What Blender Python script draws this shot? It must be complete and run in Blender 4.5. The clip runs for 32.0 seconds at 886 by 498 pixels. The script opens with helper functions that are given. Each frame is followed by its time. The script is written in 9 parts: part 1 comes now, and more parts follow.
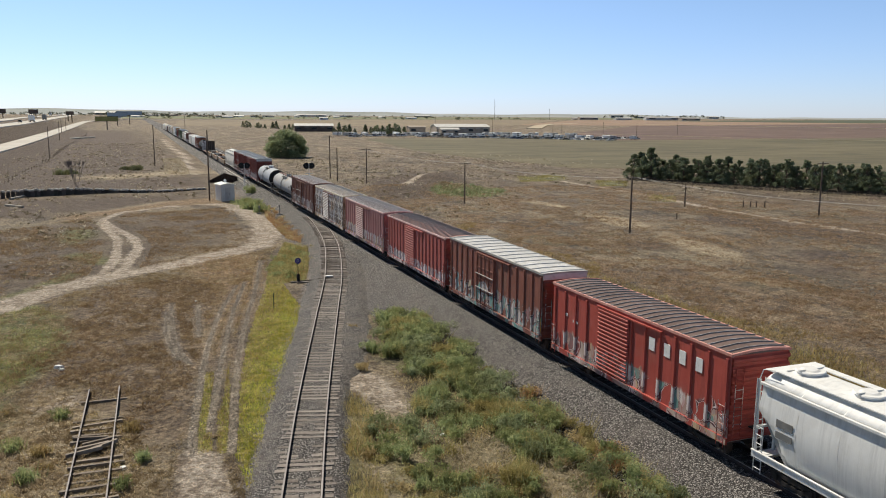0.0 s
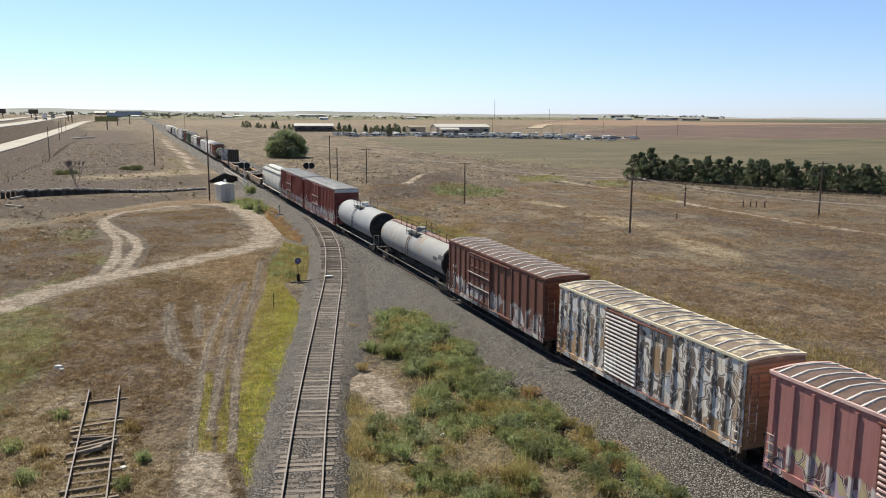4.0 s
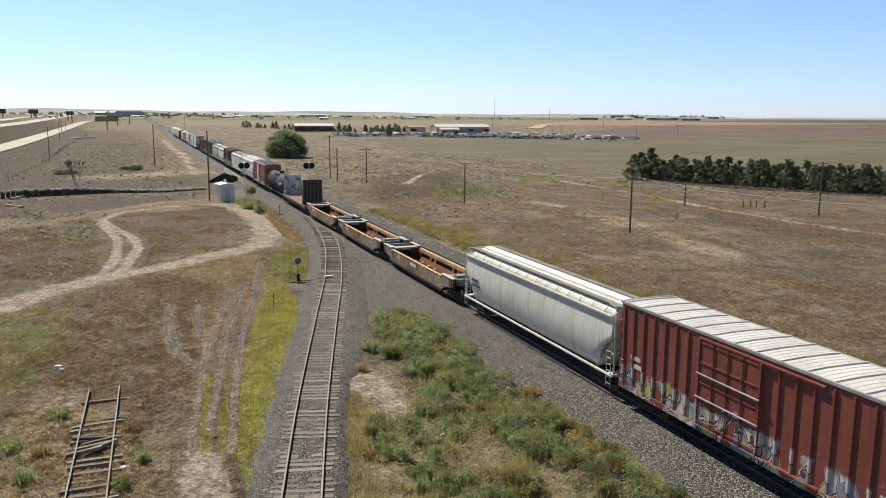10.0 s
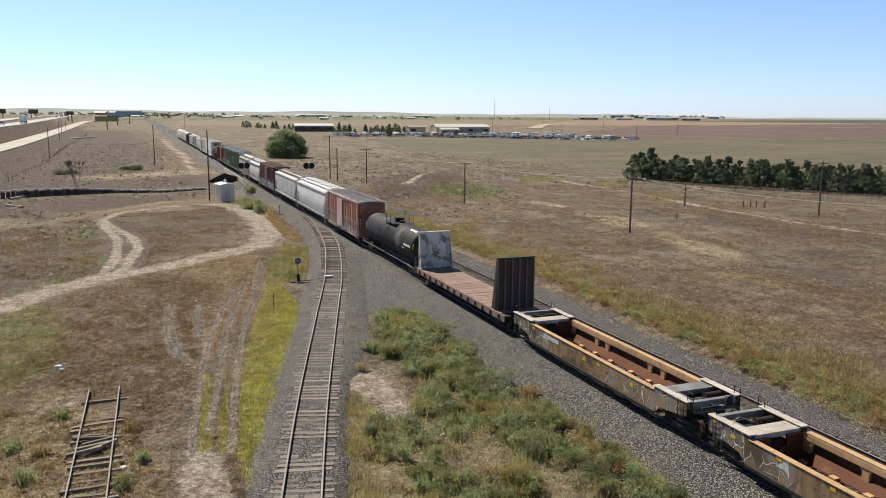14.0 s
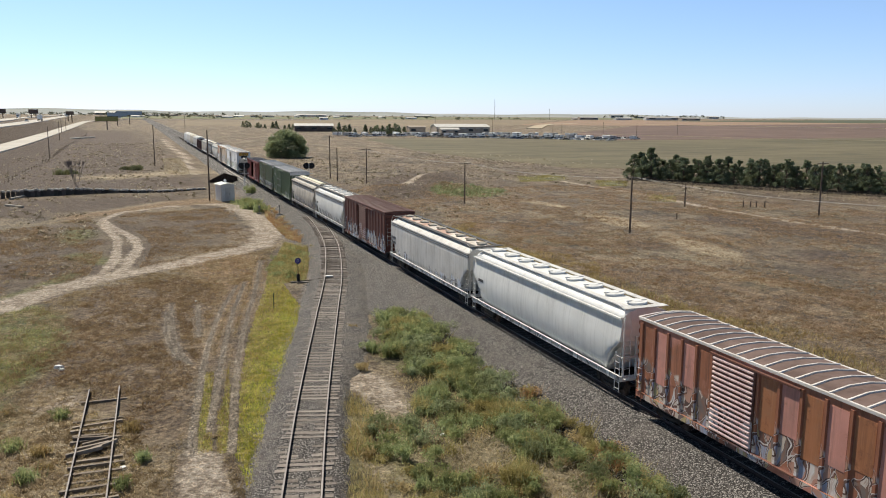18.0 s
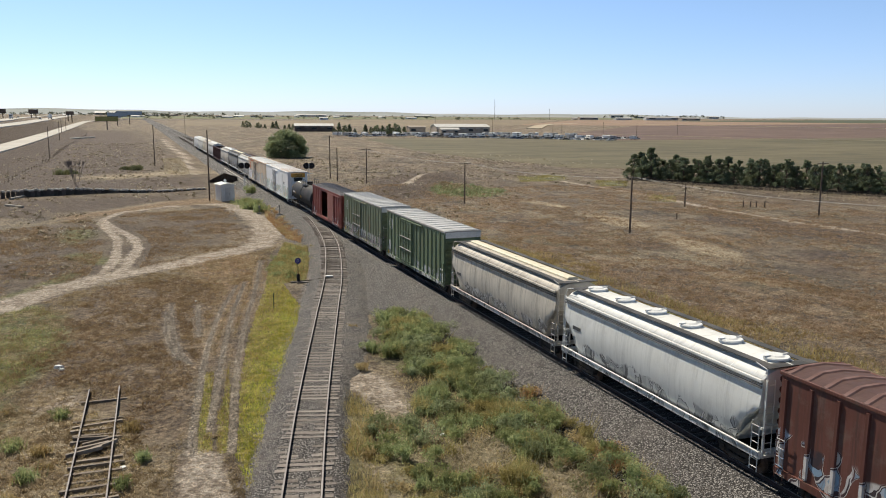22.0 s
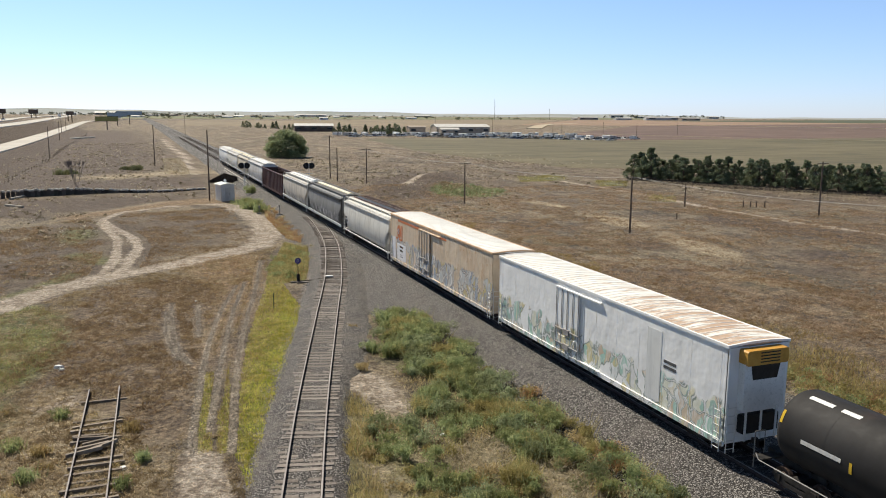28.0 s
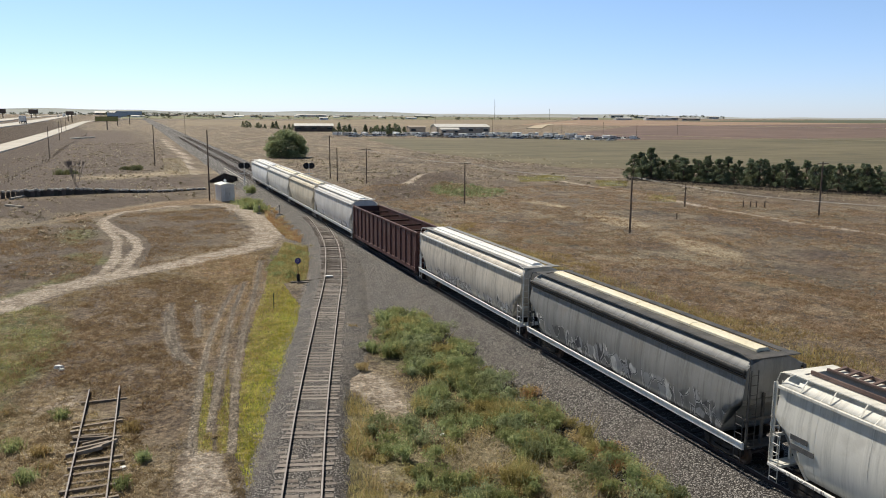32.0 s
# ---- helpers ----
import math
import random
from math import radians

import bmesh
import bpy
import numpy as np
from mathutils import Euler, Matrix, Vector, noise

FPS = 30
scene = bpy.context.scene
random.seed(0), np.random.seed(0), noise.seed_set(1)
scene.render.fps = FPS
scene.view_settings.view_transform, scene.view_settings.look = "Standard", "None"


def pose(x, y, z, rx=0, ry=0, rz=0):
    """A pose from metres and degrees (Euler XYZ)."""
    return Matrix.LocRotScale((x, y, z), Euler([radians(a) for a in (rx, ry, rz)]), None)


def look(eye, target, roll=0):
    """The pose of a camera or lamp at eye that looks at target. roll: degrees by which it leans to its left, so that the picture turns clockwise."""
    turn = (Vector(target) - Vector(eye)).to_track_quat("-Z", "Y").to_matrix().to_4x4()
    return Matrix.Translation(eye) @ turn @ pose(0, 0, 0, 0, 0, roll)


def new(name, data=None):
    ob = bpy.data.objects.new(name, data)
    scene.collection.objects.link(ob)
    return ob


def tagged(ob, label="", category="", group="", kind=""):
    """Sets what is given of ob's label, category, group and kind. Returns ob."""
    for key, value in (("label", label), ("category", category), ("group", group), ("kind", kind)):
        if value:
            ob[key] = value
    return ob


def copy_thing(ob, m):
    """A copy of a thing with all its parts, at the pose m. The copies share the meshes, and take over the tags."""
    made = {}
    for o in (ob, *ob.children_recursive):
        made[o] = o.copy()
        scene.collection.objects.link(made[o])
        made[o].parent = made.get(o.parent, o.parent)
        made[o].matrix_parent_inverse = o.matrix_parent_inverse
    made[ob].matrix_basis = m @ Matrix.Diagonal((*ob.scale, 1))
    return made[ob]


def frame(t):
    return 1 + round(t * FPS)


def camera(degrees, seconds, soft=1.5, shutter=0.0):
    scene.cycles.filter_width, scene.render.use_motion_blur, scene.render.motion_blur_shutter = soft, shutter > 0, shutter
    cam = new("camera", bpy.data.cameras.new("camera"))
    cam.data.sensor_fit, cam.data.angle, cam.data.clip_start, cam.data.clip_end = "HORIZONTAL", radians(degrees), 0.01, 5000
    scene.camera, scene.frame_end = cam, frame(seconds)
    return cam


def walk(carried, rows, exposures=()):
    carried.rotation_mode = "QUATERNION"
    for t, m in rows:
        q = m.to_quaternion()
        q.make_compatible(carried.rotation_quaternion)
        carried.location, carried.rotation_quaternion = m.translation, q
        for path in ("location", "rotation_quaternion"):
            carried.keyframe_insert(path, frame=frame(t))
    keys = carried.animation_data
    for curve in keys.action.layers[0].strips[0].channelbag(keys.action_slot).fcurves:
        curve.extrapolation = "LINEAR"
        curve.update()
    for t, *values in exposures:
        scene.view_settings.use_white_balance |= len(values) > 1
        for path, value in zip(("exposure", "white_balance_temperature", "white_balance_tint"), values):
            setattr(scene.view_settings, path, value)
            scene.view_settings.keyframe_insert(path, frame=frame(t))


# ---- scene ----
cam = camera(58.24, 32.0, soft=1.0, shutter=0.0)
EYE = Vector((-23.77, 0.0, 14.34))
AIM = EYE + Vector((0.354419, 0.919955, -0.167541)) * 100
walk(cam, [(0.0, look(EYE, AIM, 0.394)), (32.0, look(EYE, AIM, 0.394))], exposures=[(0.0, 0.13, 6650, 8), (1.0, 0.29, 6650, 8), (10.0, 0.29, 6650, 8), (12.0, 0.21, 6650, 8), (14.0, 0.29, 6650, 8), (17.0, 0.30, 6650, 8), (19.0, 0.23, 6650, 8), (23.0, 0.20, 6650, 8), (25.0, 0.29, 6650, 8), (28.0, 0.29, 6650, 8), (30.0, 0.07, 6650, 8), (32.0, 0.21, 6650, 8)])

# ---- sky and sun ----
TO_SUN = Vector((-0.19, 0.63, 0.75)).normalized()
world = bpy.data.worlds.new("world")
scene.world = world
world.use_nodes = True
wn = world.node_tree.nodes
sky = wn.new("ShaderNodeTexSky")
sky.sky_type = "NISHITA"
sky.sun_disc = False
sky.sun_elevation = math.asin(TO_SUN.z)
sky.sun_rotation = math.atan2(TO_SUN.x, TO_SUN.y)
sky.altitude = 1400
sky.air_density = 1.0
sky.dust_density = 0.35
sky.ozone_density = 1.5
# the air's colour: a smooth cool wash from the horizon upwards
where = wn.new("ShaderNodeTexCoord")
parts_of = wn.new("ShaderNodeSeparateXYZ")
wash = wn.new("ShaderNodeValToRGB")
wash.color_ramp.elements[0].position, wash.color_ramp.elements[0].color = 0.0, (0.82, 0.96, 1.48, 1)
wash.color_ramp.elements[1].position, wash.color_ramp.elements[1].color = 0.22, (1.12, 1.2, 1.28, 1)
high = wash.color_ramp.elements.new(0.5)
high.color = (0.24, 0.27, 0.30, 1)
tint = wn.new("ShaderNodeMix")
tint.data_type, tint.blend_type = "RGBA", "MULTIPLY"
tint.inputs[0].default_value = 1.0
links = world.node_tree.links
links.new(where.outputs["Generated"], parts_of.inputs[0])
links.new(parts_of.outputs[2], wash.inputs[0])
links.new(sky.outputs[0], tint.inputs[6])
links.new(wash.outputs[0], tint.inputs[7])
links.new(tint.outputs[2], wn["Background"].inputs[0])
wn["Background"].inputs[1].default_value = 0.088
sun = new("sun", bpy.data.lights.new("sun", "SUN"))
sun.data.energy = 5.0
sun.data.angle = radians(0.53)
sun.data.color = (1.0, 0.93, 0.82)
sun.matrix_world = look(TO_SUN * 200, (0, 0, 0))

# ---- materials ----
class Nodes:
    """A node material with short helpers for procedural surfaces."""

    def __init__(self, name, rough=0.8, metal=0.0):
        self.m = bpy.data.materials.new(name)
        self.m.use_nodes = True
        self.t = self.m.node_tree
        self.b = self.t.nodes["Principled BSDF"]
        self.b.inputs["Roughness"].default_value = rough
        self.b.inputs["Metallic"].default_value = metal
        at = self.t.nodes.new("ShaderNodeTexCoord")
        self.coord, self.facing = at.outputs["Object"], at.outputs["Normal"]
        self.geo = self.t.nodes.new("ShaderNodeNewGeometry")

    def plug(self, a, socket):
        if isinstance(a, bpy.types.NodeSocket):
            self.t.links.new(a, socket)
        elif isinstance(a, (tuple, list)):
            socket.default_value = (*a, 1.0)[:4] if len(socket.default_value) == 4 else a
        else:
            socket.default_value = a

    def position(self):
        return self.geo.outputs["Position"]

    def island(self):
        return self.geo.outputs["Random Per Island"]

    def whole(self):
        return self.t.nodes.new("ShaderNodeObjectInfo").outputs["Random"]

    def attribute(self, name):
        n = self.t.nodes.new("ShaderNodeAttribute")
        n.attribute_name = name
        return n.outputs["Color"]

    def split(self, v):
        n = self.t.nodes.new("ShaderNodeSeparateXYZ")
        self.plug(v, n.inputs[0])
        return n.outputs

    def stretch(self, v, s, o=(0, 0, 0)):
        n = self.t.nodes.new("ShaderNodeMapping")
        self.plug(v, n.inputs[0])
        n.inputs["Scale"].default_value = s
        n.inputs["Location"].default_value = o
        return n.outputs[0]

    def grain(self, scale, detail=4.0, v=None, rough=0.6, warp=0.0):
        n = self.t.nodes.new("ShaderNodeTexNoise")
        self.plug(v if v is not None else self.coord, n.inputs["Vector"])
        n.inputs["Scale"].default_value = scale
        n.inputs["Detail"].default_value = detail
        n.inputs["Roughness"].default_value = rough
        n.inputs["Distortion"].default_value = warp
        return n.outputs["Fac"]

    def cells(self, scale, v=None, feature="F1", out="Distance"):
        n = self.t.nodes.new("ShaderNodeTexVoronoi")
        self.plug(v if v is not None else self.coord, n.inputs["Vector"])
        n.feature = feature
        n.inputs["Scale"].default_value = scale
        return n.outputs[out]

    def ramp(self, f, stops, flat=False):
        n = self.t.nodes.new("ShaderNodeValToRGB")
        self.plug(f, n.inputs[0])
        e = n.color_ramp.elements
        n.color_ramp.interpolation = "CONSTANT" if flat else "LINEAR"
        while len(e) < len(stops):
            e.new(0.5)
        for k, (at, c) in zip(e, stops):
            k.position = at
            k.color = (*c, 1) if isinstance(c, (tuple, list)) else (c, c, c, 1)
        return n.outputs[0]

    def mix(self, f, a, b, kind="MIX"):
        n = self.t.nodes.new("ShaderNodeMix")
        n.data_type = "RGBA"
        n.blend_type = kind
        self.plug(f, n.inputs[0])
        self.plug(a, n.inputs[6])
        self.plug(b, n.inputs[7])
        return n.outputs[2]

    def sum(self, op, a, b=0.0):
        n = self.t.nodes.new("ShaderNodeMath")
        n.operation = op
        self.plug(a, n.inputs[0])
        self.plug(b, n.inputs[1])
        return n.outputs[0]

    def step(self, f, a, b):
        n = self.t.nodes.new("ShaderNodeMapRange")
        n.interpolation_type = "SMOOTHSTEP"
        self.plug(f, n.inputs[0])
        n.inputs[1].default_value = a
        n.inputs[2].default_value = b
        return n.outputs[0]

    def bump(self, h, strength=0.5, distance=0.02):
        n = self.t.nodes.new("ShaderNodeBump")
        n.inputs["Strength"].default_value = strength
        n.inputs["Distance"].default_value = distance
        self.plug(h, n.inputs["Height"])
        self.t.links.new(n.outputs[0], self.b.inputs["Normal"])

    def done(self, colour, rough=None):
        self.plug(colour, self.b.inputs["Base Color"])
        if rough is not None:
            self.plug(rough, self.b.inputs["Roughness"])
        return self.m


def paint(name, base, rust=(0.12, 0.05, 0.03), wear=0.25, grime=0.3, rough=0.55, tag=None, fade=1.25, stain=None, dents=0.0, shine=0.3):
    """Weathered railcar paint. tag: (low, high, coverage, colours) for a band of sprayed lettering shapes."""
    n = Nodes(name, rough)
    n.b.inputs["Specular IOR Level"].default_value = shine
    blot = n.grain(0.35, 5)
    c = n.mix(n.step(blot, 0.35, 0.7), base, [min(1, x * fade + 0.01) for x in base])
    streak = n.grain(1.0, 6, n.stretch(n.coord, (1.0, 3.5, 0.25)), 0.7)
    c = n.mix(n.sum("MULTIPLY", n.step(streak, 0.46, 0.68), min(1, grime * 1.5)), c, [x * 0.42 + 0.02 for x in base])
    thin = n.grain(1.0, 5, n.stretch(n.coord, (1.0, 11.0, 0.5), (2, 5, 1)), 0.7)
    c = n.mix(n.sum("MULTIPLY", n.step(thin, 0.52, 0.66), min(1, grime * 0.9)), c, [min(1, x * 1.35 + 0.03) for x in base])
    dust = n.grain(0.7, 6, n.stretch(n.coord, (1, 1, 1), (9, 1, 4)), 0.7)
    c = n.mix(n.sum("MULTIPLY", n.step(dust, 0.5, 0.7), min(1, grime * 0.7)), c, (0.21, 0.175, 0.14))
    if stain:
        tone, size, much, *at = stain
        at = at[0] if at else 0.5
        c = n.mix(n.sum("MULTIPLY", n.step(n.grain(size, 6, n.stretch(n.coord, (1, 1, 1), (4, 7, 2)), 0.6), at, at + 0.1), much), c, tone)
    spots = n.grain(2.2, 8, None, 0.75)
    c = n.mix(n.sum("MULTIPLY", n.step(spots, 0.6 - 0.12 * wear, 0.68), min(1, wear * 1.6)), c, rust)
    if tag:
        low, high, cover, colours, *more = tag
        outline, hole = more if more else ((0.035, 0.035, 0.045), 0.22)
        p = n.split(n.coord)
        wob = n.grain(0.9, 2, None, 0.5)
        z = n.sum("ADD", p[2], n.sum("MULTIPLY", n.sum("SUBTRACT", wob, 0.5), 1.6))
        flank = n.sum("ABSOLUTE", n.split(n.facing)[0])
        band = n.sum("MULTIPLY", n.step(z, low - 0.15, low + 0.1), n.sum("SUBTRACT", 1.0, n.step(z, high - 0.1, high + 0.1)))
        reach = n.step(n.grain(0.14, 1, n.stretch(n.coord, (0.0, 1.0, 0.0), (3.1, high * 7, 0))), 0.62 - 0.3 * cover, 0.66 - 0.3 * cover)
        flow = n.t.nodes.new("ShaderNodeTexNoise")
        n.plug(n.stretch(n.coord, (0.0, 1.0, 1.0)), flow.inputs["Vector"])
        flow.inputs["Scale"].default_value = 1.1
        flow.inputs["Detail"].default_value = 1.5
        bend = n.t.nodes.new("ShaderNodeVectorMath")
        bend.operation = "MULTIPLY_ADD"
        n.plug(flow.outputs["Color"], bend.inputs[0])
        bend.inputs[1].default_value = (0.0, 1.15, 1.15)
        n.plug(n.stretch(n.coord, (0.0, 1.15, 0.75), (0, 0, high)), bend.inputs[2])
        warped = bend.outputs[0]
        k = len(colours)
        pick = n.split(n.cells(1.15, warped, "F1", "Color"))[0]
        hue = n.ramp(pick, [(i / k, q) for i, q in enumerate(colours)], True)
        rim = n.cells(1.15, warped, "DISTANCE_TO_EDGE", "Distance")
        small = n.stretch(warped, (1, 2.1, 1.7), (0, 3.3, 1.1))
        chip = n.split(n.cells(1.2, small, "F1", "Color"))
        chips = n.ramp(chip[0], [(i / (k + 2), q) for i, q in enumerate([outline, *colours[::-1], (0.70, 0.69, 0.66)])], True)
        hue = n.mix(n.step(chip[1], 0.52, 0.54), hue, chips)
        ink = n.mix(n.step(rim, 0.06, 0.075), outline, hue)
        ink = n.mix(n.step(rim, 0.016, 0.026), (0.66, 0.65, 0.63), ink)
        ink = n.mix(n.sum("MULTIPLY", n.step(n.grain(2.2, 5, n.stretch(warped, (1, 1.6, 0.6)), 0.7), 0.48, 0.62), 0.5), ink, c)
        gap = n.step(n.split(n.cells(1.15, warped, "F1", "Color"))[1], hole, hole + 0.02)
        band = n.sum("MULTIPLY", band, n.step(flank, 0.2, 0.5))
        c = n.mix(n.sum("MULTIPLY", n.sum("MULTIPLY", band, reach), n.sum("MULTIPLY", gap, 0.95)), c, ink)
    fine = n.grain(30, 3)
    c = n.mix(0.2, c, n.mix(fine, [min(1, q * 1.5 + 0.01) for q in base], c), "MIX")
    n.bump(n.grain(1.1, 2), 0.6, 0.08) if dents else n.bump(n.grain(9, 4), 0.15, 0.01)
    return n.done(c, n.sum("ADD", n.sum("MULTIPLY", spots, 0.35), rough - 0.1))


def plain(name, a, b, scale=4.0, rough=0.8, metal=0.0, relief=0.3, whole=0.0):
    """Two-tone mottled surface with fine grain."""
    n = Nodes(name, rough, metal)
    n.b.inputs["Specular IOR Level"].default_value = 0.25
    c = n.mix(n.step(n.grain(scale, 5), 0.35, 0.65), a, b)
    c = n.mix(n.sum("MULTIPLY", n.step(n.grain(scale * 9, 3), 0.5, 0.75), 0.4), c, [x * 0.55 for x in a])
    if whole:
        c = n.mix(whole, c, n.mix(n.whole(), [x * 0.5 for x in a], [min(1, x * 1.5) for x in b]))
    n.bump(n.grain(scale * 6, 4), relief, 0.02)
    return n.done(c)


def leafy(name, stops, rough=0.7, glow=0.5):
    n = Nodes(name, rough)
    clump = n.step(n.grain(2.2, 3, n.position(), 0.6), 0.32, 0.68)
    c = n.ramp(n.sum("ADD", n.sum("MULTIPLY", n.island(), 0.45), n.sum("MULTIPLY", clump, 0.55)), stops)
    c = n.mix(n.step(n.grain(0.5, 3, n.position()), 0.4, 0.6), c, n.mix(1.0, c, (0.72, 0.68, 0.58), "MULTIPLY"))
    n.b.inputs["Subsurface Weight"].default_value = 0.0
    n.done(c)
    thin = n.t.nodes.new("ShaderNodeBsdfTranslucent")
    n.plug(c, thin.inputs[0])
    both = n.t.nodes.new("ShaderNodeMixShader")
    both.inputs[0].default_value = glow
    n.t.links.new(n.b.outputs[0], both.inputs[1])
    n.t.links.new(thin.outputs[0], both.inputs[2])
    n.t.links.new(both.outputs[0], n.t.nodes["Material Output"].inputs[0])
    return n.m


def make_ground():
    n = Nodes("prairie_ground", 0.95)
    p = n.position()
    za, zb = n.split(n.attribute("zone_a")), n.split(n.attribute("zone_b"))
    mid, fine, clump = n.grain(0.3, 6, p, 0.7), n.grain(3.5, 6, p, 0.8), n.grain(1.1, 5, p, 0.75)

    def spread(c, scale, low, high, much, tone, off, soft=0.7, detail=6, drawn=1.0):
        """Lays irregular patches of another tone over the surface."""
        f = n.step(n.grain(scale, detail, n.stretch(p, (1, drawn, 1), off), soft), low, high)
        return n.mix(n.sum("MULTIPLY", f, much), c, tone)
    grass = n.mix(n.step(mid, 0.42, 0.58), (0.156, 0.110, 0.074), (0.236, 0.174, 0.117))
    grass = spread(grass, 0.03, 0.48, 0.55, 0.5, (0.16, 0.127, 0.09), (0, 0, 0))
    grass = spread(grass, 0.05, 0.53, 0.6, 0.55, (0.135, 0.127, 0.066), (40, 9, 0))
    grass = spread(grass, 0.075, 0.51, 0.59, 0.7, (0.31, 0.25, 0.165), (0, 31, 0))
    grass = spread(grass, 0.10, 0.54, 0.60, 0.75, (0.095, 0.073, 0.056), (7, 80, 0))
    grass = spread(grass, 0.09, 0.52, 0.585, 0.75, (0.098, 0.080, 0.062), (25, 3, 0), 0.7, 6, 0.28)
    grass = spread(grass, 0.15, 0.53, 0.59, 0.7, (0.32, 0.265, 0.18), (66, 21, 0), 0.7, 6, 0.25)
    grass = spread(grass, 0.4, 0.55, 0.6, 0.6, (0.08, 0.064, 0.05), (5, 70, 0), 0.7, 6, 0.3)
    grass = spread(grass, 0.22, 0.54, 0.60, 0.6, (0.34, 0.28, 0.19), (90, 14, 0))
    grass = spread(grass, 0.28, 0.55, 0.61, 0.65, (0.085, 0.066, 0.05), (17, 55, 0))
    grass = spread(grass, 1.1, 0.53, 0.59, 0.5, (0.33, 0.265, 0.175), (0, 0, 0), 0.75)
    grass = spread(grass, 1.7, 0.54, 0.59, 0.6, (0.08, 0.06, 0.044), (3, 3, 0), 0.75)
    wob = n.sum("MULTIPLY", n.sum("SUBTRACT", n.sum("ADD", n.sum("MULTIPLY", mid, 0.35), n.sum("ADD", n.sum("MULTIPLY", clump, 0.35), n.sum("MULTIPLY", fine, 0.3))), 0.5), 1.7)

    def zone(c, a, colours, soft=0.14):
        tint = n.mix(n.step(n.sum("ADD", n.sum("MULTIPLY", fine, 0.5), n.sum("MULTIPLY", clump, 0.5)), 0.46, 0.55), *colours)
        there = n.step(a, 0.02, 0.3)
        return n.mix(n.step(n.sum("ADD", a, n.sum("MULTIPLY", wob, there)), 0.5 - soft, 0.5 + soft), c, tint)
    zc = n.split(n.attribute("zone_c"))
    c = zone(grass, zc[0], ((0.086, 0.062, 0.046), (0.155, 0.115, 0.083)), 0.35)
    c = zone(c, zb[0], ((0.115, 0.08, 0.053), (0.255, 0.19, 0.122)), 0.3)
    c = zone(c, zb[1], ((0.46, 0.385, 0.265), (0.30, 0.238, 0.16)), 0.3)
    c = zone(c, zc[2], ((0.185, 0.122, 0.066), (0.335, 0.235, 0.135)), 0.3)
    c = zone(c, za[1], ((0.165, 0.16, 0.042), (0.33, 0.295, 0.09)))
    c = zone(c, zb[2], ((0.115, 0.118, 0.042), (0.215, 0.20, 0.09)), 0.3)
    pebble = n.ramp(n.split(n.cells(10.5, p, "F1", "Color"))[0], [(0.0, (0.06, 0.053, 0.05)), (0.5, (0.17, 0.155, 0.143)), (1.0, (0.42, 0.385, 0.355))])
    c = zone(c, zc[1], ((0.31, 0.255, 0.195), (0.45, 0.385, 0.31)), 0.2)
    c = zone(c, za[2], (pebble, n.mix(0.4, pebble, (0.26, 0.225, 0.2))), 0.1)
    c = zone(c, za[0], ((0.32, 0.258, 0.198), (0.55, 0.475, 0.39)), 0.2)
    c = n.mix(n.sum("MULTIPLY", n.step(n.grain(3.4, 6, n.stretch(p, (1, 1, 1), (8, 1, 0)), 0.8), 0.505, 0.55), 0.82), c, n.mix(1.0, c, (0.5, 0.47, 0.44), "MULTIPLY"))
    c = n.mix(n.sum("MULTIPLY", n.step(n.grain(4.6, 6, n.stretch(p, (1, 1, 1), (5, 2, 0)), 0.8), 0.53, 0.575), 0.82), c, n.mix(1.0, c, (1.75, 1.7, 1.6), "MULTIPLY"))
    n.bump(n.sum("ADD", n.sum("ADD", fine, n.sum("MULTIPLY", clump, 2.0)), n.sum("MULTIPLY", n.grain(11, 4, p), 0.6)), 1.0, 0.25)
    return n.done(c)


def make_ballast(name, dark, light, size, soil, dirt=0.4):
    """Loose stones of many greys with dark gaps, and soil showing in patches."""
    n = Nodes(name, 0.9)
    p = n.position()
    shade = n.split(n.cells(size, p, "F1", "Color"))[0]
    c = n.ramp(shade, [(0.0, dark), (0.55, [(a + b) / 2 for a, b in zip(dark, light)]), (1.0, light)])
    d = n.cells(size, p)
    c = n.mix(n.step(d, 0.33, 0.62), c, (0.02, 0.017, 0.015))
    c = n.mix(n.sum("MULTIPLY", n.step(n.grain(0.45, 5, p, 0.65), 0.45, 0.68), dirt), c, soil)
    c = n.mix(n.sum("MULTIPLY", n.step(n.grain(1.6, 5, p, 0.7), 0.55, 0.72), 0.35), c, n.mix(1.0, c, (0.55, 0.52, 0.5), "MULTIPLY"))
    n.bump(n.sum("SUBTRACT", 1.0, d), 1.0, 0.07)
    return n.done(c)


def roof_rust(name, most=0.19):
    """White roof sheets with rust running across in thin bands, heavier towards one end."""
    n = Nodes(name, 0.6)
    y = n.split(n.coord)[1]
    band = n.grain(1.0, 6, n.stretch(n.coord, (0.3, 1.5, 1.0)), 0.75)
    heavy = n.step(n.sum("MULTIPLY", y, -1.0), -9.0, 9.0)
    much = n.step(n.sum("ADD", band, n.sum("MULTIPLY", heavy, most)), 0.6, 0.72)
    c = n.mix(n.step(n.grain(0.7, 5), 0.35, 0.65), (0.74, 0.72, 0.67), (0.82, 0.81, 0.77))
    c = n.mix(n.sum("MULTIPLY", much, 0.85), c, n.mix(n.grain(2.0, 4), (0.24, 0.12, 0.07), (0.60, 0.40, 0.23)))
    return n.done(c)


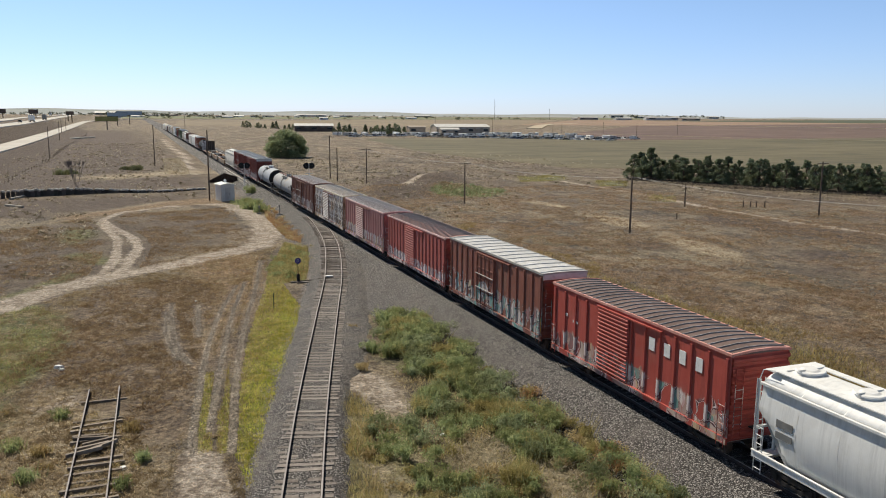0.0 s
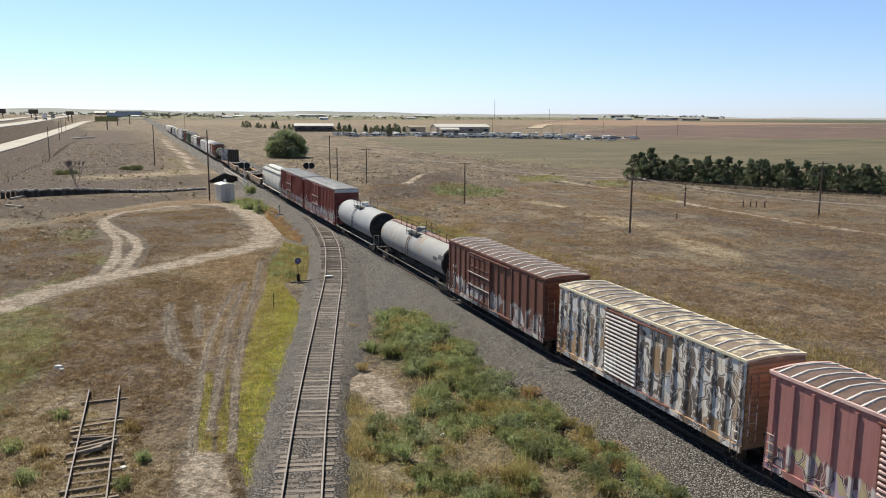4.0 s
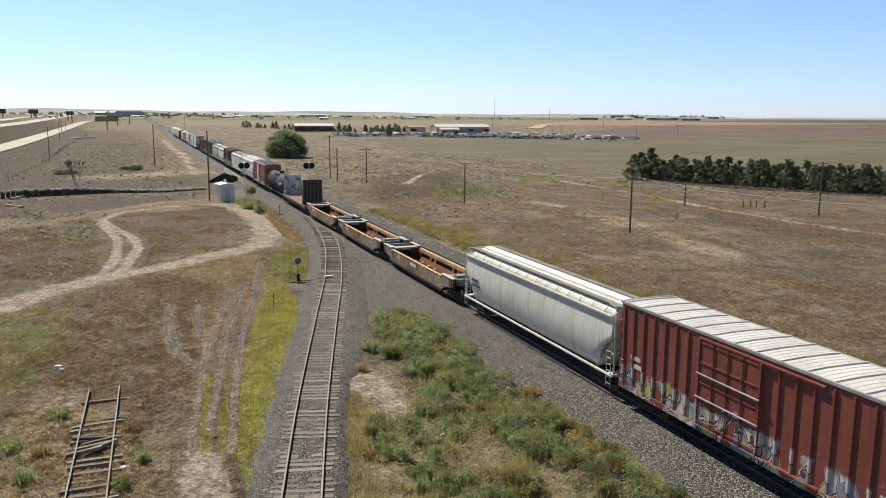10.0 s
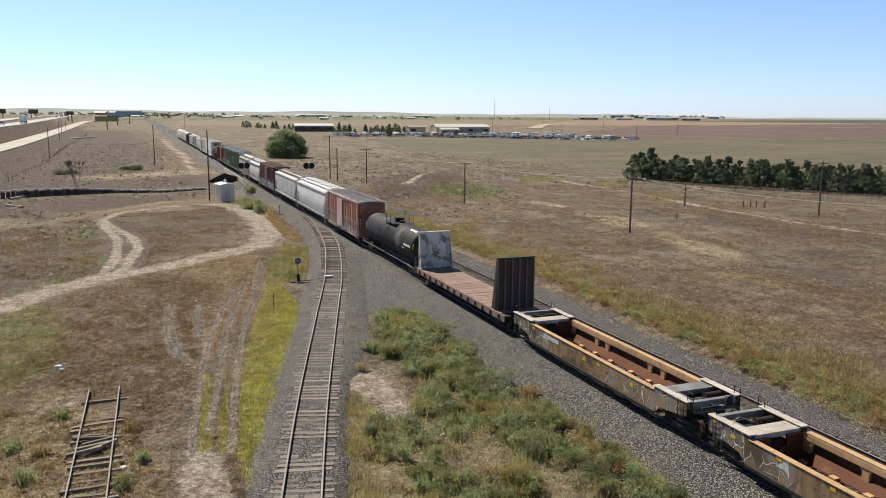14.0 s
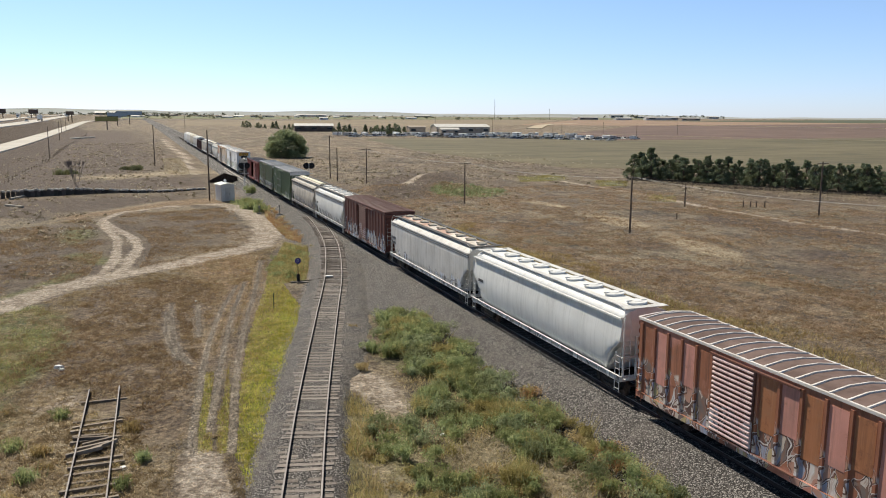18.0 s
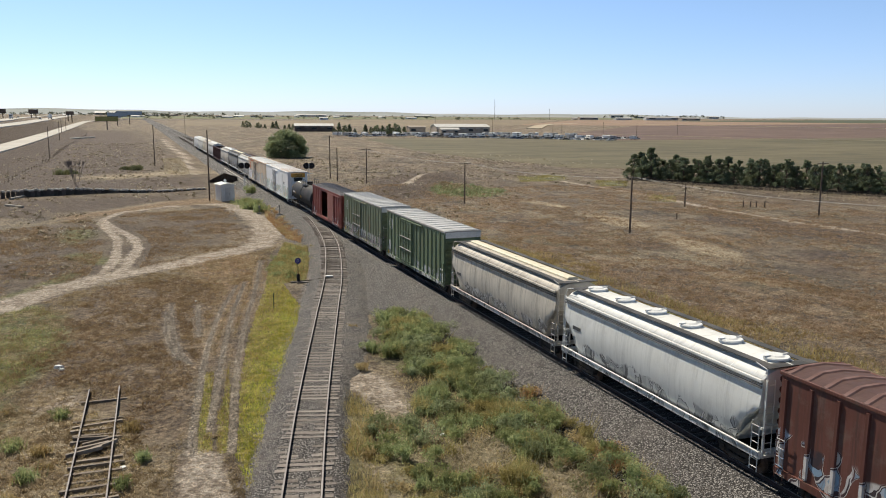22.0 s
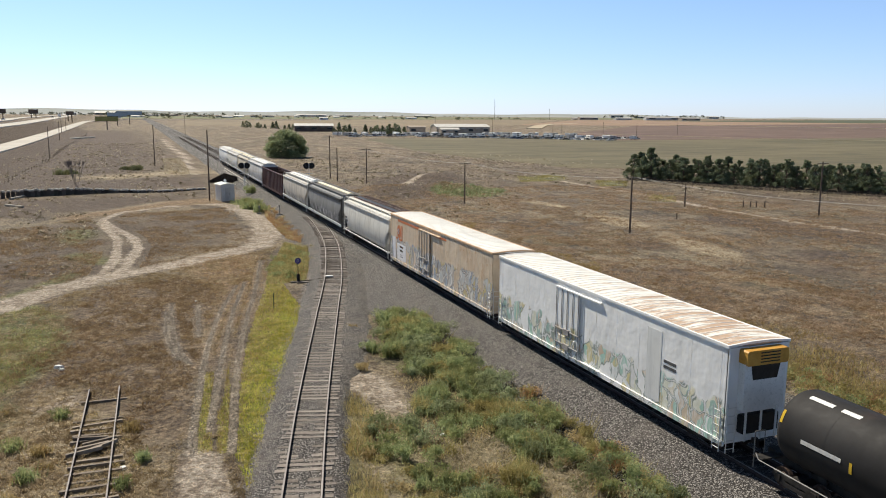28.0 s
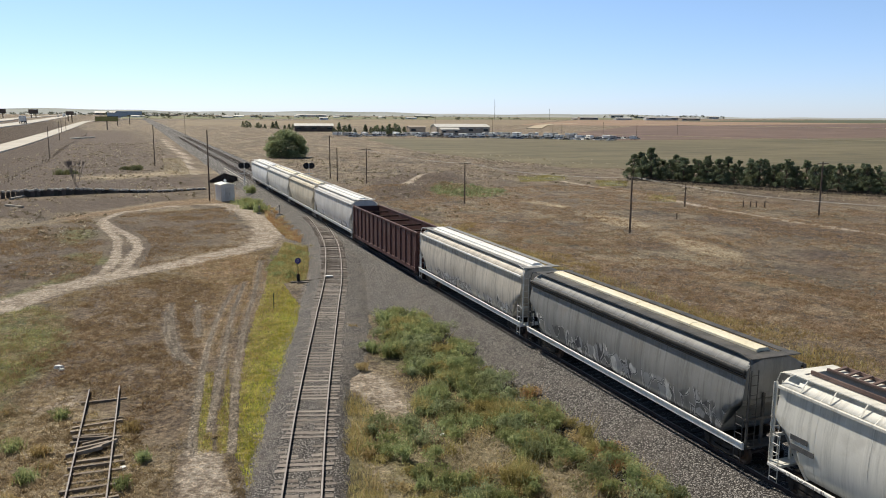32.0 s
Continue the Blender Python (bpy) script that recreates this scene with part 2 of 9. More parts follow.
GROUND = make_ground()
BALLAST = make_ballast("crushed_stone", (0.055, 0.05, 0.047), (0.41, 0.384, 0.36), 13.5, (0.145, 0.125, 0.11), 0.3)
CINDER = make_ballast("fine_gravel", (0.06, 0.053, 0.049), (0.40, 0.372, 0.346), 13.5, (0.18, 0.153, 0.132), 0.42)
RAIL = plain("rail_steel", (0.05, 0.035, 0.031), (0.085, 0.06, 0.052), 2, 0.95, 0.0)
RAIL_TOP = plain("rail_head", (0.37, 0.345, 0.33), (0.28, 0.25, 0.24), 1.0, 0.8, 0.0)
TIE = plain("weathered_tie", (0.12, 0.098, 0.085), (0.27, 0.24, 0.215), 3, 0.9, 0, 0.6, 0.4)
TIE_DARK = plain("creosoted_tie", (0.045, 0.038, 0.033), (0.10, 0.085, 0.075), 3, 0.9, 0, 0.6)
DARK = plain("underframe_black", (0.020, 0.019, 0.018), (0.045, 0.04, 0.036), 2, 0.7)
WHEEL = plain("wheel_steel", (0.09, 0.06, 0.045), (0.14, 0.1, 0.08), 3, 0.6, 0.4)
STEEL = plain("galvanised_roof", (0.54, 0.535, 0.52), (0.68, 0.67, 0.65), 0.8, 0.6, 0.0)
WHITE = plain("white_paint", (0.72, 0.72, 0.70), (0.80, 0.80, 0.78), 1.0, 0.5)
YELLOW = plain("yellow_paint", (0.62, 0.40, 0.03), (0.70, 0.47, 0.05), 2, 0.5)
POLE = plain("pole_wood", (0.11, 0.08, 0.06), (0.19, 0.15, 0.12), 2, 0.9)
BLACK = plain("black_enamel", (0.012, 0.012, 0.013), (0.022, 0.022, 0.022), 3, 0.45)

# ---- mesh helpers ----
class Shape:
    """Collects boxes, bars, rods and sheets into one mesh."""

    def __init__(self):
        self.v, self.f, self.s = [], [], []

    def add(self, verts, faces, smooth=False):
        k = len(self.v)
        self.v += [tuple(q) for q in verts]
        self.f += [tuple(i + k for i in q) for q in faces]
        self.s += [smooth] * len(faces)
        return self

    def box(self, x0, x1, y0, y1, z0, z1, cut=0.0):
        if cut <= 0:
            v = [(x, y, z) for z in (z0, z1) for y in (y0, y1) for x in (x0, x1)]
            f = [(0, 2, 3, 1), (4, 5, 7, 6), (0, 1, 5, 4), (2, 6, 7, 3), (0, 4, 6, 2), (1, 3, 7, 5)]
            return self.add(v, f)
        prof = [(x0 + cut, z0), (x1 - cut, z0), (x1, z0 + cut), (x1, z1 - cut), (x1 - cut, z1), (x0 + cut, z1), (x0, z1 - cut), (x0, z0 + cut)]
        return self.run(prof, y0, y1)

    def run(self, prof, y0, y1, smooth=False, caps=True):
        """A cross-section of (x, z) points, counter-clockwise from -y, drawn out along y."""
        n = len(prof)
        v = [(x, y0, z) for x, z in prof] + [(x, y1, z) for x, z in prof]
        f = [(i, (i + 1) % n, n + (i + 1) % n, n + i) for i in range(n)]
        self.add(v, f, smooth)
        if caps:
            self.add(v, [tuple(range(n))[::-1], tuple(range(n, 2 * n))])
        return self

    def rod(self, a, b, r, n=8, r2=None, caps=True):
        a, b = Vector(a), Vector(b)
        w = (b - a).normalized()
        u = w.orthogonal().normalized()
        t = w.cross(u)
        r2 = r if r2 is None else r2
        ring = [(math.cos(2 * math.pi * i / n), math.sin(2 * math.pi * i / n)) for i in range(n)]
        v = [a + (u * c + t * s) * r for c, s in ring] + [b + (u * c + t * s) * r2 for c, s in ring]
        f = [(i, (i + 1) % n, n + (i + 1) % n, n + i) for i in range(n)]
        self.add(v, f, n > 6)
        if caps:
            self.add(v, [tuple(range(n))[::-1], tuple(range(n, 2 * n))])
        return self

    def path(self, pts, r, n=6):
        for a, b in zip(pts, pts[1:]):
            self.rod(a, b, r, n)
        return self

    def loft(self, rings, smooth=True, closed=True, caps=True):
        n = len(rings[0])
        v = [q for ring in rings for q in ring]
        f = []
        for k in range(len(rings) - 1):
            for i in range(n if closed else n - 1):
                j = (i + 1) % n
                f.append((k * n + i, k * n + j, (k + 1) * n + j, (k + 1) * n + i))
        self.add(v, f, smooth)
        if caps:
            self.add(v, [tuple(range(n))[::-1], tuple(range((len(rings) - 1) * n, len(rings) * n))])
        return self

    def mesh(self, name, material):
        me = bpy.data.meshes.new(name)
        me.from_pydata(self.v, [], self.f)
        me.polygons.foreach_set("use_smooth", self.s)
        if material:
            me.materials.append(material)
        bm = bmesh.new()
        bm.from_mesh(me)
        bmesh.ops.recalc_face_normals(bm, faces=bm.faces)
        bm.to_mesh(me)
        bm.free()
        me.update()
        return me


def part(name, shape, material, parent, label="", m=None):
    me = shape if isinstance(shape, bpy.types.Mesh) else shape.mesh(name, material)
    ob = new(name, me)
    ob.parent = parent
    if m is not None:
        ob.matrix_basis = m
    if label:
        ob["label"] = label
    return ob


def thing(name, label, category, group="", at=None, kind=""):
    ob = new(name)
    ob.empty_display_size = 0.3
    if at is not None:
        ob.matrix_basis = at
    return tagged(ob, label, category, group, kind)


def single(name, shape, material, label, category="", group="", kind="", at=None):
    ob = new(name, shape if isinstance(shape, bpy.types.Mesh) else shape.mesh(name, material))
    if at is not None:
        ob.matrix_basis = at
    return tagged(ob, label, category, group, kind)


def near_line(pts, x, y):
    """Distance of arrays x, y from a polyline."""
    best = np.full(np.shape(x), 1e9)
    for (ax, ay), (bx, by) in zip(pts, pts[1:]):
        dx, dy = bx - ax, by - ay
        t = np.clip(((x - ax) * dx + (y - ay) * dy) / (dx * dx + dy * dy), 0, 1)
        best = np.minimum(best, np.hypot(x - ax - t * dx, y - ay - t * dy))
    return best


def inside(pts, x, y):
    """True where arrays x, y lie within a polygon."""
    r = np.zeros(np.shape(x), bool)
    for (ax, ay), (bx, by) in zip(pts, pts[1:] + pts[:1]):
        hit = (ay > y) != (by > y)
        r ^= hit & (x < (bx - ax) * (y - ay) / (by - ay + 1e-12) + ax)
    return r


def depth_in(pts, x, y, soft):
    """0..1 across a polygon's border, 0.5 on it."""
    d = near_line(pts + pts[:1], x, y)
    return np.clip(0.5 + np.where(inside(pts, x, y), d, -d) / (2 * soft), 0, 1)


def curve_points(pts, step):
    """A smooth run of points through pts (Catmull-Rom), about step apart."""
    p = [Vector(q) for q in pts]
    p = [2 * p[0] - p[1]] + p + [2 * p[-1] - p[-2]]
    out = []
    for a, b, c, d in zip(p, p[1:], p[2:], p[3:]):
        n = max(1, int((c - b).length / step))
        for i in range(n):
            t = i / n
            out.append(0.5 * (2 * b + (c - a) * t + (2 * a - 5 * b + 4 * c - d) * t * t + (3 * b - a - 3 * c + d) * t ** 3))
    return out + [p[-2]]

# ---- the land ----
ROAD = [(-46.0, 56.0), (-34.1, 67.8), (-30.7, 73.6), (-26.3, 78.5), (-21.2, 81.7), (-15.2, 87.2), (-11.4, 91.0), (-8.6, 100.6), (-7.9, 112.8), (-8.9, 125.8), (-10.3, 134.5)]
LOOP = [(-28.6, 76.3), (-25.6, 80.6), (-24.0, 93.3), (-24.6, 102.1), (-26.7, 110.3), (-28.7, 119.7), (-26.2, 128.4), (-19.2, 133.9), (-10.1, 136.2)]
LOOP_IN = [(-27.3, 78.0), (-26.3, 88.3), (-26.2, 100.2), (-28.9, 116.8)]
RUTS = [[(-12.4, 81.4), (-14.7, 68.6), (-16.3, 60.6), (-17.8, 52.9), (-18.8, 46.9), (-19.5, 42.0), (-20.1, 37.3), (-20.5, 34.6)],
        [(-15.3, 71.3), (-17.6, 60.1), (-19.0, 51.9), (-19.9, 46.2), (-20.5, 41.9), (-21.2, 37.3)],
        [(-16.1, 70.3), (-18.5, 60.5), (-19.9, 53.0), (-20.7, 47.6), (-21.3, 42.6), (-21.9, 37.9), (-22.2, 34.7)],
        [(-21.8, 65.1), (-22.0, 59.1), (-22.0, 54.7), (-21.8, 51.6), (-21.4, 48.4)],
        [(-22.2, 62.0), (-22.5, 56.0), (-22.2, 51.7), (-21.9, 49.6)],
        [(-19.8, 63.8), (-20.2, 58.5), (-20.4, 54.6)]]
GREEN = [(-12.2, 69.4), (-12.4, 60.2), (-14.5, 51.8), (-16.0, 45.9), (-17.1, 42.1), (-18.1, 38.9), (-18.8, 36.4), (-19.4, 33.2), (-19.6, 30.5), (-20.3, 30.5), (-20.4, 34.6), (-19.8, 38.7), (-19.3, 41.9), (-18.6, 46.2), (-17.4, 52.8), (-15.5, 61.3), (-13.7, 69.4)]
GREEN_IN = [[(-20.9, 46.4), (-20.2, 46.3), (-21.3, 35.0), (-22.0, 34.8), (-21.8, 38.0)], [(-19.9, 43.1), (-19.2, 48.1), (-19.7, 42.1), (-20.5, 34.7), (-21.1, 34.5), (-20.7, 39.0)]]
VERGE = [(-10.5, 83.1), (-8.2, 92.0), (-6.3, 87.4), (-8.9, 74.5), (-10.2, 69.6), (-12.2, 69.4), (-13.7, 69.4), (-12.0, 78.6)]
OCHRE = [(-21.1, 84.4), (-11.2, 85.9), (-13.5, 70.6), (-16.6, 58.9), (-19.1, 50.6), (-20.3, 48.6), (-20.7, 54.0), (-18.2, 67.5), (-19.5, 74.8)]
RUST = [(-4.9, 130.0), (-4.2, 121.8), (-5.4, 97.0), (-6.3, 91.0), (-7.4, 95.0), (-6.7, 115.6)]
SAND = [(-22.4, 35.6), (-20.9, 34.8), (-20.9, 27.0), (-23.6, 27.0), (-22.9, 33.6)]
BROWN = [(-29.1, 63.3), (-27.2, 73.1), (-20.0, 75.3), (-17.9, 68.5), (-20.0, 56.7), (-20.9, 47.6), (-21.8, 38.6), (-23.0, 37.3), (-24.6, 36.8), (-25.3, 44.1), (-27.1, 46.7), (-29.6, 46.6), (-31.5, 50.3), (-29.4, 57.0)]
WEEDS = [(-7.4, 55.6), (-5.9, 57.9), (-4.9, 54.7), (-4.2, 49.5), (-4.8, 43.1), (-5.0, 40.3), (-4.6, 37.8), (-4.2, 35.4), (-4.6, 32.9), (-4.6, 30.6), (-4.4, 28.8), (-4.6, 15.0), (-16.6, 15.0), (-16.2, 28.6), (-15.0, 34.0), (-13.9, 36.9), (-12.3, 36.3), (-10.8, 38.9), (-10.6, 42.8), (-11.2, 45.3), (-9.2, 49.9)]
BARE = [(-13.2, 43.8), (-11.7, 44.2), (-10.7, 42.0), (-10.7, 38.8), (-11.6, 36.1), (-12.4, 36.9), (-13.1, 38.4), (-14.0, 40.4)]
COLUMN = [(-14.1, 40.6), (-12.9, 39.5), (-13.2, 37.1), (-14.2, 33.5), (-14.9, 31.5), (-15.4, 26.0), (-18.0, 26.0), (-17.3, 28.9), (-15.7, 34.3)]
GREEN_WEST = [(-34.5, 65.0), (-31.8, 67.5), (-29.6, 63.0), (-28.9, 56.7), (-29.8, 50.0), (-31.4, 46.0), (-36.0, 46.0), (-37.0, 65.0)]
LITTER = [(-11.2, 31.8), (-8.8, 32.6), (-8.6, 30.4), (-10.0, 27.9), (-11.8, 29.1)]
LITTER_LOW = [(-9.0, 28.8), (-7.2, 28.8), (-6.8, 26.0), (-7.4, 24.0), (-10.2, 24.5)]
BURNT = [(-31.0, 193.0), (-8.4, 197.0), (-8.9, 172.0), (-17.7, 168.0), (-30.6, 176.0)]
WEST = [(-112.0, 150.0), (-12.0, 160.0), (-14.0, 420.0), (-22.0, 700.0), (-112.0, 700.0)]
EAST = [(44.0, 40.0), (110.0, 40.0), (140.0, 120.0), (95.0, 300.0), (30.0, 300.0), (34.0, 110.0)]
INNER = [(-46.0, 66.0), (-32.0, 74.0), (-13.0, 94.0), (-11.0, 128.0), (-26.0, 125.0), (-46.0, 112.0)]
DULL = [(-80.0, 112.0), (-42.0, 126.0), (-22.0, 136.0), (-14.0, 143.0), (-14.0, 155.0), (-40.0, 153.0), (-80.0, 146.0)]
OLIVE = [(34.0, 60.0), (13.0, 90.0), (10.5, 20.0), (40.0, 20.0)]
TRAIL_LOW = [(66.7, 160.0), (66.7, 146.2), (66.4, 126.3), (64.0, 106.1), (64.1, 96.5), (63.9, 85.9), (64.8, 79.1), (65.8, 74.0), (70.0, 58.0)]
SOIL = [(26.8, 176.2), (44.4, 195.3), (49.4, 183.9), (41.8, 153.6), (34.6, 153.1), (25.5, 134.8), (13.2, 129.0)]
MOUND_PATH = [(26.3, 155.6), (35.1, 170.5), (44.7, 183.4)]
DARK_BANDS = [[(59.7, 104.0), (61.3, 93.2), (61.9, 84.0), (64.1, 72.5), (57.9, 67.3), (55.0, 71.8), (53.5, 84.5), (51.4, 92.4)], [(44.7, 68.1), (48.4, 68.8), (50.9, 65.6), (46.1, 62.0), (42.1, 63.4)],
              [(37.8, 59.9), (43.4, 59.6), (41.0, 56.7), (36.4, 57.1)], [(30.1, 81.5), (35.5, 76.6), (32.0, 72.0), (27.7, 76.6)]]
STRAW_BANDS = [[(40.3, 85.8), (39.3, 75.7), (38.6, 68.5), (34.1, 64.4), (33.4, 71.2), (36.0, 82.7)], [(40.0, 106.3), (44.0, 97.9), (40.6, 87.4), (36.3, 92.2)], [(28.0, 62.0), (31.0, 55.0), (29.0, 53.0), (26.5, 60.0)]]
GREEN_EAST = [[(66.9, 127.3), (70.2, 123.0), (64.0, 114.8), (60.8, 117.8)], [(76.3, 161.8), (80.4, 154.0), (73.7, 144.0), (67.8, 145.8)], [(29.1, 144.7), (37.8, 154.8), (45.4, 145.9), (41.5, 135.2), (34.3, 132.1), (28.1, 136.1)], [(63.4, 176.1), (76.9, 176.1), (68.2, 160.8), (56.7, 161.0)]]
STRAW = [(-34.0, 20.0), (-23.6, 20.0), (-23.8, 36.0), (-26.5, 42.0), (-34.0, 45.0)]
BANK = [(-9.5, 203.0), (-11.2, 216.0), (-11.0, 232.0), (-9.0, 262.0), (-8.0, 300.0), (-9.5, 360.0), (-9.0, 470.0)]
STRAW_MID = [(-16.4, 18.0), (-11.0, 18.0), (-12.0, 38.0), (-15.4, 38.0)]


def height(x, y):
    """Height of the open ground."""
    x, y = np.asarray(x, float), np.asarray(y, float)
    z = -0.62 + 0.05 * np.sin(x * 0.31 + 1.3 * np.sin(y * 0.11)) * np.cos(y * 0.23) + 0.03 * np.sin(x * 1.3 + y * 0.9)
    z = z + np.clip((np.hypot(x, y - 40) - 120) / 400, 0, 1) * 0.1 * np.sin(x * 0.021 + 0.7) * np.cos(y * 0.017)
    # low earth mounds
    z = z + 1.3 * np.exp(-((x - 34) / 7) ** 2 - ((y - 150) / 5) ** 2) + 0.9 * np.exp(-((x + 14.5) / 4.5) ** 2 - ((y - 236) / 22) ** 2)
    z = z + 1.2 * np.exp(-((x - 22) / 6) ** 2 - ((y - 148) / 7) ** 2) + 1.5 * np.exp(-((x - 42) / 7) ** 2 - ((y - 172) / 9) ** 2) + 0.25 * np.sin(x * 0.9) * np.sin(y * 0.7) * np.exp(-((x - 33) / 14) ** 2 - ((y - 158) / 20) ** 2)
    # the shelf of the frontage road and the highway's bank
    xf = np.interp(y, [100, 240, 360, 640, 1016, 1200], [-66.4, -65.6, -65.2, -69.6, -76.8, -78])
    xh = np.interp(y, [100, 220, 330, 400, 540, 1192, 1620], [-105, -96, -83, -81, -84, -110, -125])
    up = [xh - 60, xh - 30, xh - 12, xh + 9, np.minimum(xf - 6, xh + 16), xf + 6, xf + 12]
    lift = np.zeros_like(z)
    for k, (a, b) in enumerate(((8.2, 8.2), (8.2, 8.0), (8.0, 8.0), (8.0, 2.8), (2.8, 2.8), (2.8, 0.0))):
        t = np.clip((x - up[k]) / (up[k + 1] - up[k] + 1e-6), 0, 1)
        lift = np.where((x >= up[k]) & (x < up[k + 1]), a + (b - a) * t, lift)
    lift = np.where(x < up[0], 8.2, lift)
    z = z + lift * np.clip((y + 900) / 120, 0, 1) * np.clip((2600 - y) / 900, 0, 1) * np.clip((x + 1800) / 900, 0, 1)
    bed = np.clip((x + 6.4) / 1.6, 0, 1) * np.clip((10.5 - x) / 1.6, 0, 1)
    return z * (1 - bed) + bed * -1.0


def axis(lows):
    out = []
    for a, b, s in lows:
        out += list(np.arange(a, b - 1e-6, s))
    return np.array(out)


def sheet(name, xs, ys, material):
    gx, gy = np.meshgrid(xs, ys)
    z = height(gx, gy)
    me = bpy.data.meshes.new(name)
    nx, ny = len(xs), len(ys)
    co = np.stack([gx, gy, z], -1).reshape(-1, 3)
    i = np.arange((ny - 1) * (nx - 1))
    a = i // (nx - 1) * nx + i % (nx - 1)
    quad = np.stack([a, a + 1, a + nx + 1, a + nx], -1)
    me.vertices.add(len(co))
    me.vertices.foreach_set("co", co.ravel())
    me.loops.add(quad.size)
    me.loops.foreach_set("vertex_index", quad.ravel())
    me.polygons.add(len(quad))
    me.polygons.foreach_set("loop_start", np.arange(len(quad)) * 4)
    me.polygons.foreach_set("use_smooth", np.ones(len(quad), bool))
    me.update()
    me.materials.append(material)
    x, y = co[:, 0], co[:, 1]

    def track(line, wide):
        return np.clip(1 - near_line(line, x, y) / (2 * wide), 0, 1)
    ruts = np.maximum.reduce([track(q, 0.17) for q in RUTS])
    dirt = np.maximum.reduce([track(ROAD, 1.6), track(LOOP, 0.55), track(LOOP_IN, 0.5), np.clip(1 - np.hypot((x + 9.0) / 2.6, (y - 101) / 13), 0, 1), track(TRAIL_LOW, 0.75),
                              depth_in(SAND, x, y, 0.7) * 0.9, np.clip(1 - np.hypot((x + 28.4) / 2.2, (y - 44.0) / 2.4), 0, 1) * 1.15, depth_in(BARE, x, y, 0.8) * 0.7, track(MOUND_PATH, 0.8), np.clip(1 - near_line(BANK, x, y) / 4.0, 0, 1) * (0.62 + 0.3 * np.sin(y * 0.21 + 0.8 * x))])
    green = np.maximum.reduce([depth_in(GREEN, x, y, 0.7) * 0.85, *[depth_in(q, x, y, 0.3) * 0.8 for q in GREEN_IN]]) * np.clip(1.2 - ruts, 0, 1)
    gravel = np.maximum.reduce([np.clip(1.35 - near_line([(q[0], q[1]) for q in SIDING], x, y) / 2.9, 0, 1) * (1 - depth_in(COLUMN, x, y, 0.4)),
                                np.clip(1 - near_line([(-3.0, 160), (-4.5, 70), (-5.5, 60)], x, y) / 7, 0, 1)])
    brown = np.maximum.reduce([depth_in(BROWN, x, y, 2.0), depth_in(RUST, x, y, 1.0) * 0.6])
    pale = np.maximum.reduce([depth_in(LITTER, x, y, 1.2), depth_in(LITTER_LOW, x, y, 1.2), *[depth_in(q, x, y, 1.6) * 0.95 for q in STRAW_BANDS], track([(40.0, 125.1), (41.4, 114.0)], 1.3), depth_in(STRAW, x, y, 2.0) * 1.2, depth_in(STRAW_MID, x, y, 1.0) * 0.8, track([(-30, 128), (-20, 140), (-8, 138)], 2.0) * 0.8, np.clip(1 - near_line([(-30, 200), (-12, 210)], x, y) / 16, 0, 1) * 0.8])
    lush = np.maximum.reduce([depth_in(GREEN_WEST, x, y, 1.6) * 1.4, depth_in(COLUMN, x, y, 0.6) * 0.6, np.clip(1 - np.hypot((x + 31) / 4, (y - 106) / 12), 0, 1), np.clip(1 - np.hypot((x + 31) / 2, (y - 43) / 5), 0, 1), track([(-36, 68), (-31.8, 75), (-30, 80)], 0.9), track([(-30, 91), (-27.5, 86)], 1.5),
                              *[depth_in(q, x, y, 3.0) * 0.85 for q in GREEN_EAST], depth_in(WEEDS, x, y, 1.5) * 0.5, depth_in(VERGE, x, y, 0.8) * 0.75])
    dull = np.maximum.reduce([depth_in(SOIL, x, y, 4.0) * 1.2, depth_in(DULL, x, y, 8.0) * 0.95, depth_in(BURNT, x, y, 6.0), depth_in(WEST, x, y, 20.0) * 0.92, depth_in(INNER, x, y, 3.0) * 0.55, depth_in(EAST, x, y, 12.0) * 0.36, depth_in([(-37.5, 92.3), (-33.8, 86.7), (-30.2, 86.5), (-29.8, 80.3), (-32.9, 78.7), (-37.6, 78.3)], x, y, 2.0) * 0.9, *[depth_in(q, x, y, 2.2) * 0.95 for q in DARK_BANDS]])
    ochre = np.maximum.reduce([depth_in(OLIVE, x, y, 8) * 0.42, depth_in(OCHRE, x, y, 2.5) * 0.8, depth_in([(-34.8, 125.1), (-28.3, 132.2), (-15.9, 145.7), (-7.3, 145.0), (-8.5, 134.1), (-19.1, 134.1), (-28.8, 123.1), (-33.0, 120.0)], x, y, 2.0) * 0.8])
    for label, layers in (("zone_a", (dirt, green, gravel)), ("zone_b", (brown, pale, lush)), ("zone_c", (dull, ruts, ochre))):
        at = me.attributes.new(label, "FLOAT_COLOR", "POINT")
        at.data.foreach_set("color", np.stack([*layers, np.ones_like(x)], -1).astype(np.float32).ravel())
    return me


SIDING = curve_points([(-26.5, -30), (-24.6, 0), (-21.0, 18.5), (-18.6, 28.2), (-15.85, 39.1), (-11.55, 55.0), (-7.8, 68.8), (-5.2, 80.0), (-3.55, 88.6), (-1.6, 103.0), (-0.55, 116.0), (0.0, 130.0)], 0.5)
xs = axis([(-4900, -1000, 650), (-1000, -200, 80), (-200, -48, 3), (-48, -24, 0.5), (-24, -9, 0.26), (-9, 12, 0.55), (12, 30, 1.5), (30, 74, 0.7), (74, 120, 3.0), (120, 300, 15), (300, 1000, 100), (1000, 4901, 650)])
ys = axis([(-4900, -1000, 650), (-1000, 0, 50), (0, 18, 3), (18, 110, 0.6), (110, 250, 1.6), (250, 500, 10), (500, 1400, 40), (1400, 4901, 250)])
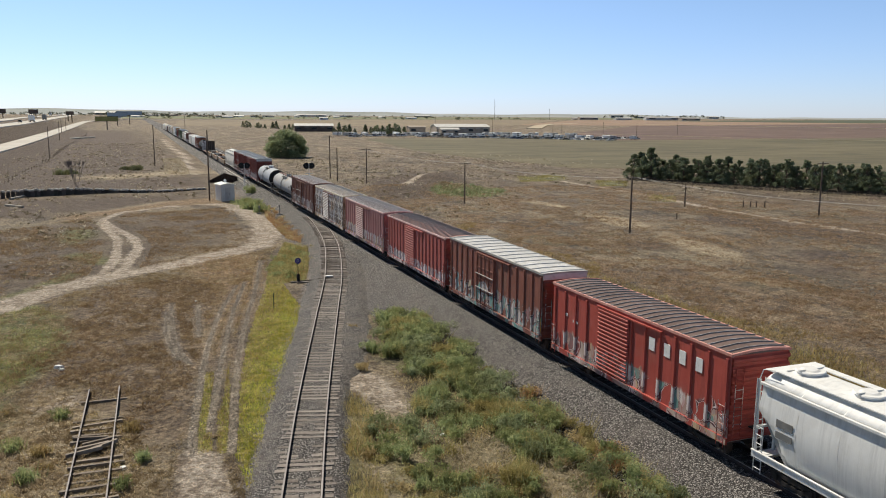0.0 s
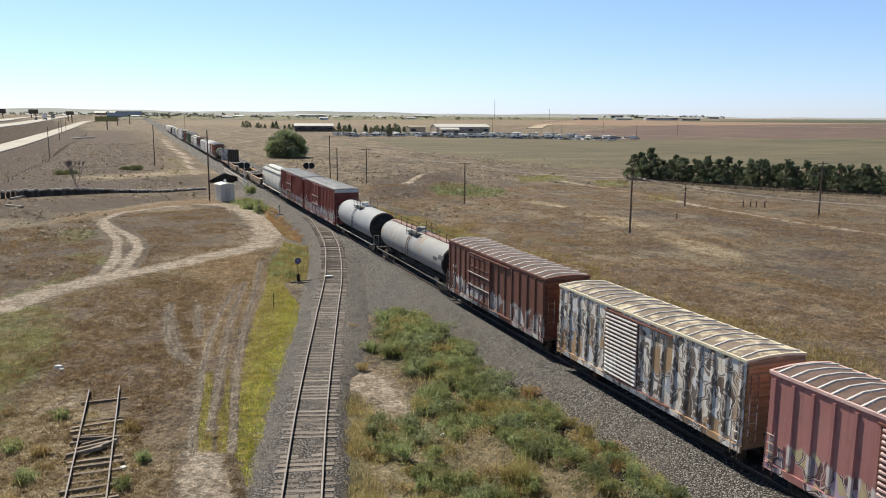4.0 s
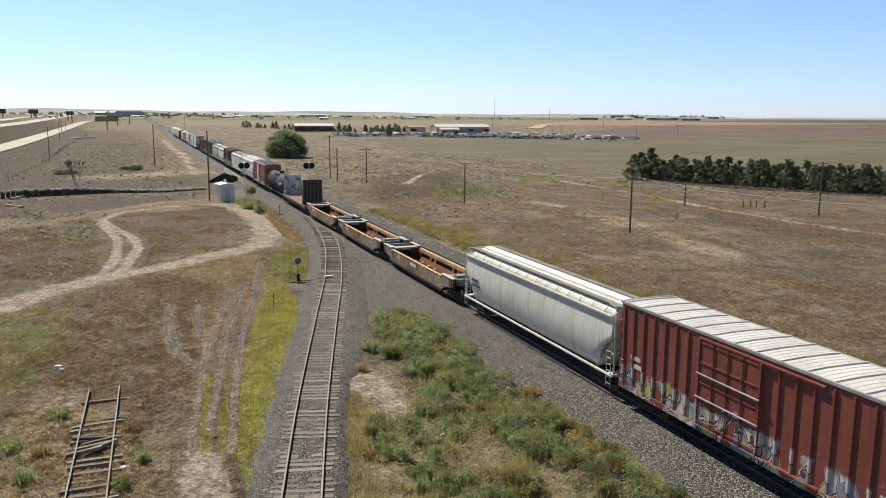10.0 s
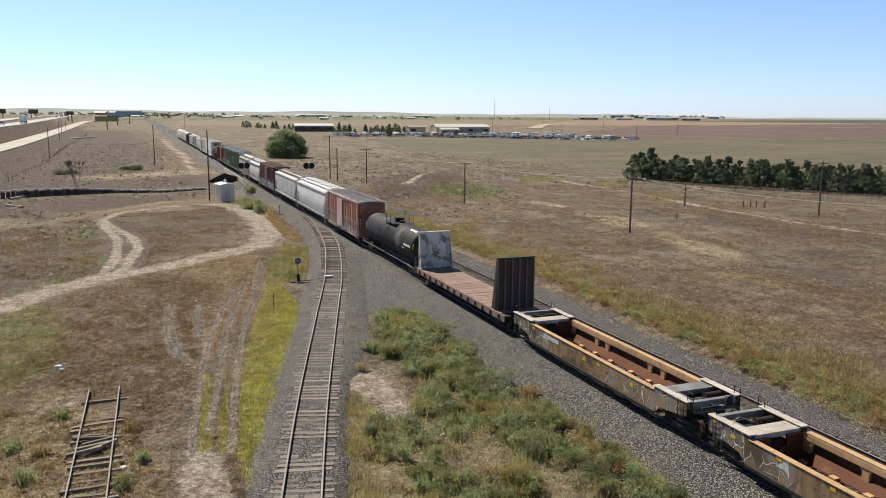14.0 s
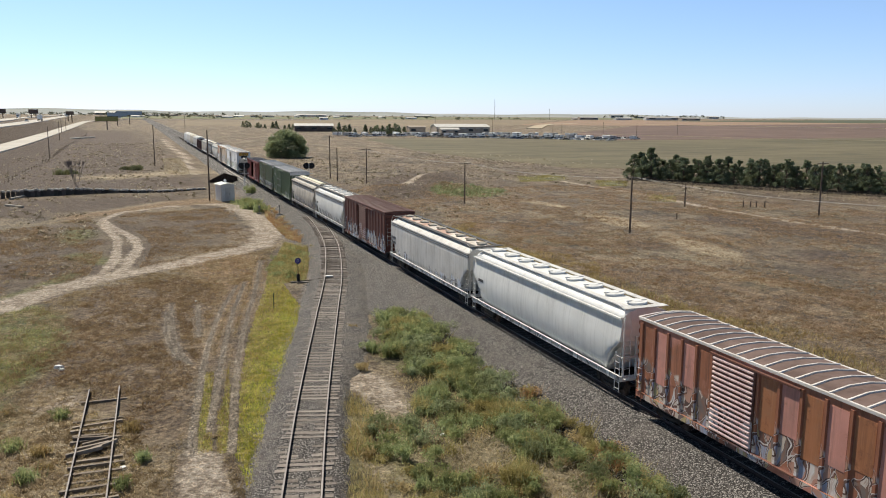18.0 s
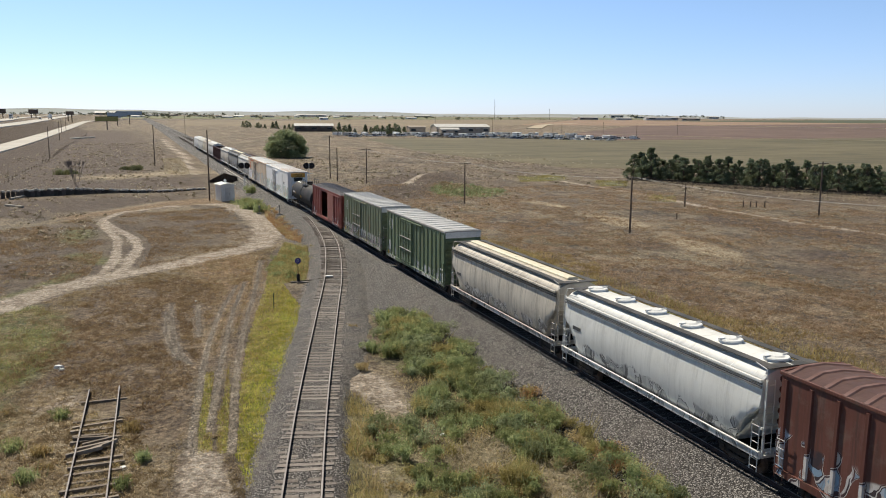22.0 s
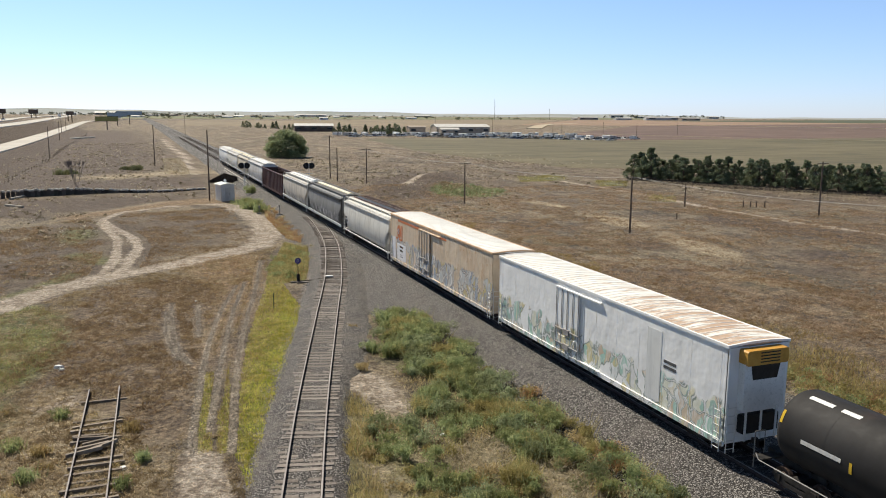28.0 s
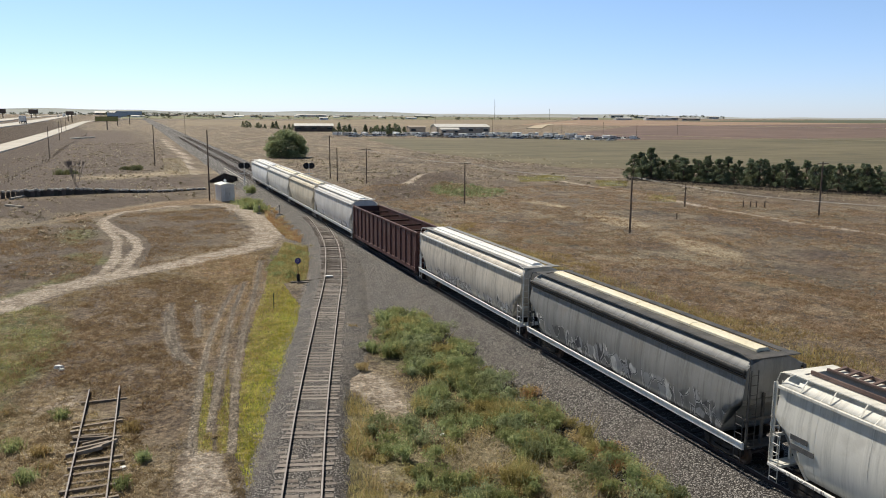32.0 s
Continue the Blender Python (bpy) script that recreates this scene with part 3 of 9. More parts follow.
tagged(new("ground", sheet("ground", xs, ys, GROUND)), "dry brown prairie grass with bare dirt tracks", "ground", kind="structure")


def strip(name, line, wide, z, material, label, category="road"):
    """A flat ribbon along a plan line; z above the ground sheet's mean."""
    pts = curve_points([(*q[:2], 0) for q in line], 25)
    s = Shape()
    rings = []
    for i, q in enumerate(pts):
        w = (pts[min(i + 1, len(pts) - 1)] - pts[max(i - 1, 0)]).normalized()
        side = Vector((w.y, -w.x, 0)) * wide / 2
        rings.append([(q - side) + Vector((0, 0, z)), (q + side) + Vector((0, 0, z)), (q + side) + Vector((0, 0, z - 0.6)), (q - side) + Vector((0, 0, z - 0.6))])
    s.loft(rings, False)
    return single(name, s, material, label, category, kind="structure")


CONCRETE = plain("road_concrete", (0.46, 0.43, 0.38), (0.54, 0.51, 0.46), 0.05, 0.9)
strip("road_frontage", [(-66.4, -700), (-66.4, 120), (-65.6, 240), (-65.2, 360), (-69.6, 640), (-76.8, 1016), (-70, 1150), (-40, 1190)], 8.6, 2.45, CONCRETE, "pale concrete frontage road along the prairie")
strip("road_highway", [(-118, -700), (-110, 0), (-105, 120), (-96, 220), (-83, 330), (-81, 400), (-84, 540), (-110, 1192), (-125, 1620)], 10.5, 7.75, CONCRETE, "pale concrete highway lanes")
strip("road_highway", [(-104, 420), (-109, 625), (-125.6, 886), (-137, 1364), (-145, 1620)], 9.5, 8.0, CONCRETE, "pale concrete highway lanes")
strip("road_crossing", [(-90, 1540), (60, 1560), (400, 1640)], 9, 0.7, CONCRETE, "distant pale crossing road")
strip("road_field", [(370, 758), (510, 998), (634, 1156), (700, 1180), (752, 1019), (870, 753), (900, 600)], 16, -0.02, plain("pale_track", (0.40, 0.33, 0.235), (0.48, 0.40, 0.29), 0.03, 0.95), "pale dirt track curving through far fields")
strip("road_field", [(300, 560), (348, 456), (372, 403), (410, 365), (520, 300)], 3.5, -0.25, plain("pale_verge", (0.36, 0.30, 0.21), (0.42, 0.36, 0.26), 0.05, 0.95), "pale dirt track along a far field")
strip("road_spur", [(-61, 470), (-46, 500)], 2.6, 0.1, CONCRETE, "short pale side road")

# far fields, each a thin sheet of its own crop
def field(pts, z, a, b, label):
    n = Nodes("field_crop", 0.95)
    p = n.position()
    c = n.mix(n.step(n.grain(0.012, 5, n.stretch(p, (1, 0.3, 1))), 0.35, 0.65), a, b)
    c = n.mix(n.sum("MULTIPLY", n.step(n.grain(0.05, 6, n.stretch(p, (0.6, 1.4, 1)), 0.75), 0.45, 0.68), 0.7), c, [q * 0.6 for q in a])
    c = n.mix(n.sum("MULTIPLY", n.step(n.grain(0.035, 6, n.stretch(p, (0.6, 1.4, 1), (9, 4, 0)), 0.75), 0.5, 0.7), 0.6), c, [q * 1.5 for q in b])
    c = n.mix(n.sum("MULTIPLY", n.step(n.grain(0.6, 5, p, 0.75), 0.45, 0.75), 0.5), c, [q * 0.55 for q in a])
    c = n.mix(n.sum("MULTIPLY", n.step(n.grain(0.03, 5, n.stretch(p, (0.25, 1.6, 1), (3, 8, 0)), 0.7), 0.5, 0.6), 0.5), c, [q * 1.35 for q in b])
    c = n.mix(n.sum("MULTIPLY", n.step(n.grain(0.045, 5, n.stretch(p, (0.2, 1.5, 1), (7, 2, 0)), 0.7), 0.52, 0.6), 0.5), c, [q * 0.7 for q in a])
    s = Shape()
    k = len(pts)
    cx, cy = sum(q[0] for q in pts) / k, sum(q[1] for q in pts) / k
    skirt = [(x + 14 * (x - cx) / math.hypot(x - cx, y - cy), y + 14 * (y - cy) / math.hypot(x - cx, y - cy)) for x, y in pts]
    s.add([(x, y, z) for x, y in pts] + [(x, y, z - 0.8) for x, y in skirt], [tuple(range(k)), tuple(range(k, 2 * k))[::-1]] + [(i, i + k, (i + 1) % k + k, (i + 1) % k) for i in range(k)])
    return single("field", s, n.done(c), label, "field", "far fields", "structure")


field([(95, 200), (180, 160), (700, 120), (1200, 700), (474, 425), (235, 405), (205, 470), (105, 460), (85, 300)], -0.46, (0.103, 0.090, 0.046), (0.138, 0.115, 0.062), "olive green pasture")
field([(250, 412), (474, 432), (1260, 720), (1600, 1300), (640, 960), (300, 560)], -0.38, (0.115, 0.072, 0.055), (0.149, 0.096, 0.071), "bare brown ploughed field")
field([(500, 1050), (640, 980), (1600, 1320), (2400, 2300), (1100, 1900)], -0.2, (0.248, 0.162, 0.106), (0.298, 0.200, 0.131), "tan stubble field")
field([(20, 950), (300, 900), (480, 1020), (1000, 1850), (560, 1900), (60, 1500)], -0.2, (0.195, 0.150, 0.092), (0.238, 0.185, 0.115), "tan dry wheat field")
field([(-60, 1950), (600, 1950), (1900, 2500), (2200, 3200), (-100, 2900)], 0.3, (0.124, 0.139, 0.061), (0.186, 0.180, 0.091), "pale green far field")
field([(1200, 1750), (2500, 2350), (3600, 2600), (3300, 2000), (1500, 1330)], 0.3, (0.056, 0.070, 0.034), (0.081, 0.087, 0.043), "dark green irrigated field")
field([(-900, 1500), (-330, 2000), (-340, 3200), (-1800, 3200)], 0.3, (0.074, 0.087, 0.043), (0.105, 0.110, 0.055), "green roadside field")


def ridge():
    s = Shape()
    top, foot = [], []
    for k in range(81):
        a = radians(-28 + 78 * k / 80)
        u = k / 80
        h = 27 * (1 - u) ** 0.6 + 4 * math.sin(k * 0.33) + 2.0 * math.sin(k * 1.1 + 1) + 3
        x, y = EYE.x + 4750 * math.sin(a), EYE.y + 4750 * math.cos(a)
        top.append((x, y, max(1.0, h)))
        foot.append((x * 0.93, y * 0.93, -1))
    s.loft([foot, top, [(x * 1.03, y * 1.03, -1) for x, y, z in top]], True, False, False)
    n = Nodes("distant_hills", 1.0)
    c = n.ramp(n.grain(0.0016, 4, n.stretch(n.position(), (1, 1, 8))), [(0.35, (0.20, 0.22, 0.20)), (0.5, (0.27, 0.285, 0.27)), (0.65, (0.33, 0.345, 0.34))])
    tagged(new("backdrop", s.mesh("backdrop", n.done(c))), "low hazy hills along the horizon", "hills", kind="structure")


ridge()


# ---- tracks ----
def ballast_bed():
    prof = [(-6.0, -1.0), (-4.6, -0.64), (-3.4, -0.5), (-2.4, -0.30), (-1.75, -0.15), (-1.12, -0.135), (-0.6, -0.18), (0.0, -0.18), (2.1, -0.2), (4.4, -0.17), (6.2, -0.2), (7.1, -0.4), (8.3, -0.66), (10.0, -1.0)]
    ys2 = axis([(-750, 10, 40), (10, 120, 1.0), (120, 300, 6), (300, 3001, 100)])
    r = random.Random(4)
    s = Shape()
    at_y = [q[1] for q in SIDING]
    at_x = [q[0] for q in SIDING]
    rings = []
    for y in ys2:
        # between the siding and the main line the stone spreads right across
        u = min(1.0, max(0.0, (y - 46) / 14)) * (y < 126)
        edge = min(-6.0, float(np.interp(y, at_y, at_x)) + 1.6)
        line = [(-6.0 + (edge + 6.0) * u, -1.0 + 0.3 * u), (-4.6 + (min(edge + 1.0, -4.6) + 4.6) * u, -0.64 + 0.09 * u)] + prof[2:]
        slim = min(1.0, max(0.0, (y - 126) / 20))
        line = [(x + slim * (min(0.0, x + 2.4) * -0.42), z) for x, z in line]
        rings.append([(x + (r.uniform(-0.25, 0.25) if abs(x - 1.5) > 4.2 and 10 < y < 300 else 0), y, z + (r.uniform(-0.05, 0.03) if abs(x - 1.5) > 4.2 else 0)) for x, z in line])
    s.loft(rings, True, False, False)
    tagged(new("ballast", s.mesh("ballast", BALLAST)), "grey crushed-stone railway ballast", "ballast", kind="structure")


ballast_bed()


def rail_profile(x):
    return [(x - 0.07, -0.17), (x + 0.07, -0.17), (x + 0.02, -0.14), (x + 0.012, -0.04), (x + 0.036, -0.035), (x + 0.036, -0.004), (x - 0.036, -0.004), (x - 0.036, -0.035), (x - 0.012, -0.04), (x - 0.02, -0.14)]


def straight_track(name, x, label):
    t = thing(name, label, "railway track", "main line tracks", pose(x, 0, 0))
    for side in (-0.7535, 0.7535):
        a = part("rail", Shape().run(rail_profile(side), -750, 2600), RAIL, t)
        part("rail_head", Shape().box(side - 0.034, side + 0.034, -750, 2600, -0.006, 0.0), RAIL_TOP, a, "worn bright rail head")
    s, r = Shape(), random.Random(8)
    for k in range(970):
        y = -25 + 0.53 * k
        s.box(-1.3 + r.uniform(-0.06, 0.06), 1.3, y - 0.115, y + 0.115, -0.33, -0.155)
    tie = part("tie_bed", s, TIE_DARK, t, "dark creosoted wooden sleepers")
    tie["kind"] = "stuff"


straight_track("main_track", 0.0, "straight main line track on grey ballast")
straight_track("second_track", 4.35, "second straight main line track on grey ballast")


def rise(y):
    """The siding climbs to the height of the main line before the switch."""
    return 0.085 * min(1.0, max(0.0, (y - 64) / 24))


def curved_rail(line, off, z, climb=None):
    s, rings = Shape(), []
    for i, q in enumerate(line):
        w = (line[min(i + 1, len(line) - 1)] - line[max(i - 1, 0)]).normalized()
        side = Vector((w.y, -w.x))
        up = climb(q.y) if climb else 0.0
        rings.append([(q.x + side.x * (off + dx), q.y + side.y * (off + dx), z + dz + up) for dx, dz in rail_profile(0)])
    return s.loft(rings, False), rings


def siding():
    line = [Vector((q[0], q[1])) for q in SIDING]
    keep = [q for q in line if q.y < 121]
    bed = Shape()
    rings = []
    for i, q in enumerate(keep):
        w = (keep[min(i + 1, len(keep) - 1)] - keep[max(i - 1, 0)]).normalized()
        side = Vector((w.y, -w.x))
        # the shoulder towards the weeds thins out to the south
        u = min(1.0, max(0.0, (q.y - 42.5) / 6)) + 0.12 * math.sin(q.y * 2.3) * math.sin(q.y * 0.9)
        rings.append([(q.x + side.x * d, q.y + side.y * d, z) for d, z in ((-2.9, -0.8), (-2.0, -0.5), (-1.4, -0.27), (0, -0.25), (1.38 + 0.22 * u, -0.28), (1.6 + 1.0 * u, -0.42), (2.1 + 1.4 * u, -0.8))])
    bed.loft(rings, True, False, False)
    tagged(new("siding_bed", bed.mesh("siding_bed", CINDER)), "fine grey-brown gravel under the siding", "gravel", kind="structure")
    t = thing("siding_track", "curved siding with rusty rails and weathered wooden ties", "railway track")
    for off in (-0.7535, 0.7535):
        cut = [q for q in line if q.y < (112 if off < 0 else 104)]
        part("rail", curved_rail(cut, off, -0.085, rise)[0], RAIL, t)
        s = Shape()
        rings = []
        for i, q in enumerate(cut):
            w = (cut[min(i + 1, len(cut) - 1)] - cut[max(i - 1, 0)]).normalized()
            side = Vector((w.y, -w.x))
            rings.append([(q.x + side.x * (off + d), q.y + side.y * (off + d), z + rise(q.y)) for d, z in ((-0.036, -0.088), (0.036, -0.088), (0.036, -0.083), (-0.036, -0.083))])
        part("rail_head", s.loft(rings, False), RAIL_TOP, t, "dull worn rail head")
    r = random.Random(5)
    shapes = []
    for k in range(5):
        q = Shape()
        w = 0.10 + 0.012 * k
        q.box(-1.28 + 0.04 * k, 1.30 - 0.03 * k, -w, w, -0.16, 0.0, 0.018)
        shapes.append(q.mesh("tie", TIE))
    walked, last = 0.0, line[0]
    for q, q2 in zip(line, line[1:]):
        if q.y > 122 or q.y < -6:
            last = q
            continue
        walked += (q - last).length
        last = q
        if walked > 0.5:
            walked -= 0.56
            w = (q2 - q).normalized()
            slip = r.uniform(-0.12, 0.12)
            far = 0.0
            m = pose(q.x + w.y * (slip + far), q.y - w.x * slip, -0.245 + 1.2 * rise(q.y) + r.uniform(-0.018, 0.012), 0, 0, math.degrees(math.atan2(-w.x, w.y)) + r.uniform(-2.5, 2.5))
            part("tie", shapes[r.randrange(5)], None, t, "", m)


siding()


TIE_OLD = plain("rotten_tie", (0.15, 0.12, 0.098), (0.31, 0.265, 0.22), 2.5, 0.95, 0, 0.7, 0.4)


def stub():
    t = thing("stub_track", "abandoned stub track with broken rotten ties and rusty rails", "railway track", "", pose(0, 0, 0))
    for off, y1 in ((-27.05, 44.9), (-25.55, 45.0)):
        lean = 0.02
        s = Shape()
        s.loft([[(off + dx + (y - 31) * lean, y, -0.36 + dz) for dx, dz in rail_profile(0)] for y in (-10.0, 20.0, y1)], False)
        rl = part("rail", s, RAIL, t)
        s = Shape()
        s.loft([[(off + dx + (y - 31) * lean, y, -0.36 + dz) for dx, dz in ((-0.03, -0.003), (0.03, -0.003), (0.03, 0.002), (-0.03, 0.002))] for y in (-10.0, 20.0, y1)], False)
        part("rail_head", s, RAIL_TOP, rl, "rust-worn rail head")
    r = random.Random(11)
    tie = Shape().box(-1.12, 1.12, -0.075, 0.075, -0.16, 0.0, 0.02).mesh("tie", TIE_OLD)
    y = -6.0
    while y < 44:
        if not (35.8 < y < 37.8 or 40.8 < y < 43.2):
            part("tie", tie, None, t, "", pose(-26.25 + (y - 31) * 0.02 + r.uniform(-0.18, 0.18), y, -0.49 + r.uniform(-0.06, 0.03), r.uniform(-3, 3), r.uniform(-2.5, 2.5), r.uniform(-4, 4)))
        y += r.uniform(0.62, 0.82)
    broken = Shape().box(-0.75, 0.75, -0.07, 0.07, -0.1, 0.05, 0.02).mesh("tie", TIE_OLD)
    for x, y, rz in ((-26.3, 37.0, 14), (-26.0, 37.5, 20), (-26.6, 36.5, 9), (-25.9, 36.9, 28), (-26.4, 38.0, -8)):
        part("tie", broken, None, t, "splintered broken tie", pose(x, y, -0.42, 0, r.uniform(-6, 6), rz))


stub()

# ---- the train ----
CARS = []


def truck_meshes():
    s = Shape()
    for x in (-1.0, 1.0):
        s.run([(x - 0.09, 0.5), (x + 0.09, 0.5), (x + 0.09, 0.68), (x - 0.09, 0.68)], -1.15, 1.15)
        s.box(x - 0.1, x + 0.1, -0.55, 0.55, 0.26, 0.42)
        for a in (-1, 1):
            s.box(x - 0.12, x + 0.12, a * 0.89 - 0.14, a * 0.89 + 0.14, 0.34, 0.62)
            s.add([(x - 0.09, a * 0.5, 0.26), (x + 0.09, a * 0.5, 0.26), (x + 0.09, a * 0.95, 0.5), (x - 0.09, a * 0.95, 0.5), (x - 0.09, a * 0.4, 0.42), (x + 0.09, a * 0.4, 0.42), (x + 0.09, a * 0.8, 0.62), (x - 0.09, a * 0.8, 0.62)],
                  [(0, 1, 2, 3), (4, 7, 6, 5), (0, 4, 5, 1), (1, 5, 6, 2), (2, 6, 7, 3), (3, 7, 4, 0)])
        for a in (-0.2, 0, 0.2):
            s.rod((x, a, 0.4), (x, a, 0.62), 0.07, 8)
    s.box(-1.1, 1.1, -0.2, 0.2, 0.5, 0.78)
    circle = [(math.cos(k * math.pi / 10), math.sin(k * math.pi / 10)) for k in range(20)]
    lathe = [(0.07, 0.12), (0.07, 0.2), (0.03, 0.22), (0.03, 0.36), (0.07, 0.38), (0.07, 0.42), (-0.05, 0.43), (-0.07, 0.455), (-0.09, 0.455), (-0.09, 0.38), (-0.04, 0.36), (-0.04, 0.22), (-0.07, 0.2), (-0.07, 0.12)]
    w = Shape().loft([[(x, r * c, r * q) for c, q in circle] for x, r in lathe], False, True, True)
    a = Shape().rod((-1.05, 0, 0), (1.05, 0, 0), 0.08, 10)
    return s.mesh("bogie", DARK), w.mesh("wheel", WHEEL), a.mesh("axle", WHEEL)


DOOR_BAR = plain("scuffed_door_bar", (0.26, 0.24, 0.23), (0.40, 0.38, 0.36), 2.0, 0.6)
TRUCK, WHEEL_MESH, AXLE = truck_meshes()
LADDER = {}


def ladder(parent, x, y, z0, z1, rungs, material, across=0.42, turn=0):
    key = (round(z1 - z0, 2), rungs, material.name, across)
    if key not in LADDER:
        s = Shape()
        for a in (-across / 2, across / 2):
            s.rod((0, a, 0), (0, a, z1 - z0), 0.022, 6)
        for k in range(rungs):
            z = (k + 0.5) * (z1 - z0) / rungs
            s.rod((0, -across / 2, z), (0, across / 2, z), 0.018, 6)
        LADDER[key] = s.mesh("ladder", material)
    return part("ladder", LADDER[key], None, parent, "", pose(x, y, z0, 0, 0, turn))


def running_gear(t, L, inset=1.9, coupler=0.55, sill=True):
    for a in (-1, 1):
        k = part("bogie", TRUCK, None, t, "black cast-steel bogie", pose(0, a * (L / 2 - inset), 0))
        for b in (-0.89, 0.89):
            part("axle", AXLE, None, k, "", pose(0, b, 0.42))
            for x in (-1, 1):
                part("wheel", WHEEL_MESH, None, k, "", pose(x * 0.75, b, 0.42, 0, 0, 0 if x > 0 else 180))
        s = Shape()
        s.box(-0.12, 0.12, a * (L / 2 - 0.4), a * (L / 2 + coupler), 0.72, 0.95)
        s.box(-0.17, 0.17, a * (L / 2 + coupler - 0.22), a * (L / 2 + coupler), 0.66, 1.0, 0.04)
        s.path([(0.3, a * L / 2, 0.7), (0.3, a * (L / 2 + 0.3), 0.4), (0.1, a * (L / 2 + coupler), 0.45)], 0.03)
        part("coupler", s, DARK, t)
    if sill:
        s = Shape().box(-0.33, 0.33, -L / 2 + 0.1, L / 2 - 0.1, 0.68, 0.98)
        for k in range(int(L / 1.6)):
            y = -L / 2 + 1.2 + k * 1.6
            s.box(-1.3, 1.3, y - 0.05, y + 0.05, 0.8, 0.98)
        s.rod((-0.7, -1.2, 0.72), (-0.7, 0.6, 0.72), 0.22, 10)
        part("underframe", s, DARK, t)


def start(name, label, category, front, rear, group):
    t = thing(name, label, category, group)
    CARS.append((t, (front + rear) / 2))
    return t, rear - front


def corrugated_end(t, y, sign, W, z0, z1, material, n, cap=0.0, cap_mat=None, deep=0.09):
    """An end wall with horizontal pressed ribs."""
    pts = [(y, z0)]
    step = (z1 - cap - z0) / n
    for k in range(n):
        a = z0 + k * step
        pts += [(y, a + step * 0.15), (y + sign * deep, a + step * 0.35), (y + sign * deep, a + step * 0.65), (y, a + step * 0.85)]
    pts += [(y, z1 - cap)]
    s = Shape()
    s.loft([[(x, q, z) for q, z in pts] for x in (-W / 2, W / 2)], False, False, False)
    s.box(-W / 2 + 0.01, W / 2 - 0.01, min(y - sign * 0.02, y - sign * 0.07), max(y - sign * 0.02, y - sign * 0.07), z0 + 0.004, z1 - 0.004)
    e = part("end_wall", s, material, t)
    if cap:
        part("end_cap", Shape().box(-W / 2, W / 2, min(y, y + sign * 0.05), max(y, y + sign * 0.05), z1 - cap, z1 + 0.04), cap_mat, e, "pale steel band over the end")
    for x in (-W / 2 + 0.35,):
        ladder(e, x, y + sign * 0.12, z0 + 0.2, z1 - 0.5, 8, material, 0.4, 90)
    part("brake_step", Shape().box(-0.5, 0.3, y + sign * 0.05, y + sign * 0.35, z0 + 0.55, z0 + 0.59), DARK, e)
    return e


def peaked_roof(t, L, W, H, material, ribs, rise=0.13, slant=0.0, rib_mat=None, edge_mat=None, half=0.07, tall=0.055, fine=0):
    over = 0.05
    prof = [(-W / 2 - over, H - 0.04), (W / 2 + over, H - 0.04), (W / 2 + over, H + 0.02), (W / 6, H + rise), (-W / 6, H + rise), (-W / 2 - over, H + 0.02)]
    r = part("roof", Shape().run(prof, -L / 2 - 0.03, L / 2 + 0.03), material, t)
    line = [(-W / 2 - over, H + 0.02), (-W / 6, H + rise), (W / 6, H + rise), (W / 2 + over, H + 0.02)]
    rings = []
    for x0, z0 in line:
        y0 = slant * (W / 2 + over - abs(x0))
        rings.append([(x0, y0 - half, z0 - 0.01), (x0, y0 - half * 0.5, z0 + tall), (x0, y0 + half * 0.5, z0 + tall), (x0, y0 + half, z0 - 0.01)])
    s = Shape().loft(rings, False)
    me = s.mesh("roof_rib", rib_mat or material)
    low = Shape().loft([[(x0, slant * (W / 2 + over - abs(x0)) + d, z0 + h) for d, h in ((-0.05, -0.01), (-0.02, 0.012), (0.02, 0.012), (0.05, -0.01))] for x0, z0 in line], False).mesh("roof_bead", rib_mat or material)
    for k in range(ribs):
        y = -L / 2 + 0.35 + (L - 0.7) * k / (ribs - 1)
        part("roof_rib", me, None, r, "", pose(0, y, 0))
        for q in range(fine if k < ribs - 1 else 0):
            part("roof_bead", low, None, r, "", pose(0, y + (L - 0.7) / (ribs - 1) * (q + 1) / (fine + 1), 0))
    # end trim that carries the eaves' painted highlight across the roof ends
    trim = []
    for x0, z0 in line:
        trim.append([(x0, -0.05, z0 - 0.07), (x0, -0.05, z0 + 0.03), (x0, 0.05, z0 + 0.03), (x0, 0.05, z0 - 0.07)])
    for a in (-1, 1):
        part("roof_end_trim", Shape().loft(trim, False), edge_mat or material, r, "", pose(0, a * (L / 2 + 0.02), 0))
    for x in (-W / 2 - over, W / 2 + over - 0.06):
        part("eave", Shape().box(x - 0.015, x + 0.075, -L / 2 - 0.04, L / 2 + 0.04, H - 0.09, H + 0.05, 0.015), edge_mat or material, r)
    return r


def hat_post(z0, z1, wide, deep, material, name="side_post"):
    s = Shape()
    p = [(0, -wide / 2), (-deep, -wide / 2 + deep * 0.5), (-deep, wide / 2 - deep * 0.5), (0, wide / 2)]
    s.loft([[(x, y, z) for x, y in p] for z in (z0, z1)], False, True, True)
    return s.mesh(name, material)


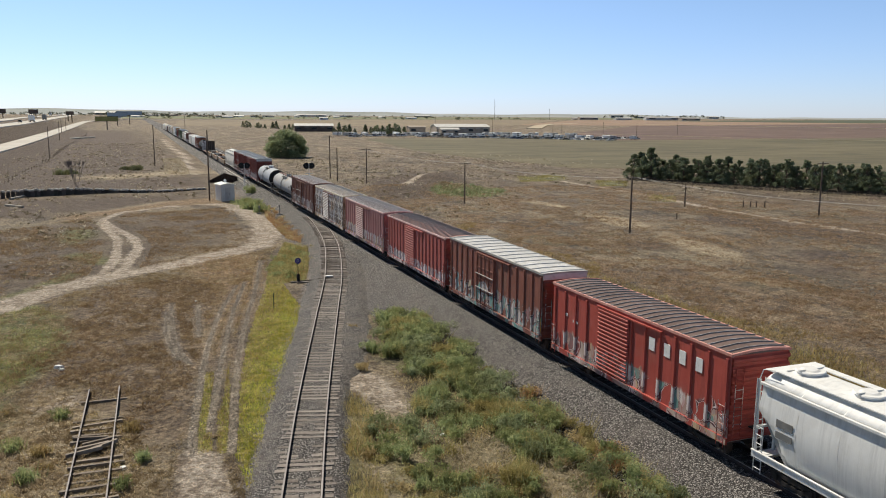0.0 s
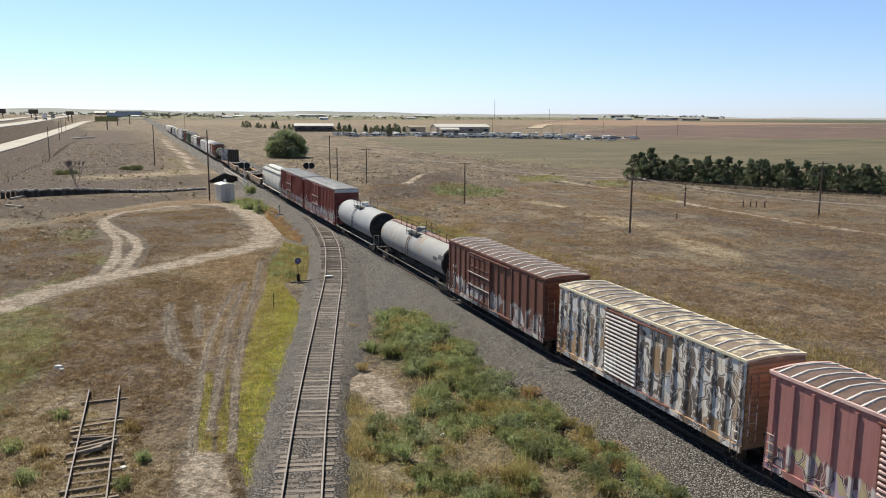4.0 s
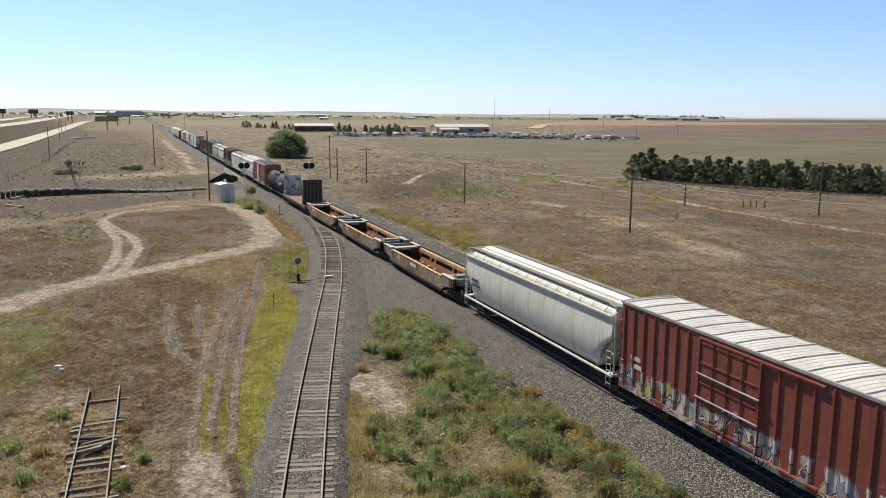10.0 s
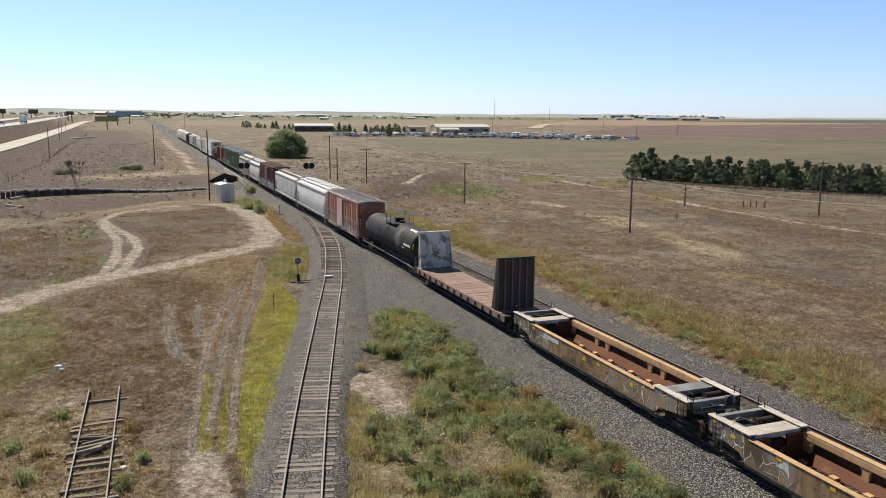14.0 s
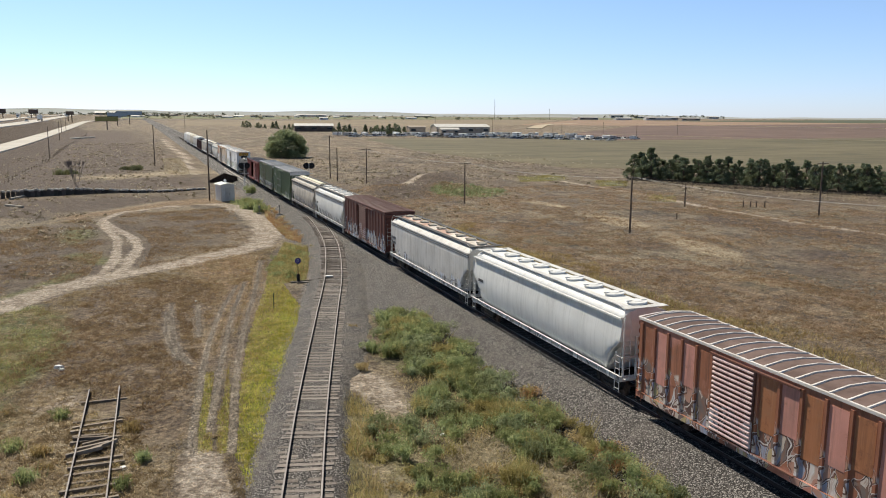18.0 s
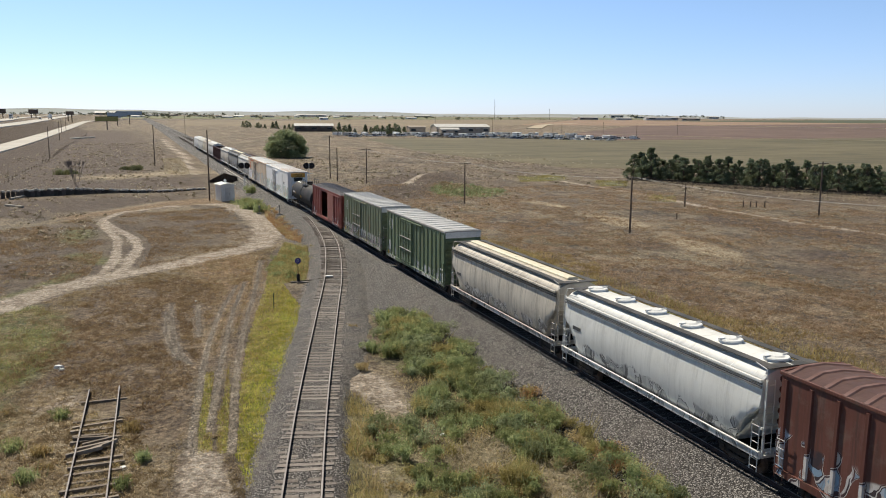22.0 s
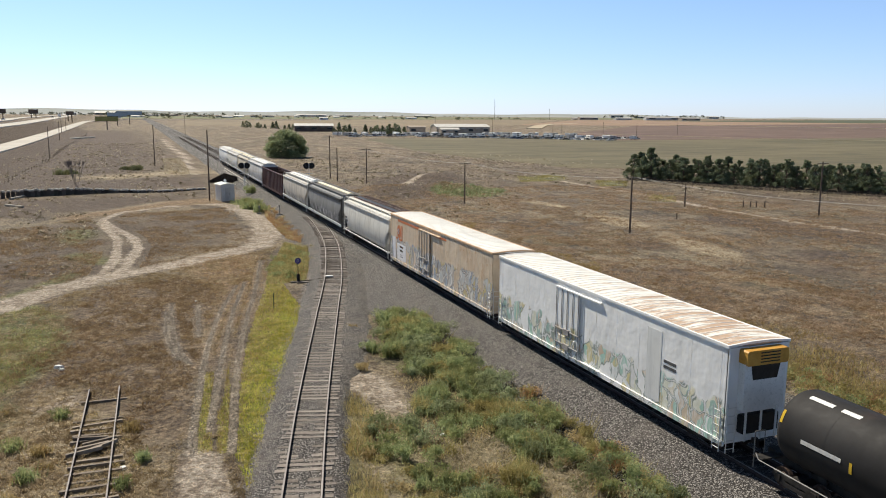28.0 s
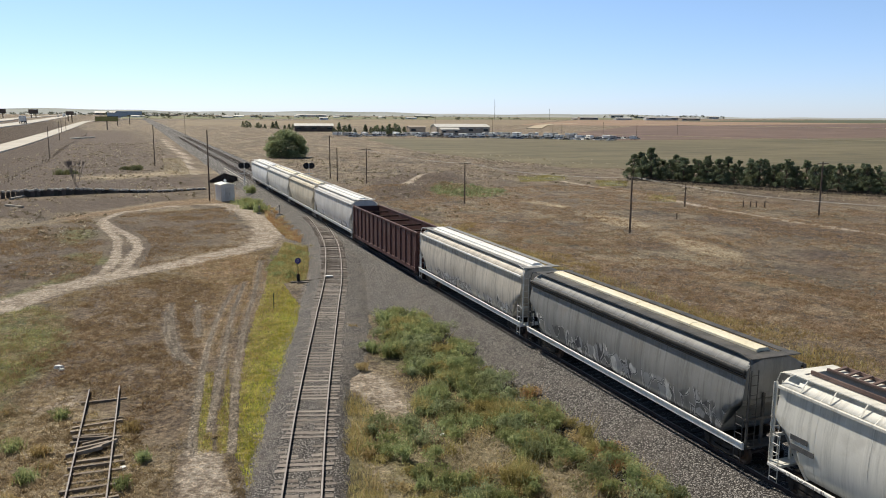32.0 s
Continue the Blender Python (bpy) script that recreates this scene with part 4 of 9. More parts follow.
def sliding_door(t, y0, y1, z0, z1, x, material, kind, rib_mat=None):
    """kind: ribbed (pressed horizontal ribs), plug (flat panels with rods) or panel."""
    s = Shape()
    d = part("door", s.box(x - 0.10, x - 0.03, y0, y1, z0, z1, 0.02), material, t)
    if kind == "ribbed":
        n = int((z1 - z0) / 0.2)
        me = Shape().run([(-0.055, -0.03), (0, -0.06), (0, 0.06), (-0.055, 0.03)], y0 + 0.08, y1 - 0.08).mesh("door_rib", rib_mat or material)
        for k in range(n):
            part("door_rib", me, None, d, "", pose(x - 0.10, 0, z0 + (k + 0.5) * (z1 - z0) / n))
    elif kind == "reefer":
        for k in range(5):
            y = y0 + (y1 - y0) * k / 4
            part("locking_bar", Shape().rod((x - 0.13, y, z0 - 0.1), (x - 0.13, y, z1 + 0.02), 0.022, 6), DOOR_BAR, d)
        for f in (0.12, 0.36):
            z = z0 + (z1 - z0) * f
            part("operating_bar", Shape().rod((x - 0.15, y0 - 0.1, z), (x - 0.15, y1 + 0.1, z), 0.03, 8), DOOR_BAR, d, "scuffed pale operating bar")
            part("gear_box", Shape().box(x - 0.2, x - 0.1, (y0 + y1) / 2 - 0.3, (y0 + y1) / 2 + 0.3, z - 0.25, z + 0.1, 0.02), DOOR_BAR, d, "pale lock housing")
    else:
        for k in range(1, 4):
            y = y0 + (y1 - y0) * k / 4
            part("locking_bar", Shape().rod((x - 0.135, y, z0 - 0.1), (x - 0.135, y, z1 + 0.02), 0.028, 6), material, d)
        for f in (0.32, 0.6):
            z = z0 + (z1 - z0) * f
            part("operating_bar", Shape().rod((x - 0.17, y0 - 0.12, z), (x - 0.17, y1 + 0.12, z), 0.04, 8), DOOR_BAR, d, "scuffed pale operating bar")
        for y in (y0 - 0.06, y1 + 0.06):
            part("door_edge", Shape().box(x - 0.15, x - 0.02, y - 0.05, y + 0.05, z0 - 0.02, z1 + 0.02, 0.015), material, d)
        me = Shape().box(-0.035, 0, y0 + 0.05, y1 - 0.05, -0.035, 0.035).mesh("door_rail", material)
        for k in range(5):
            part("door_rail", me, None, d, "", pose(x - 0.10, 0, z0 + 0.12 + k * (z1 - z0 - 0.24) / 4))
    for z in (z0 - 0.06, z1 + 0.05):
        part("door_track", Shape().box(x - 0.14, x - 0.0, y0 - (y1 - y0) * 0.9, y1 + 0.15, z - 0.035, z + 0.035), material, d)
    return d


def boxcar(front, rear, label, side, roof, H=4.75, W=2.96, posts=5, door=(-0.1, 0.2), kind="ribbed", end=None, door_mat=None, cap=0.0, gap=None, rib_mat=None, edge=None, roof_ribs=19, rib_half=0.07, slant=0.0, bars=(), post_wide=0.2, deep=0.07, disc=False, sill_z=0.98, door_rib=None, fine=0, panels=()):
    """A boxcar seen from its near side; door is (from, to) as fractions of the length, gap an opening."""
    t, L = start("boxcar", label, "boxcar", front, rear, "freight train")
    x, z0, z1 = -W / 2, sill_z, H - 0.06
    end = end or side
    d0, d1 = door[0] * L, door[1] * L
    holes = [gap] if gap else []
    for sx in (-1, 1):
        spans = [(-L / 2, L / 2)]
        if sx < 0 and gap:
            g0, g1 = gap[0] * L, gap[1] * L
            spans = [(-L / 2, g0), (g1, L / 2)]
            part("door_header", Shape().box(-W / 2, -W / 2 + 0.08, g0, g1, z1 - 0.25, z1), side, t)
            part("door_sill", Shape().box(-W / 2, -W / 2 + 0.08, g0, g1, z0, z0 + 0.2), side, t)
        for a, b in spans:
            wall = part("side_wall", Shape().box(sx * W / 2 - (0.0 if sx < 0 else 0.08), sx * W / 2 + (0.08 if sx < 0 else 0.0), a, b, z0, z1), side, t)
        post = hat_post(z0 + 0.18, z1 - 0.16, post_wide, deep, side)
        span = [(-L / 2 + 0.25, d0 - 0.1), (d1 + 0.1, L / 2 - 0.25)]
        for a, b in span:
            n = max(2, round(posts * (b - a) / (L * 0.36)))
            for k in range(n if panels and sx < 0 else 0):
                y, low = a + (b - a) * (k + 0.5) / n, z0 + (0.95, 1.5, 1.2)[k % 3]
                part("side_panel", Shape().box(-W / 2 - 0.012, -W / 2 - 0.003, y - (b - a) / n / 2 + 0.13, y + (b - a) / n / 2 - 0.13, low, z1 - 0.3), panels[(k * 2 + (a > 0)) % len(panels)], wall, "patch of differently faded paint")
            for k in range(n + 1):
                y = a + (b - a) * k / n
                if gap and sx < 0 and gap[0] * L - 0.1 < y < gap[1] * L + 0.1:
                    continue
                part("side_post", post, None, wall, "", pose(sx * W / 2, y, 0, 0, 0, 0 if sx < 0 else 180))
        part("side_sill", Shape().box(sx * (W / 2 + 0.035) - 0.05, sx * (W / 2 + 0.035) + 0.05, -L / 2, L / 2, z0 - 0.14, z0 + 0.14), side, t)
        for a in (-1, 1):
            if sx < 0:
                ladder(t, x - 0.13, a * (L / 2 - 0.3), z0 - 0.25, z0 + 1.5 if a > 0 else z0 + 1.7, 5, side)
                part("stirrup", Shape().path([(x - 0.05, a * (L / 2 - 0.5), z0 - 0.1), (x - 0.05, a * (L / 2 - 0.5), z0 - 0.45), (x - 0.05, a * (L / 2 - 0.12), z0 - 0.45), (x - 0.05, a * (L / 2 - 0.12), z0 - 0.1)], 0.02), DARK, t)
    part("floor", Shape().box(-W / 2 + 0.09, W / 2 - 0.09, -L / 2 + 0.06, L / 2 - 0.06, z0 - 0.06, z0 + 0.06), TIE, t, "worn plank floor")
    sliding_door(t, d0, d1, z0 + 0.18, z1 - 0.24, x, door_mat or side, kind, door_rib)
    for a in (-1, 1):
        corrugated_end(t, a * L / 2, a, W, z0, z1, end, 9 if kind != "plug" else 7, cap, roof)
    peaked_roof(t, L, W, H, roof, roof_ribs, 0.06 if fine else 0.12, slant=slant, rib_mat=rib_mat, edge_mat=edge or side, half=rib_half, tall=0.055 if fine else 0.07 if rib_mat is None else 0.05, fine=fine)
    running_gear(t, L)
    for y, z, w, h, m in bars:
        part("marking", Shape().box(x - 0.03, x - 0.004, y * L - w / 2, y * L + w / 2, z - h / 2, z + h / 2), m, t, "painted marking bar")
    if disc:
        s = Shape()
        ring = [(math.cos(k * math.pi / 12), math.sin(k * math.pi / 12)) for k in range(24)]
        yc, zc = L / 2 - 1.25, H - 1.15
        s.loft([[(x - 0.012, yc + r * c, zc + r * 1.15 * q) for c, q in ring] for r in (0.48, 0.40)], False, True, False)
        s.box(x - 0.014, x - 0.010, yc - 0.18, yc - 0.06, zc - 0.3, zc + 0.3)
        s.box(x - 0.014, x - 0.010, yc + 0.05, yc + 0.2, zc - 0.25, zc + 0.25)
        part("emblem", s, WHITE, t, "faded white round emblem")
    return t


def hopper(front, rear, label, body, top=None, sill=None, H=4.65, W=3.1, hatches="trough", hatch_mat=None, walk_mat=None, bars=(), stripe=None, flat=False, chutes=3, pipe=False, crown=None):
    """A covered hopper with bulging sides, cut-in lower corners, roof walkways and loading hatches."""
    t, L = start("covered_hopper", label, "hopper car", front, rear, "freight train")
    top, sill = top or body, sill or body
    w = W / 2
    eave = H - 0.55
    side = [(w - 0.28, 1.15), (w - 0.12, 1.6), (w - 0.02, 2.2), (w, 2.7), (w - 0.03, 3.2), (w - 0.11, 3.7), (w - 0.16, eave - 0.05)]
    if flat:
        side = [(w - 0.07, 1.15), (w - 0.03, 1.7), (w - 0.02, 2.4), (w - 0.02, 3.1), (w - 0.03, 3.7), (w - 0.05, eave - 0.05)]
    ring = side + [(w - 0.09, eave), (w - 0.45, eave + 0.28), (w - 0.95, eave + 0.44)]
    ring = ring + [(-x, z) for x, z in ring[::-1]]

    def section(y, low):
        return [(x, y, max(z, low)) for x, z in ring]
    e = L / 2 - 0.2
    cuts = [(-e, 3.05), (-e + 0.28, 2.8), (-e + 0.62, 2.55), (-e + 0.95, 2.2), (-e + 1.22, 1.65), (-e + 1.4, 1.15)]
    ys3 = cuts + [(y, 1.15) for y in np.linspace(-e + 2.5, e - 2.5, 9)] + [(-y, z) for y, z in cuts[::-1]]
    s = Shape().loft([section(y, z) for y, z in ys3], True, True, False)
    s.add(section(-e, 3.05) + section(e, 3.05), [tuple(range(len(ring)))[::-1], tuple(range(len(ring), 2 * len(ring)))])
    bd = part("body", s, body, t)
    hoop = Shape().loft([[(x + (0.005 if x > 0 else -0.005), y, z) for x, z in ring] for y in (-0.02, 0.02)], False, True, False).mesh("panel_seam", body)
    for k in range(7):
        part("panel_seam", hoop, None, bd, "", pose(0, -e + 1.9 + (2 * e - 3.8) * k / 6, 0))
    # eave flange lines, side sills, end posts and slope sheets
    for sx in (-1, 1):
        part("eave_flange", Shape().box(sx * (w - 0.05) - 0.05, sx * (w - 0.05) + 0.05, -e, e, eave - 0.06, eave + 0.07, 0.02), top, t)
        if stripe:
            for z in (eave - 0.1, eave - 0.24):
                part("eave_stripe", Shape().box(sx * (w - 0.06) - 0.045, sx * (w - 0.06) + 0.045, -e, e, z - 0.045, z + 0.03), stripe, t, "dark rubbing strip")
        part("side_sill", Shape().box(sx * (w - 0.04) - 0.06, sx * (w - 0.04) + 0.06, -L / 2, L / 2, 1.02, 1.14 if pipe else 1.3, 0.02), sill, t, "" if pipe else "scuffed side sill")
        if not pipe:
            part("sill_lip", Shape().box(sx * (w + 0.02) - 0.05, sx * (w + 0.02) + 0.05, -L / 2, L / 2, 1.3, 1.34), sill, t)
    for a in (-1, 1):
        q = Shape()
        for sx in (-1, 1):
            q.box(sx * (w - 0.16) - 0.035, sx * (w - 0.16) + 0.035, a * L / 2 - 0.05, a * L / 2 + 0.05, 1.1, eave + 0.1)
            q.box(sx * 0.55 - 0.05, sx * 0.55 + 0.05, a * (L / 2 - 0.1) - 0.05, a * (L / 2 - 0.1) + 0.05, 1.1, 3.3)
        q.box(-w + 0.1, w - 0.1, a * (L / 2 - 0.08) - 0.05, a * (L / 2 - 0.08) + 0.05, 2.2, 2.3)
        q.box(-w + 0.1, w - 0.1, a * (L / 2 - 0.22) - 0.27, a * (L / 2 - 0.22) + 0.27, 1.05, 1.15)
        part("end_frame", q, top, t)
        sl = Shape()
        sl.loft([[(x, a * y, z) for x in (-w + 0.14, w - 0.14)] for y, z in ((e + 0.01, 3.3), (e - 0.15, 2.75), (e - 1.0, 1.7), (e - 1.55, 1.1))], False, False, False)
        part("slope_sheet", sl, body, t)
        ladder(t, -w + 0.02, a * (L / 2 - 0.3), 0.45, 2.5, 6, top, 0.4)
        ladder(t, -w + 0.3, a * (L / 2 + 0.07), 1.1, eave + 0.1, 8, top, 0.4, 90)
        part("grab_rail", Shape().path([(-w + 0.14, a * L / 2, eave + 0.1), (-w + 0.2, a * (L / 2 - 0.1), eave + 0.5), (-w + 0.2, a * (L / 2 - 0.7), eave + 0.62)], 0.022), top, t)
        part("hand_brake" if a < 0 else "end_pipe", Shape().rod((0.75, a * (L / 2 + 0.02), 2.6), (0.75, a * (L / 2 + 0.1), 2.6), 0.26 if a < 0 else 0.06, 14), STEEL_DARK, t)
    # roof walkway
    wm = walk_mat or STEEL
    for sx in (-1, 1):
        q = Shape().box(sx * (w - 0.62) - 0.19, sx * (w - 0.62) + 0.19, -L / 2 + 0.2, L / 2 - 0.2, H - 0.06, H - 0.02)
        k = -L / 2 + 1.0
        while pipe and k < L / 2 - 0.5:
            q.add([(sx * (w - 0.1), k - 0.025, eave + 0.05), (sx * (w - 0.1), k + 0.025, eave + 0.05), (sx * (w - 0.44), k + 0.025, H - 0.04), (sx * (w - 0.44), k - 0.025, H - 0.04),
                   (sx * (w - 0.1), k - 0.025, eave + 0.11), (sx * (w - 0.1), k + 0.025, eave + 0.11)], [(0, 1, 2, 3), (4, 3, 2, 5), (0, 4, 5, 1)])
            k += 1.3
        part("roof_walk", q, wm, t, "steel grating roof walkway")
    for a in (-1, 1):
        part("cross_walk", Shape().box(-w + 0.3, w - 0.3, a * (L / 2 - 0.35) - 0.25, a * (L / 2 - 0.35) + 0.25, H - 0.065, H - 0.025), wm, t)
    part("crown", Shape().run([(-w + 0.95, eave + 0.42), (w - 0.95, eave + 0.42), (w - 0.95, H - 0.08), (0, H - 0.02), (-w + 0.95, H - 0.08)], -e, e), crown or (body if hatches != "trough" else top), t)
    hm = hatch_mat or top
    if hatches == "round":
        q = Shape()
        k = 0.76 if crown else 1.0
        q.rod((0, 0, 0), (0, 0, 0.1), 0.5 * k, 24)
        q.rod((0, 0, 0.1), (0, 0, 0.14), 0.56 * k, 24, 0.52 * k)
        q.rod((0, 0, 0.14), (0, 0, 0.19), 0.36 * k, 20, 0.26 * k)
        q.box(-0.62 * k, 0.62 * k, -0.035, 0.035, 0.14, 0.19)
        me = q.mesh("hatch", hm)
        many = 6 if L < 17 else 9
        for k in range(many):
            part("hatch", me, None, t, "", pose(0, -e + 0.9 + (2 * e - 1.8) * k / (many - 1), H - 0.05))
    elif hatches == "grid":
        # no hole is cut: a black box gives the shade of the open trough
        part("trough_shade_slab", Shape().box(-0.42, 0.3, -e + 0.6, e - 0.6, H - 0.03, H + 0.05), BLACK, t, "black slab standing for the shaded open loading trough")
        me = Shape().box(-0.36, 0.36, -0.07, 0.07, 0, 0.06).mesh("hatch_bar", hm)
        for k in range(30):
            part("hatch_bar", me, None, t, "", pose(0.74, -e + 0.7 + (2 * e - 1.4) * k / 29, H + 0.05, 0, -8, 0))
        for x in (-0.45, 0.34, 1.12):
            part("hatch_rim", Shape().box(x - 0.04, x + 0.04, -e + 0.5, e - 0.5, H - 0.03, H + 0.12), hm, t)
    else:
        n = 4
        for k in range(n):
            a, b = -e + 0.7 + (2 * e - 1.4) * k / n, -e + 0.7 + (2 * e - 1.4) * (k + 1) / n - 0.06
            part("hatch_cover", Shape().run([(-0.34, H - 0.04), (0.34, H - 0.04), (0.34, H + 0.06), (0.2, H + 0.11), (-0.2, H + 0.11), (-0.34, H + 0.06)], a, b), hm, t, "long pale trough hatch cover")
    for k in range(chutes):
        y = -e + 2.2 + (2 * e - 4.4) * k / max(1, chutes - 1)
        v = [(-1.2, y - 1.5, 1.12), (1.2, y - 1.5, 1.12), (1.2, y + 1.5, 1.12), (-1.2, y + 1.5, 1.12), (-0.4, y - 0.35, 0.35), (0.4, y - 0.35, 0.35), (0.4, y + 0.35, 0.35), (-0.4, y + 0.35, 0.35)]
        part("discharge_chute", Shape().add(v, [(0, 1, 5, 4), (1, 2, 6, 5), (2, 3, 7, 6), (3, 0, 4, 7), (4, 5, 6, 7)]), DARK, t)
    for y, z, ww, h, m in bars:
        part("marking", Shape().box(-w - 0.022, -w - 0.006, y * L - ww / 2, y * L + ww / 2, z - h / 2, z + h / 2), m, t, "painted marking bar")
    running_gear(t, L, 1.7, 0.5, False)
    return t


def tank_car(front, rear, label, shell, r=1.45, zc=2.45, walkway=False, dome_mat=None, rail_mat=None, bars=(), end_mat=None, sill_mat=None, frame_y=0.0):
    t, L = start("tank_car", label, "tank car", front, rear, "freight train")
    n = 32
    ring = [(math.cos(2 * math.pi * k / n), math.sin(2 * math.pi * k / n)) for k in range(n)]
    e = L / 2 - 0.75
    rings = [[(r * c, y, zc + r * q) for c, q in ring] for y in np.linspace(-e + 0.55, e - 0.55, 8)]
    part("shell", Shape().loft(rings, True, True, False), shell, t)
    for a in (-1, 1):
        hs = []
        for u in np.linspace(0, 1, 7):
            th = u * math.pi / 2
            hs.append([(max(0.02, r * math.cos(th)) * c, a * (e - 0.55 + 0.55 * math.sin(th)), zc + max(0.02, r * math.cos(th)) * q) for c, q in ring])
        part("head", Shape().loft(hs, True, True, True), end_mat or shell, t)
    for k in np.linspace(-e + 2.6, e - 2.6, 4):
        s = Shape()
        s.loft([[((r + 0.006) * c, y, zc + (r + 0.006) * q) for c, q in ring] for y in (k - 0.03, k + 0.03)], True, True, False)
        part("weld_band", s, shell, t)
    rm = rail_mat or DARK
    top = zc + r
    d = Shape().rod((0, 0.2, top - 0.15), (0, 0.2, top + 0.32), 0.42, 18)
    d.rod((0, 0.2, top + 0.32), (0, 0.2, top + 0.38), 0.46, 18)
    part("dome", d, dome_mat or shell, t, "valve housing on the crown")
    s = Shape()
    for x in (-0.95, 0.95):
        s.path([(x, -1.3, top - 0.45), (x, -1.3, top + 0.72), (x, 1.5, top + 0.72), (x, 1.5, top - 0.45)], 0.025)
        s.rod((x, 0.1, top - 0.4), (x, 0.1, top + 0.72), 0.022)
        s.rod((x, -1.3, top + 0.35), (x, 1.5, top + 0.35), 0.018)
    part("guard_rail", s, rm, t)
    for x in (-0.72, 0.72):
        part("platform", Shape().box(x - 0.3, x + 0.3, -1.35, 1.55, top - 0.1, top - 0.06), rm, t, "grating platform")
    part("manway", Shape().rod((0, -0.7, top - 0.1), (0, -0.7, top + 0.12), 0.3, 16).rod((0, -0.7, top + 0.12), (0, -0.7, top + 0.2), 0.2, 12), shell, t, "low bolted manway cover")
    if walkway:
        part("walkway", Shape().run([(-0.28, top + 0.0), (0.95, top - 0.28), (0.95, top - 0.24), (0.4, top + 0.03), (-0.28, top + 0.06)], -e + 0.4, e - 0.4), walkway, t, "faded red walkway along the crown")
        s = Shape()
        for k in np.linspace(-e + 0.5, e - 0.5, 11):
            s.rod((-0.28, k, top), (-0.28, k, top + 0.75), 0.022)
        s.rod((-0.28, -e + 0.5, top + 0.75), (-0.28, e - 0.5, top + 0.75), 0.022)
        s.rod((-0.28, -e + 0.5, top + 0.4), (-0.28, e - 0.5, top + 0.4), 0.018)
        part("hand_rail", s, rm, t)
    s = Shape()
    curve = [(-(r + 0.09) * math.cos(u), zc + (r + 0.09) * math.sin(u)) for u in np.linspace(radians(52), radians(-8), 8)] + [(-r - 0.12, 0.8)]
    for y in (-0.12, 0.32):
        s.path([(x, y, z) for x, z in curve], 0.022)
    for x, z in curve[:-1]:
        s.rod((x, -0.12, z), (x, 0.32, z), 0.018)
    for k in range(5):
        s.rod((-r - 0.11, -0.12, 0.9 + k * 0.28), (-r - 0.11, 0.32, 0.9 + k * 0.28), 0.018)
    part("ladder", s, rm, t)
    part("ladder_band", Shape().loft([[((r + 0.012) * c, y, zc + (r + 0.012) * q) for c, q in ring] for y in (-0.35, 0.55)], True, True, False), shell, t)
    sm = sill_mat or DARK
    for sx in (-1, 1):
        part("side_rail", Shape().path([(sx * 1.42, -L / 2 + 0.15, 1.15), (sx * 1.5, -L / 2 + 0.4, 0.98), (sx * 1.5, L / 2 - 0.4, 0.98), (sx * 1.42, L / 2 - 0.15, 1.15)], 0.026), sm, t, "bent pipe hand rail")
    for a in (-1, 1):
        s = Shape().box(-0.4, 0.4, a * (L / 2 - 1.3) - 1.4, a * (L / 2 - 1.3) + 1.4, 0.75, 1.1)
        s.run([(-1.1, 1.55), (-0.5, 0.98), (0.5, 0.98), (1.1, 1.55), (0.6, 1.2), (-0.6, 1.2)], a * (L / 2 - 1.9) - 0.2, a * (L / 2 - 1.9) + 0.2)
        s.box(-1.45, 1.45, a * (L / 2 - 0.25) - 0.25, a * (L / 2 - 0.25) + 0.25, 0.98, 1.03)
        part("stub_sill", s, DARK, t)
        s = Shape().path([(-1.4, a * (L / 2 - 0.02), 0.5), (-1.4, a * (L / 2 - 0.02), 2.0), (-0.9, a * (L / 2 - 0.02), 2.0)], 0.025)
        s.path([(-0.9, a * (L / 2 - 0.02), 1.0), (-0.9, a * (L / 2 - 0.02), 2.0)], 0.02)
        part("end_handrail", s, sm, t)
    # black sill, rod and cylinder added only to darken the space under the tank
    s = Shape().box(-0.3, 0.3, -L / 2 + 0.5, L / 2 - 0.5, 0.62, 0.95)
    s.rod((-0.55, -L / 2 + 3, 0.62), (-0.55, L / 2 - 3, 0.62), 0.05, 6).rod((0.5, -1.6, 0.72), (0.5, 0.4, 0.72), 0.26, 12)
    part("added_dark_sill", s, DARK, t)
    for k in (-0.24, 0.0, 0.24):
        part("saddle_plate", Shape().run([(-0.95, zc - r * 0.72), (-0.3, 0.8), (0.3, 0.8), (0.95, zc - r * 0.72), (0.5, zc - r * 0.92), (-0.5, zc - r * 0.92)], k * L - 0.06, k * L + 0.06), DARK, t)
    s = Shape().rod((-0.9, -L / 2 + 2.6, 0.75), (-0.9, -L / 2 + 3.6, 0.75), 0.2, 12)
    part("brake_cylinder", s, DARK, t)
    for y, ang, w, h, m in bars:
        a0 = radians(ang)
        s = Shape()
        s.loft([[(-(r + 0.012) * math.cos(u), y * L - w / 2, zc + (r + 0.012) * math.sin(u)), (-(r + 0.012) * math.cos(u), y * L + w / 2, zc + (r + 0.012) * math.sin(u))] for u in np.linspace(a0 - h / r / 2, a0 + h / r / 2, 4)], True, False, False)
        part("marking", s, m, t, "painted marking bar")
    running_gear(t, L, 1.9, 0.5, False)
    return t


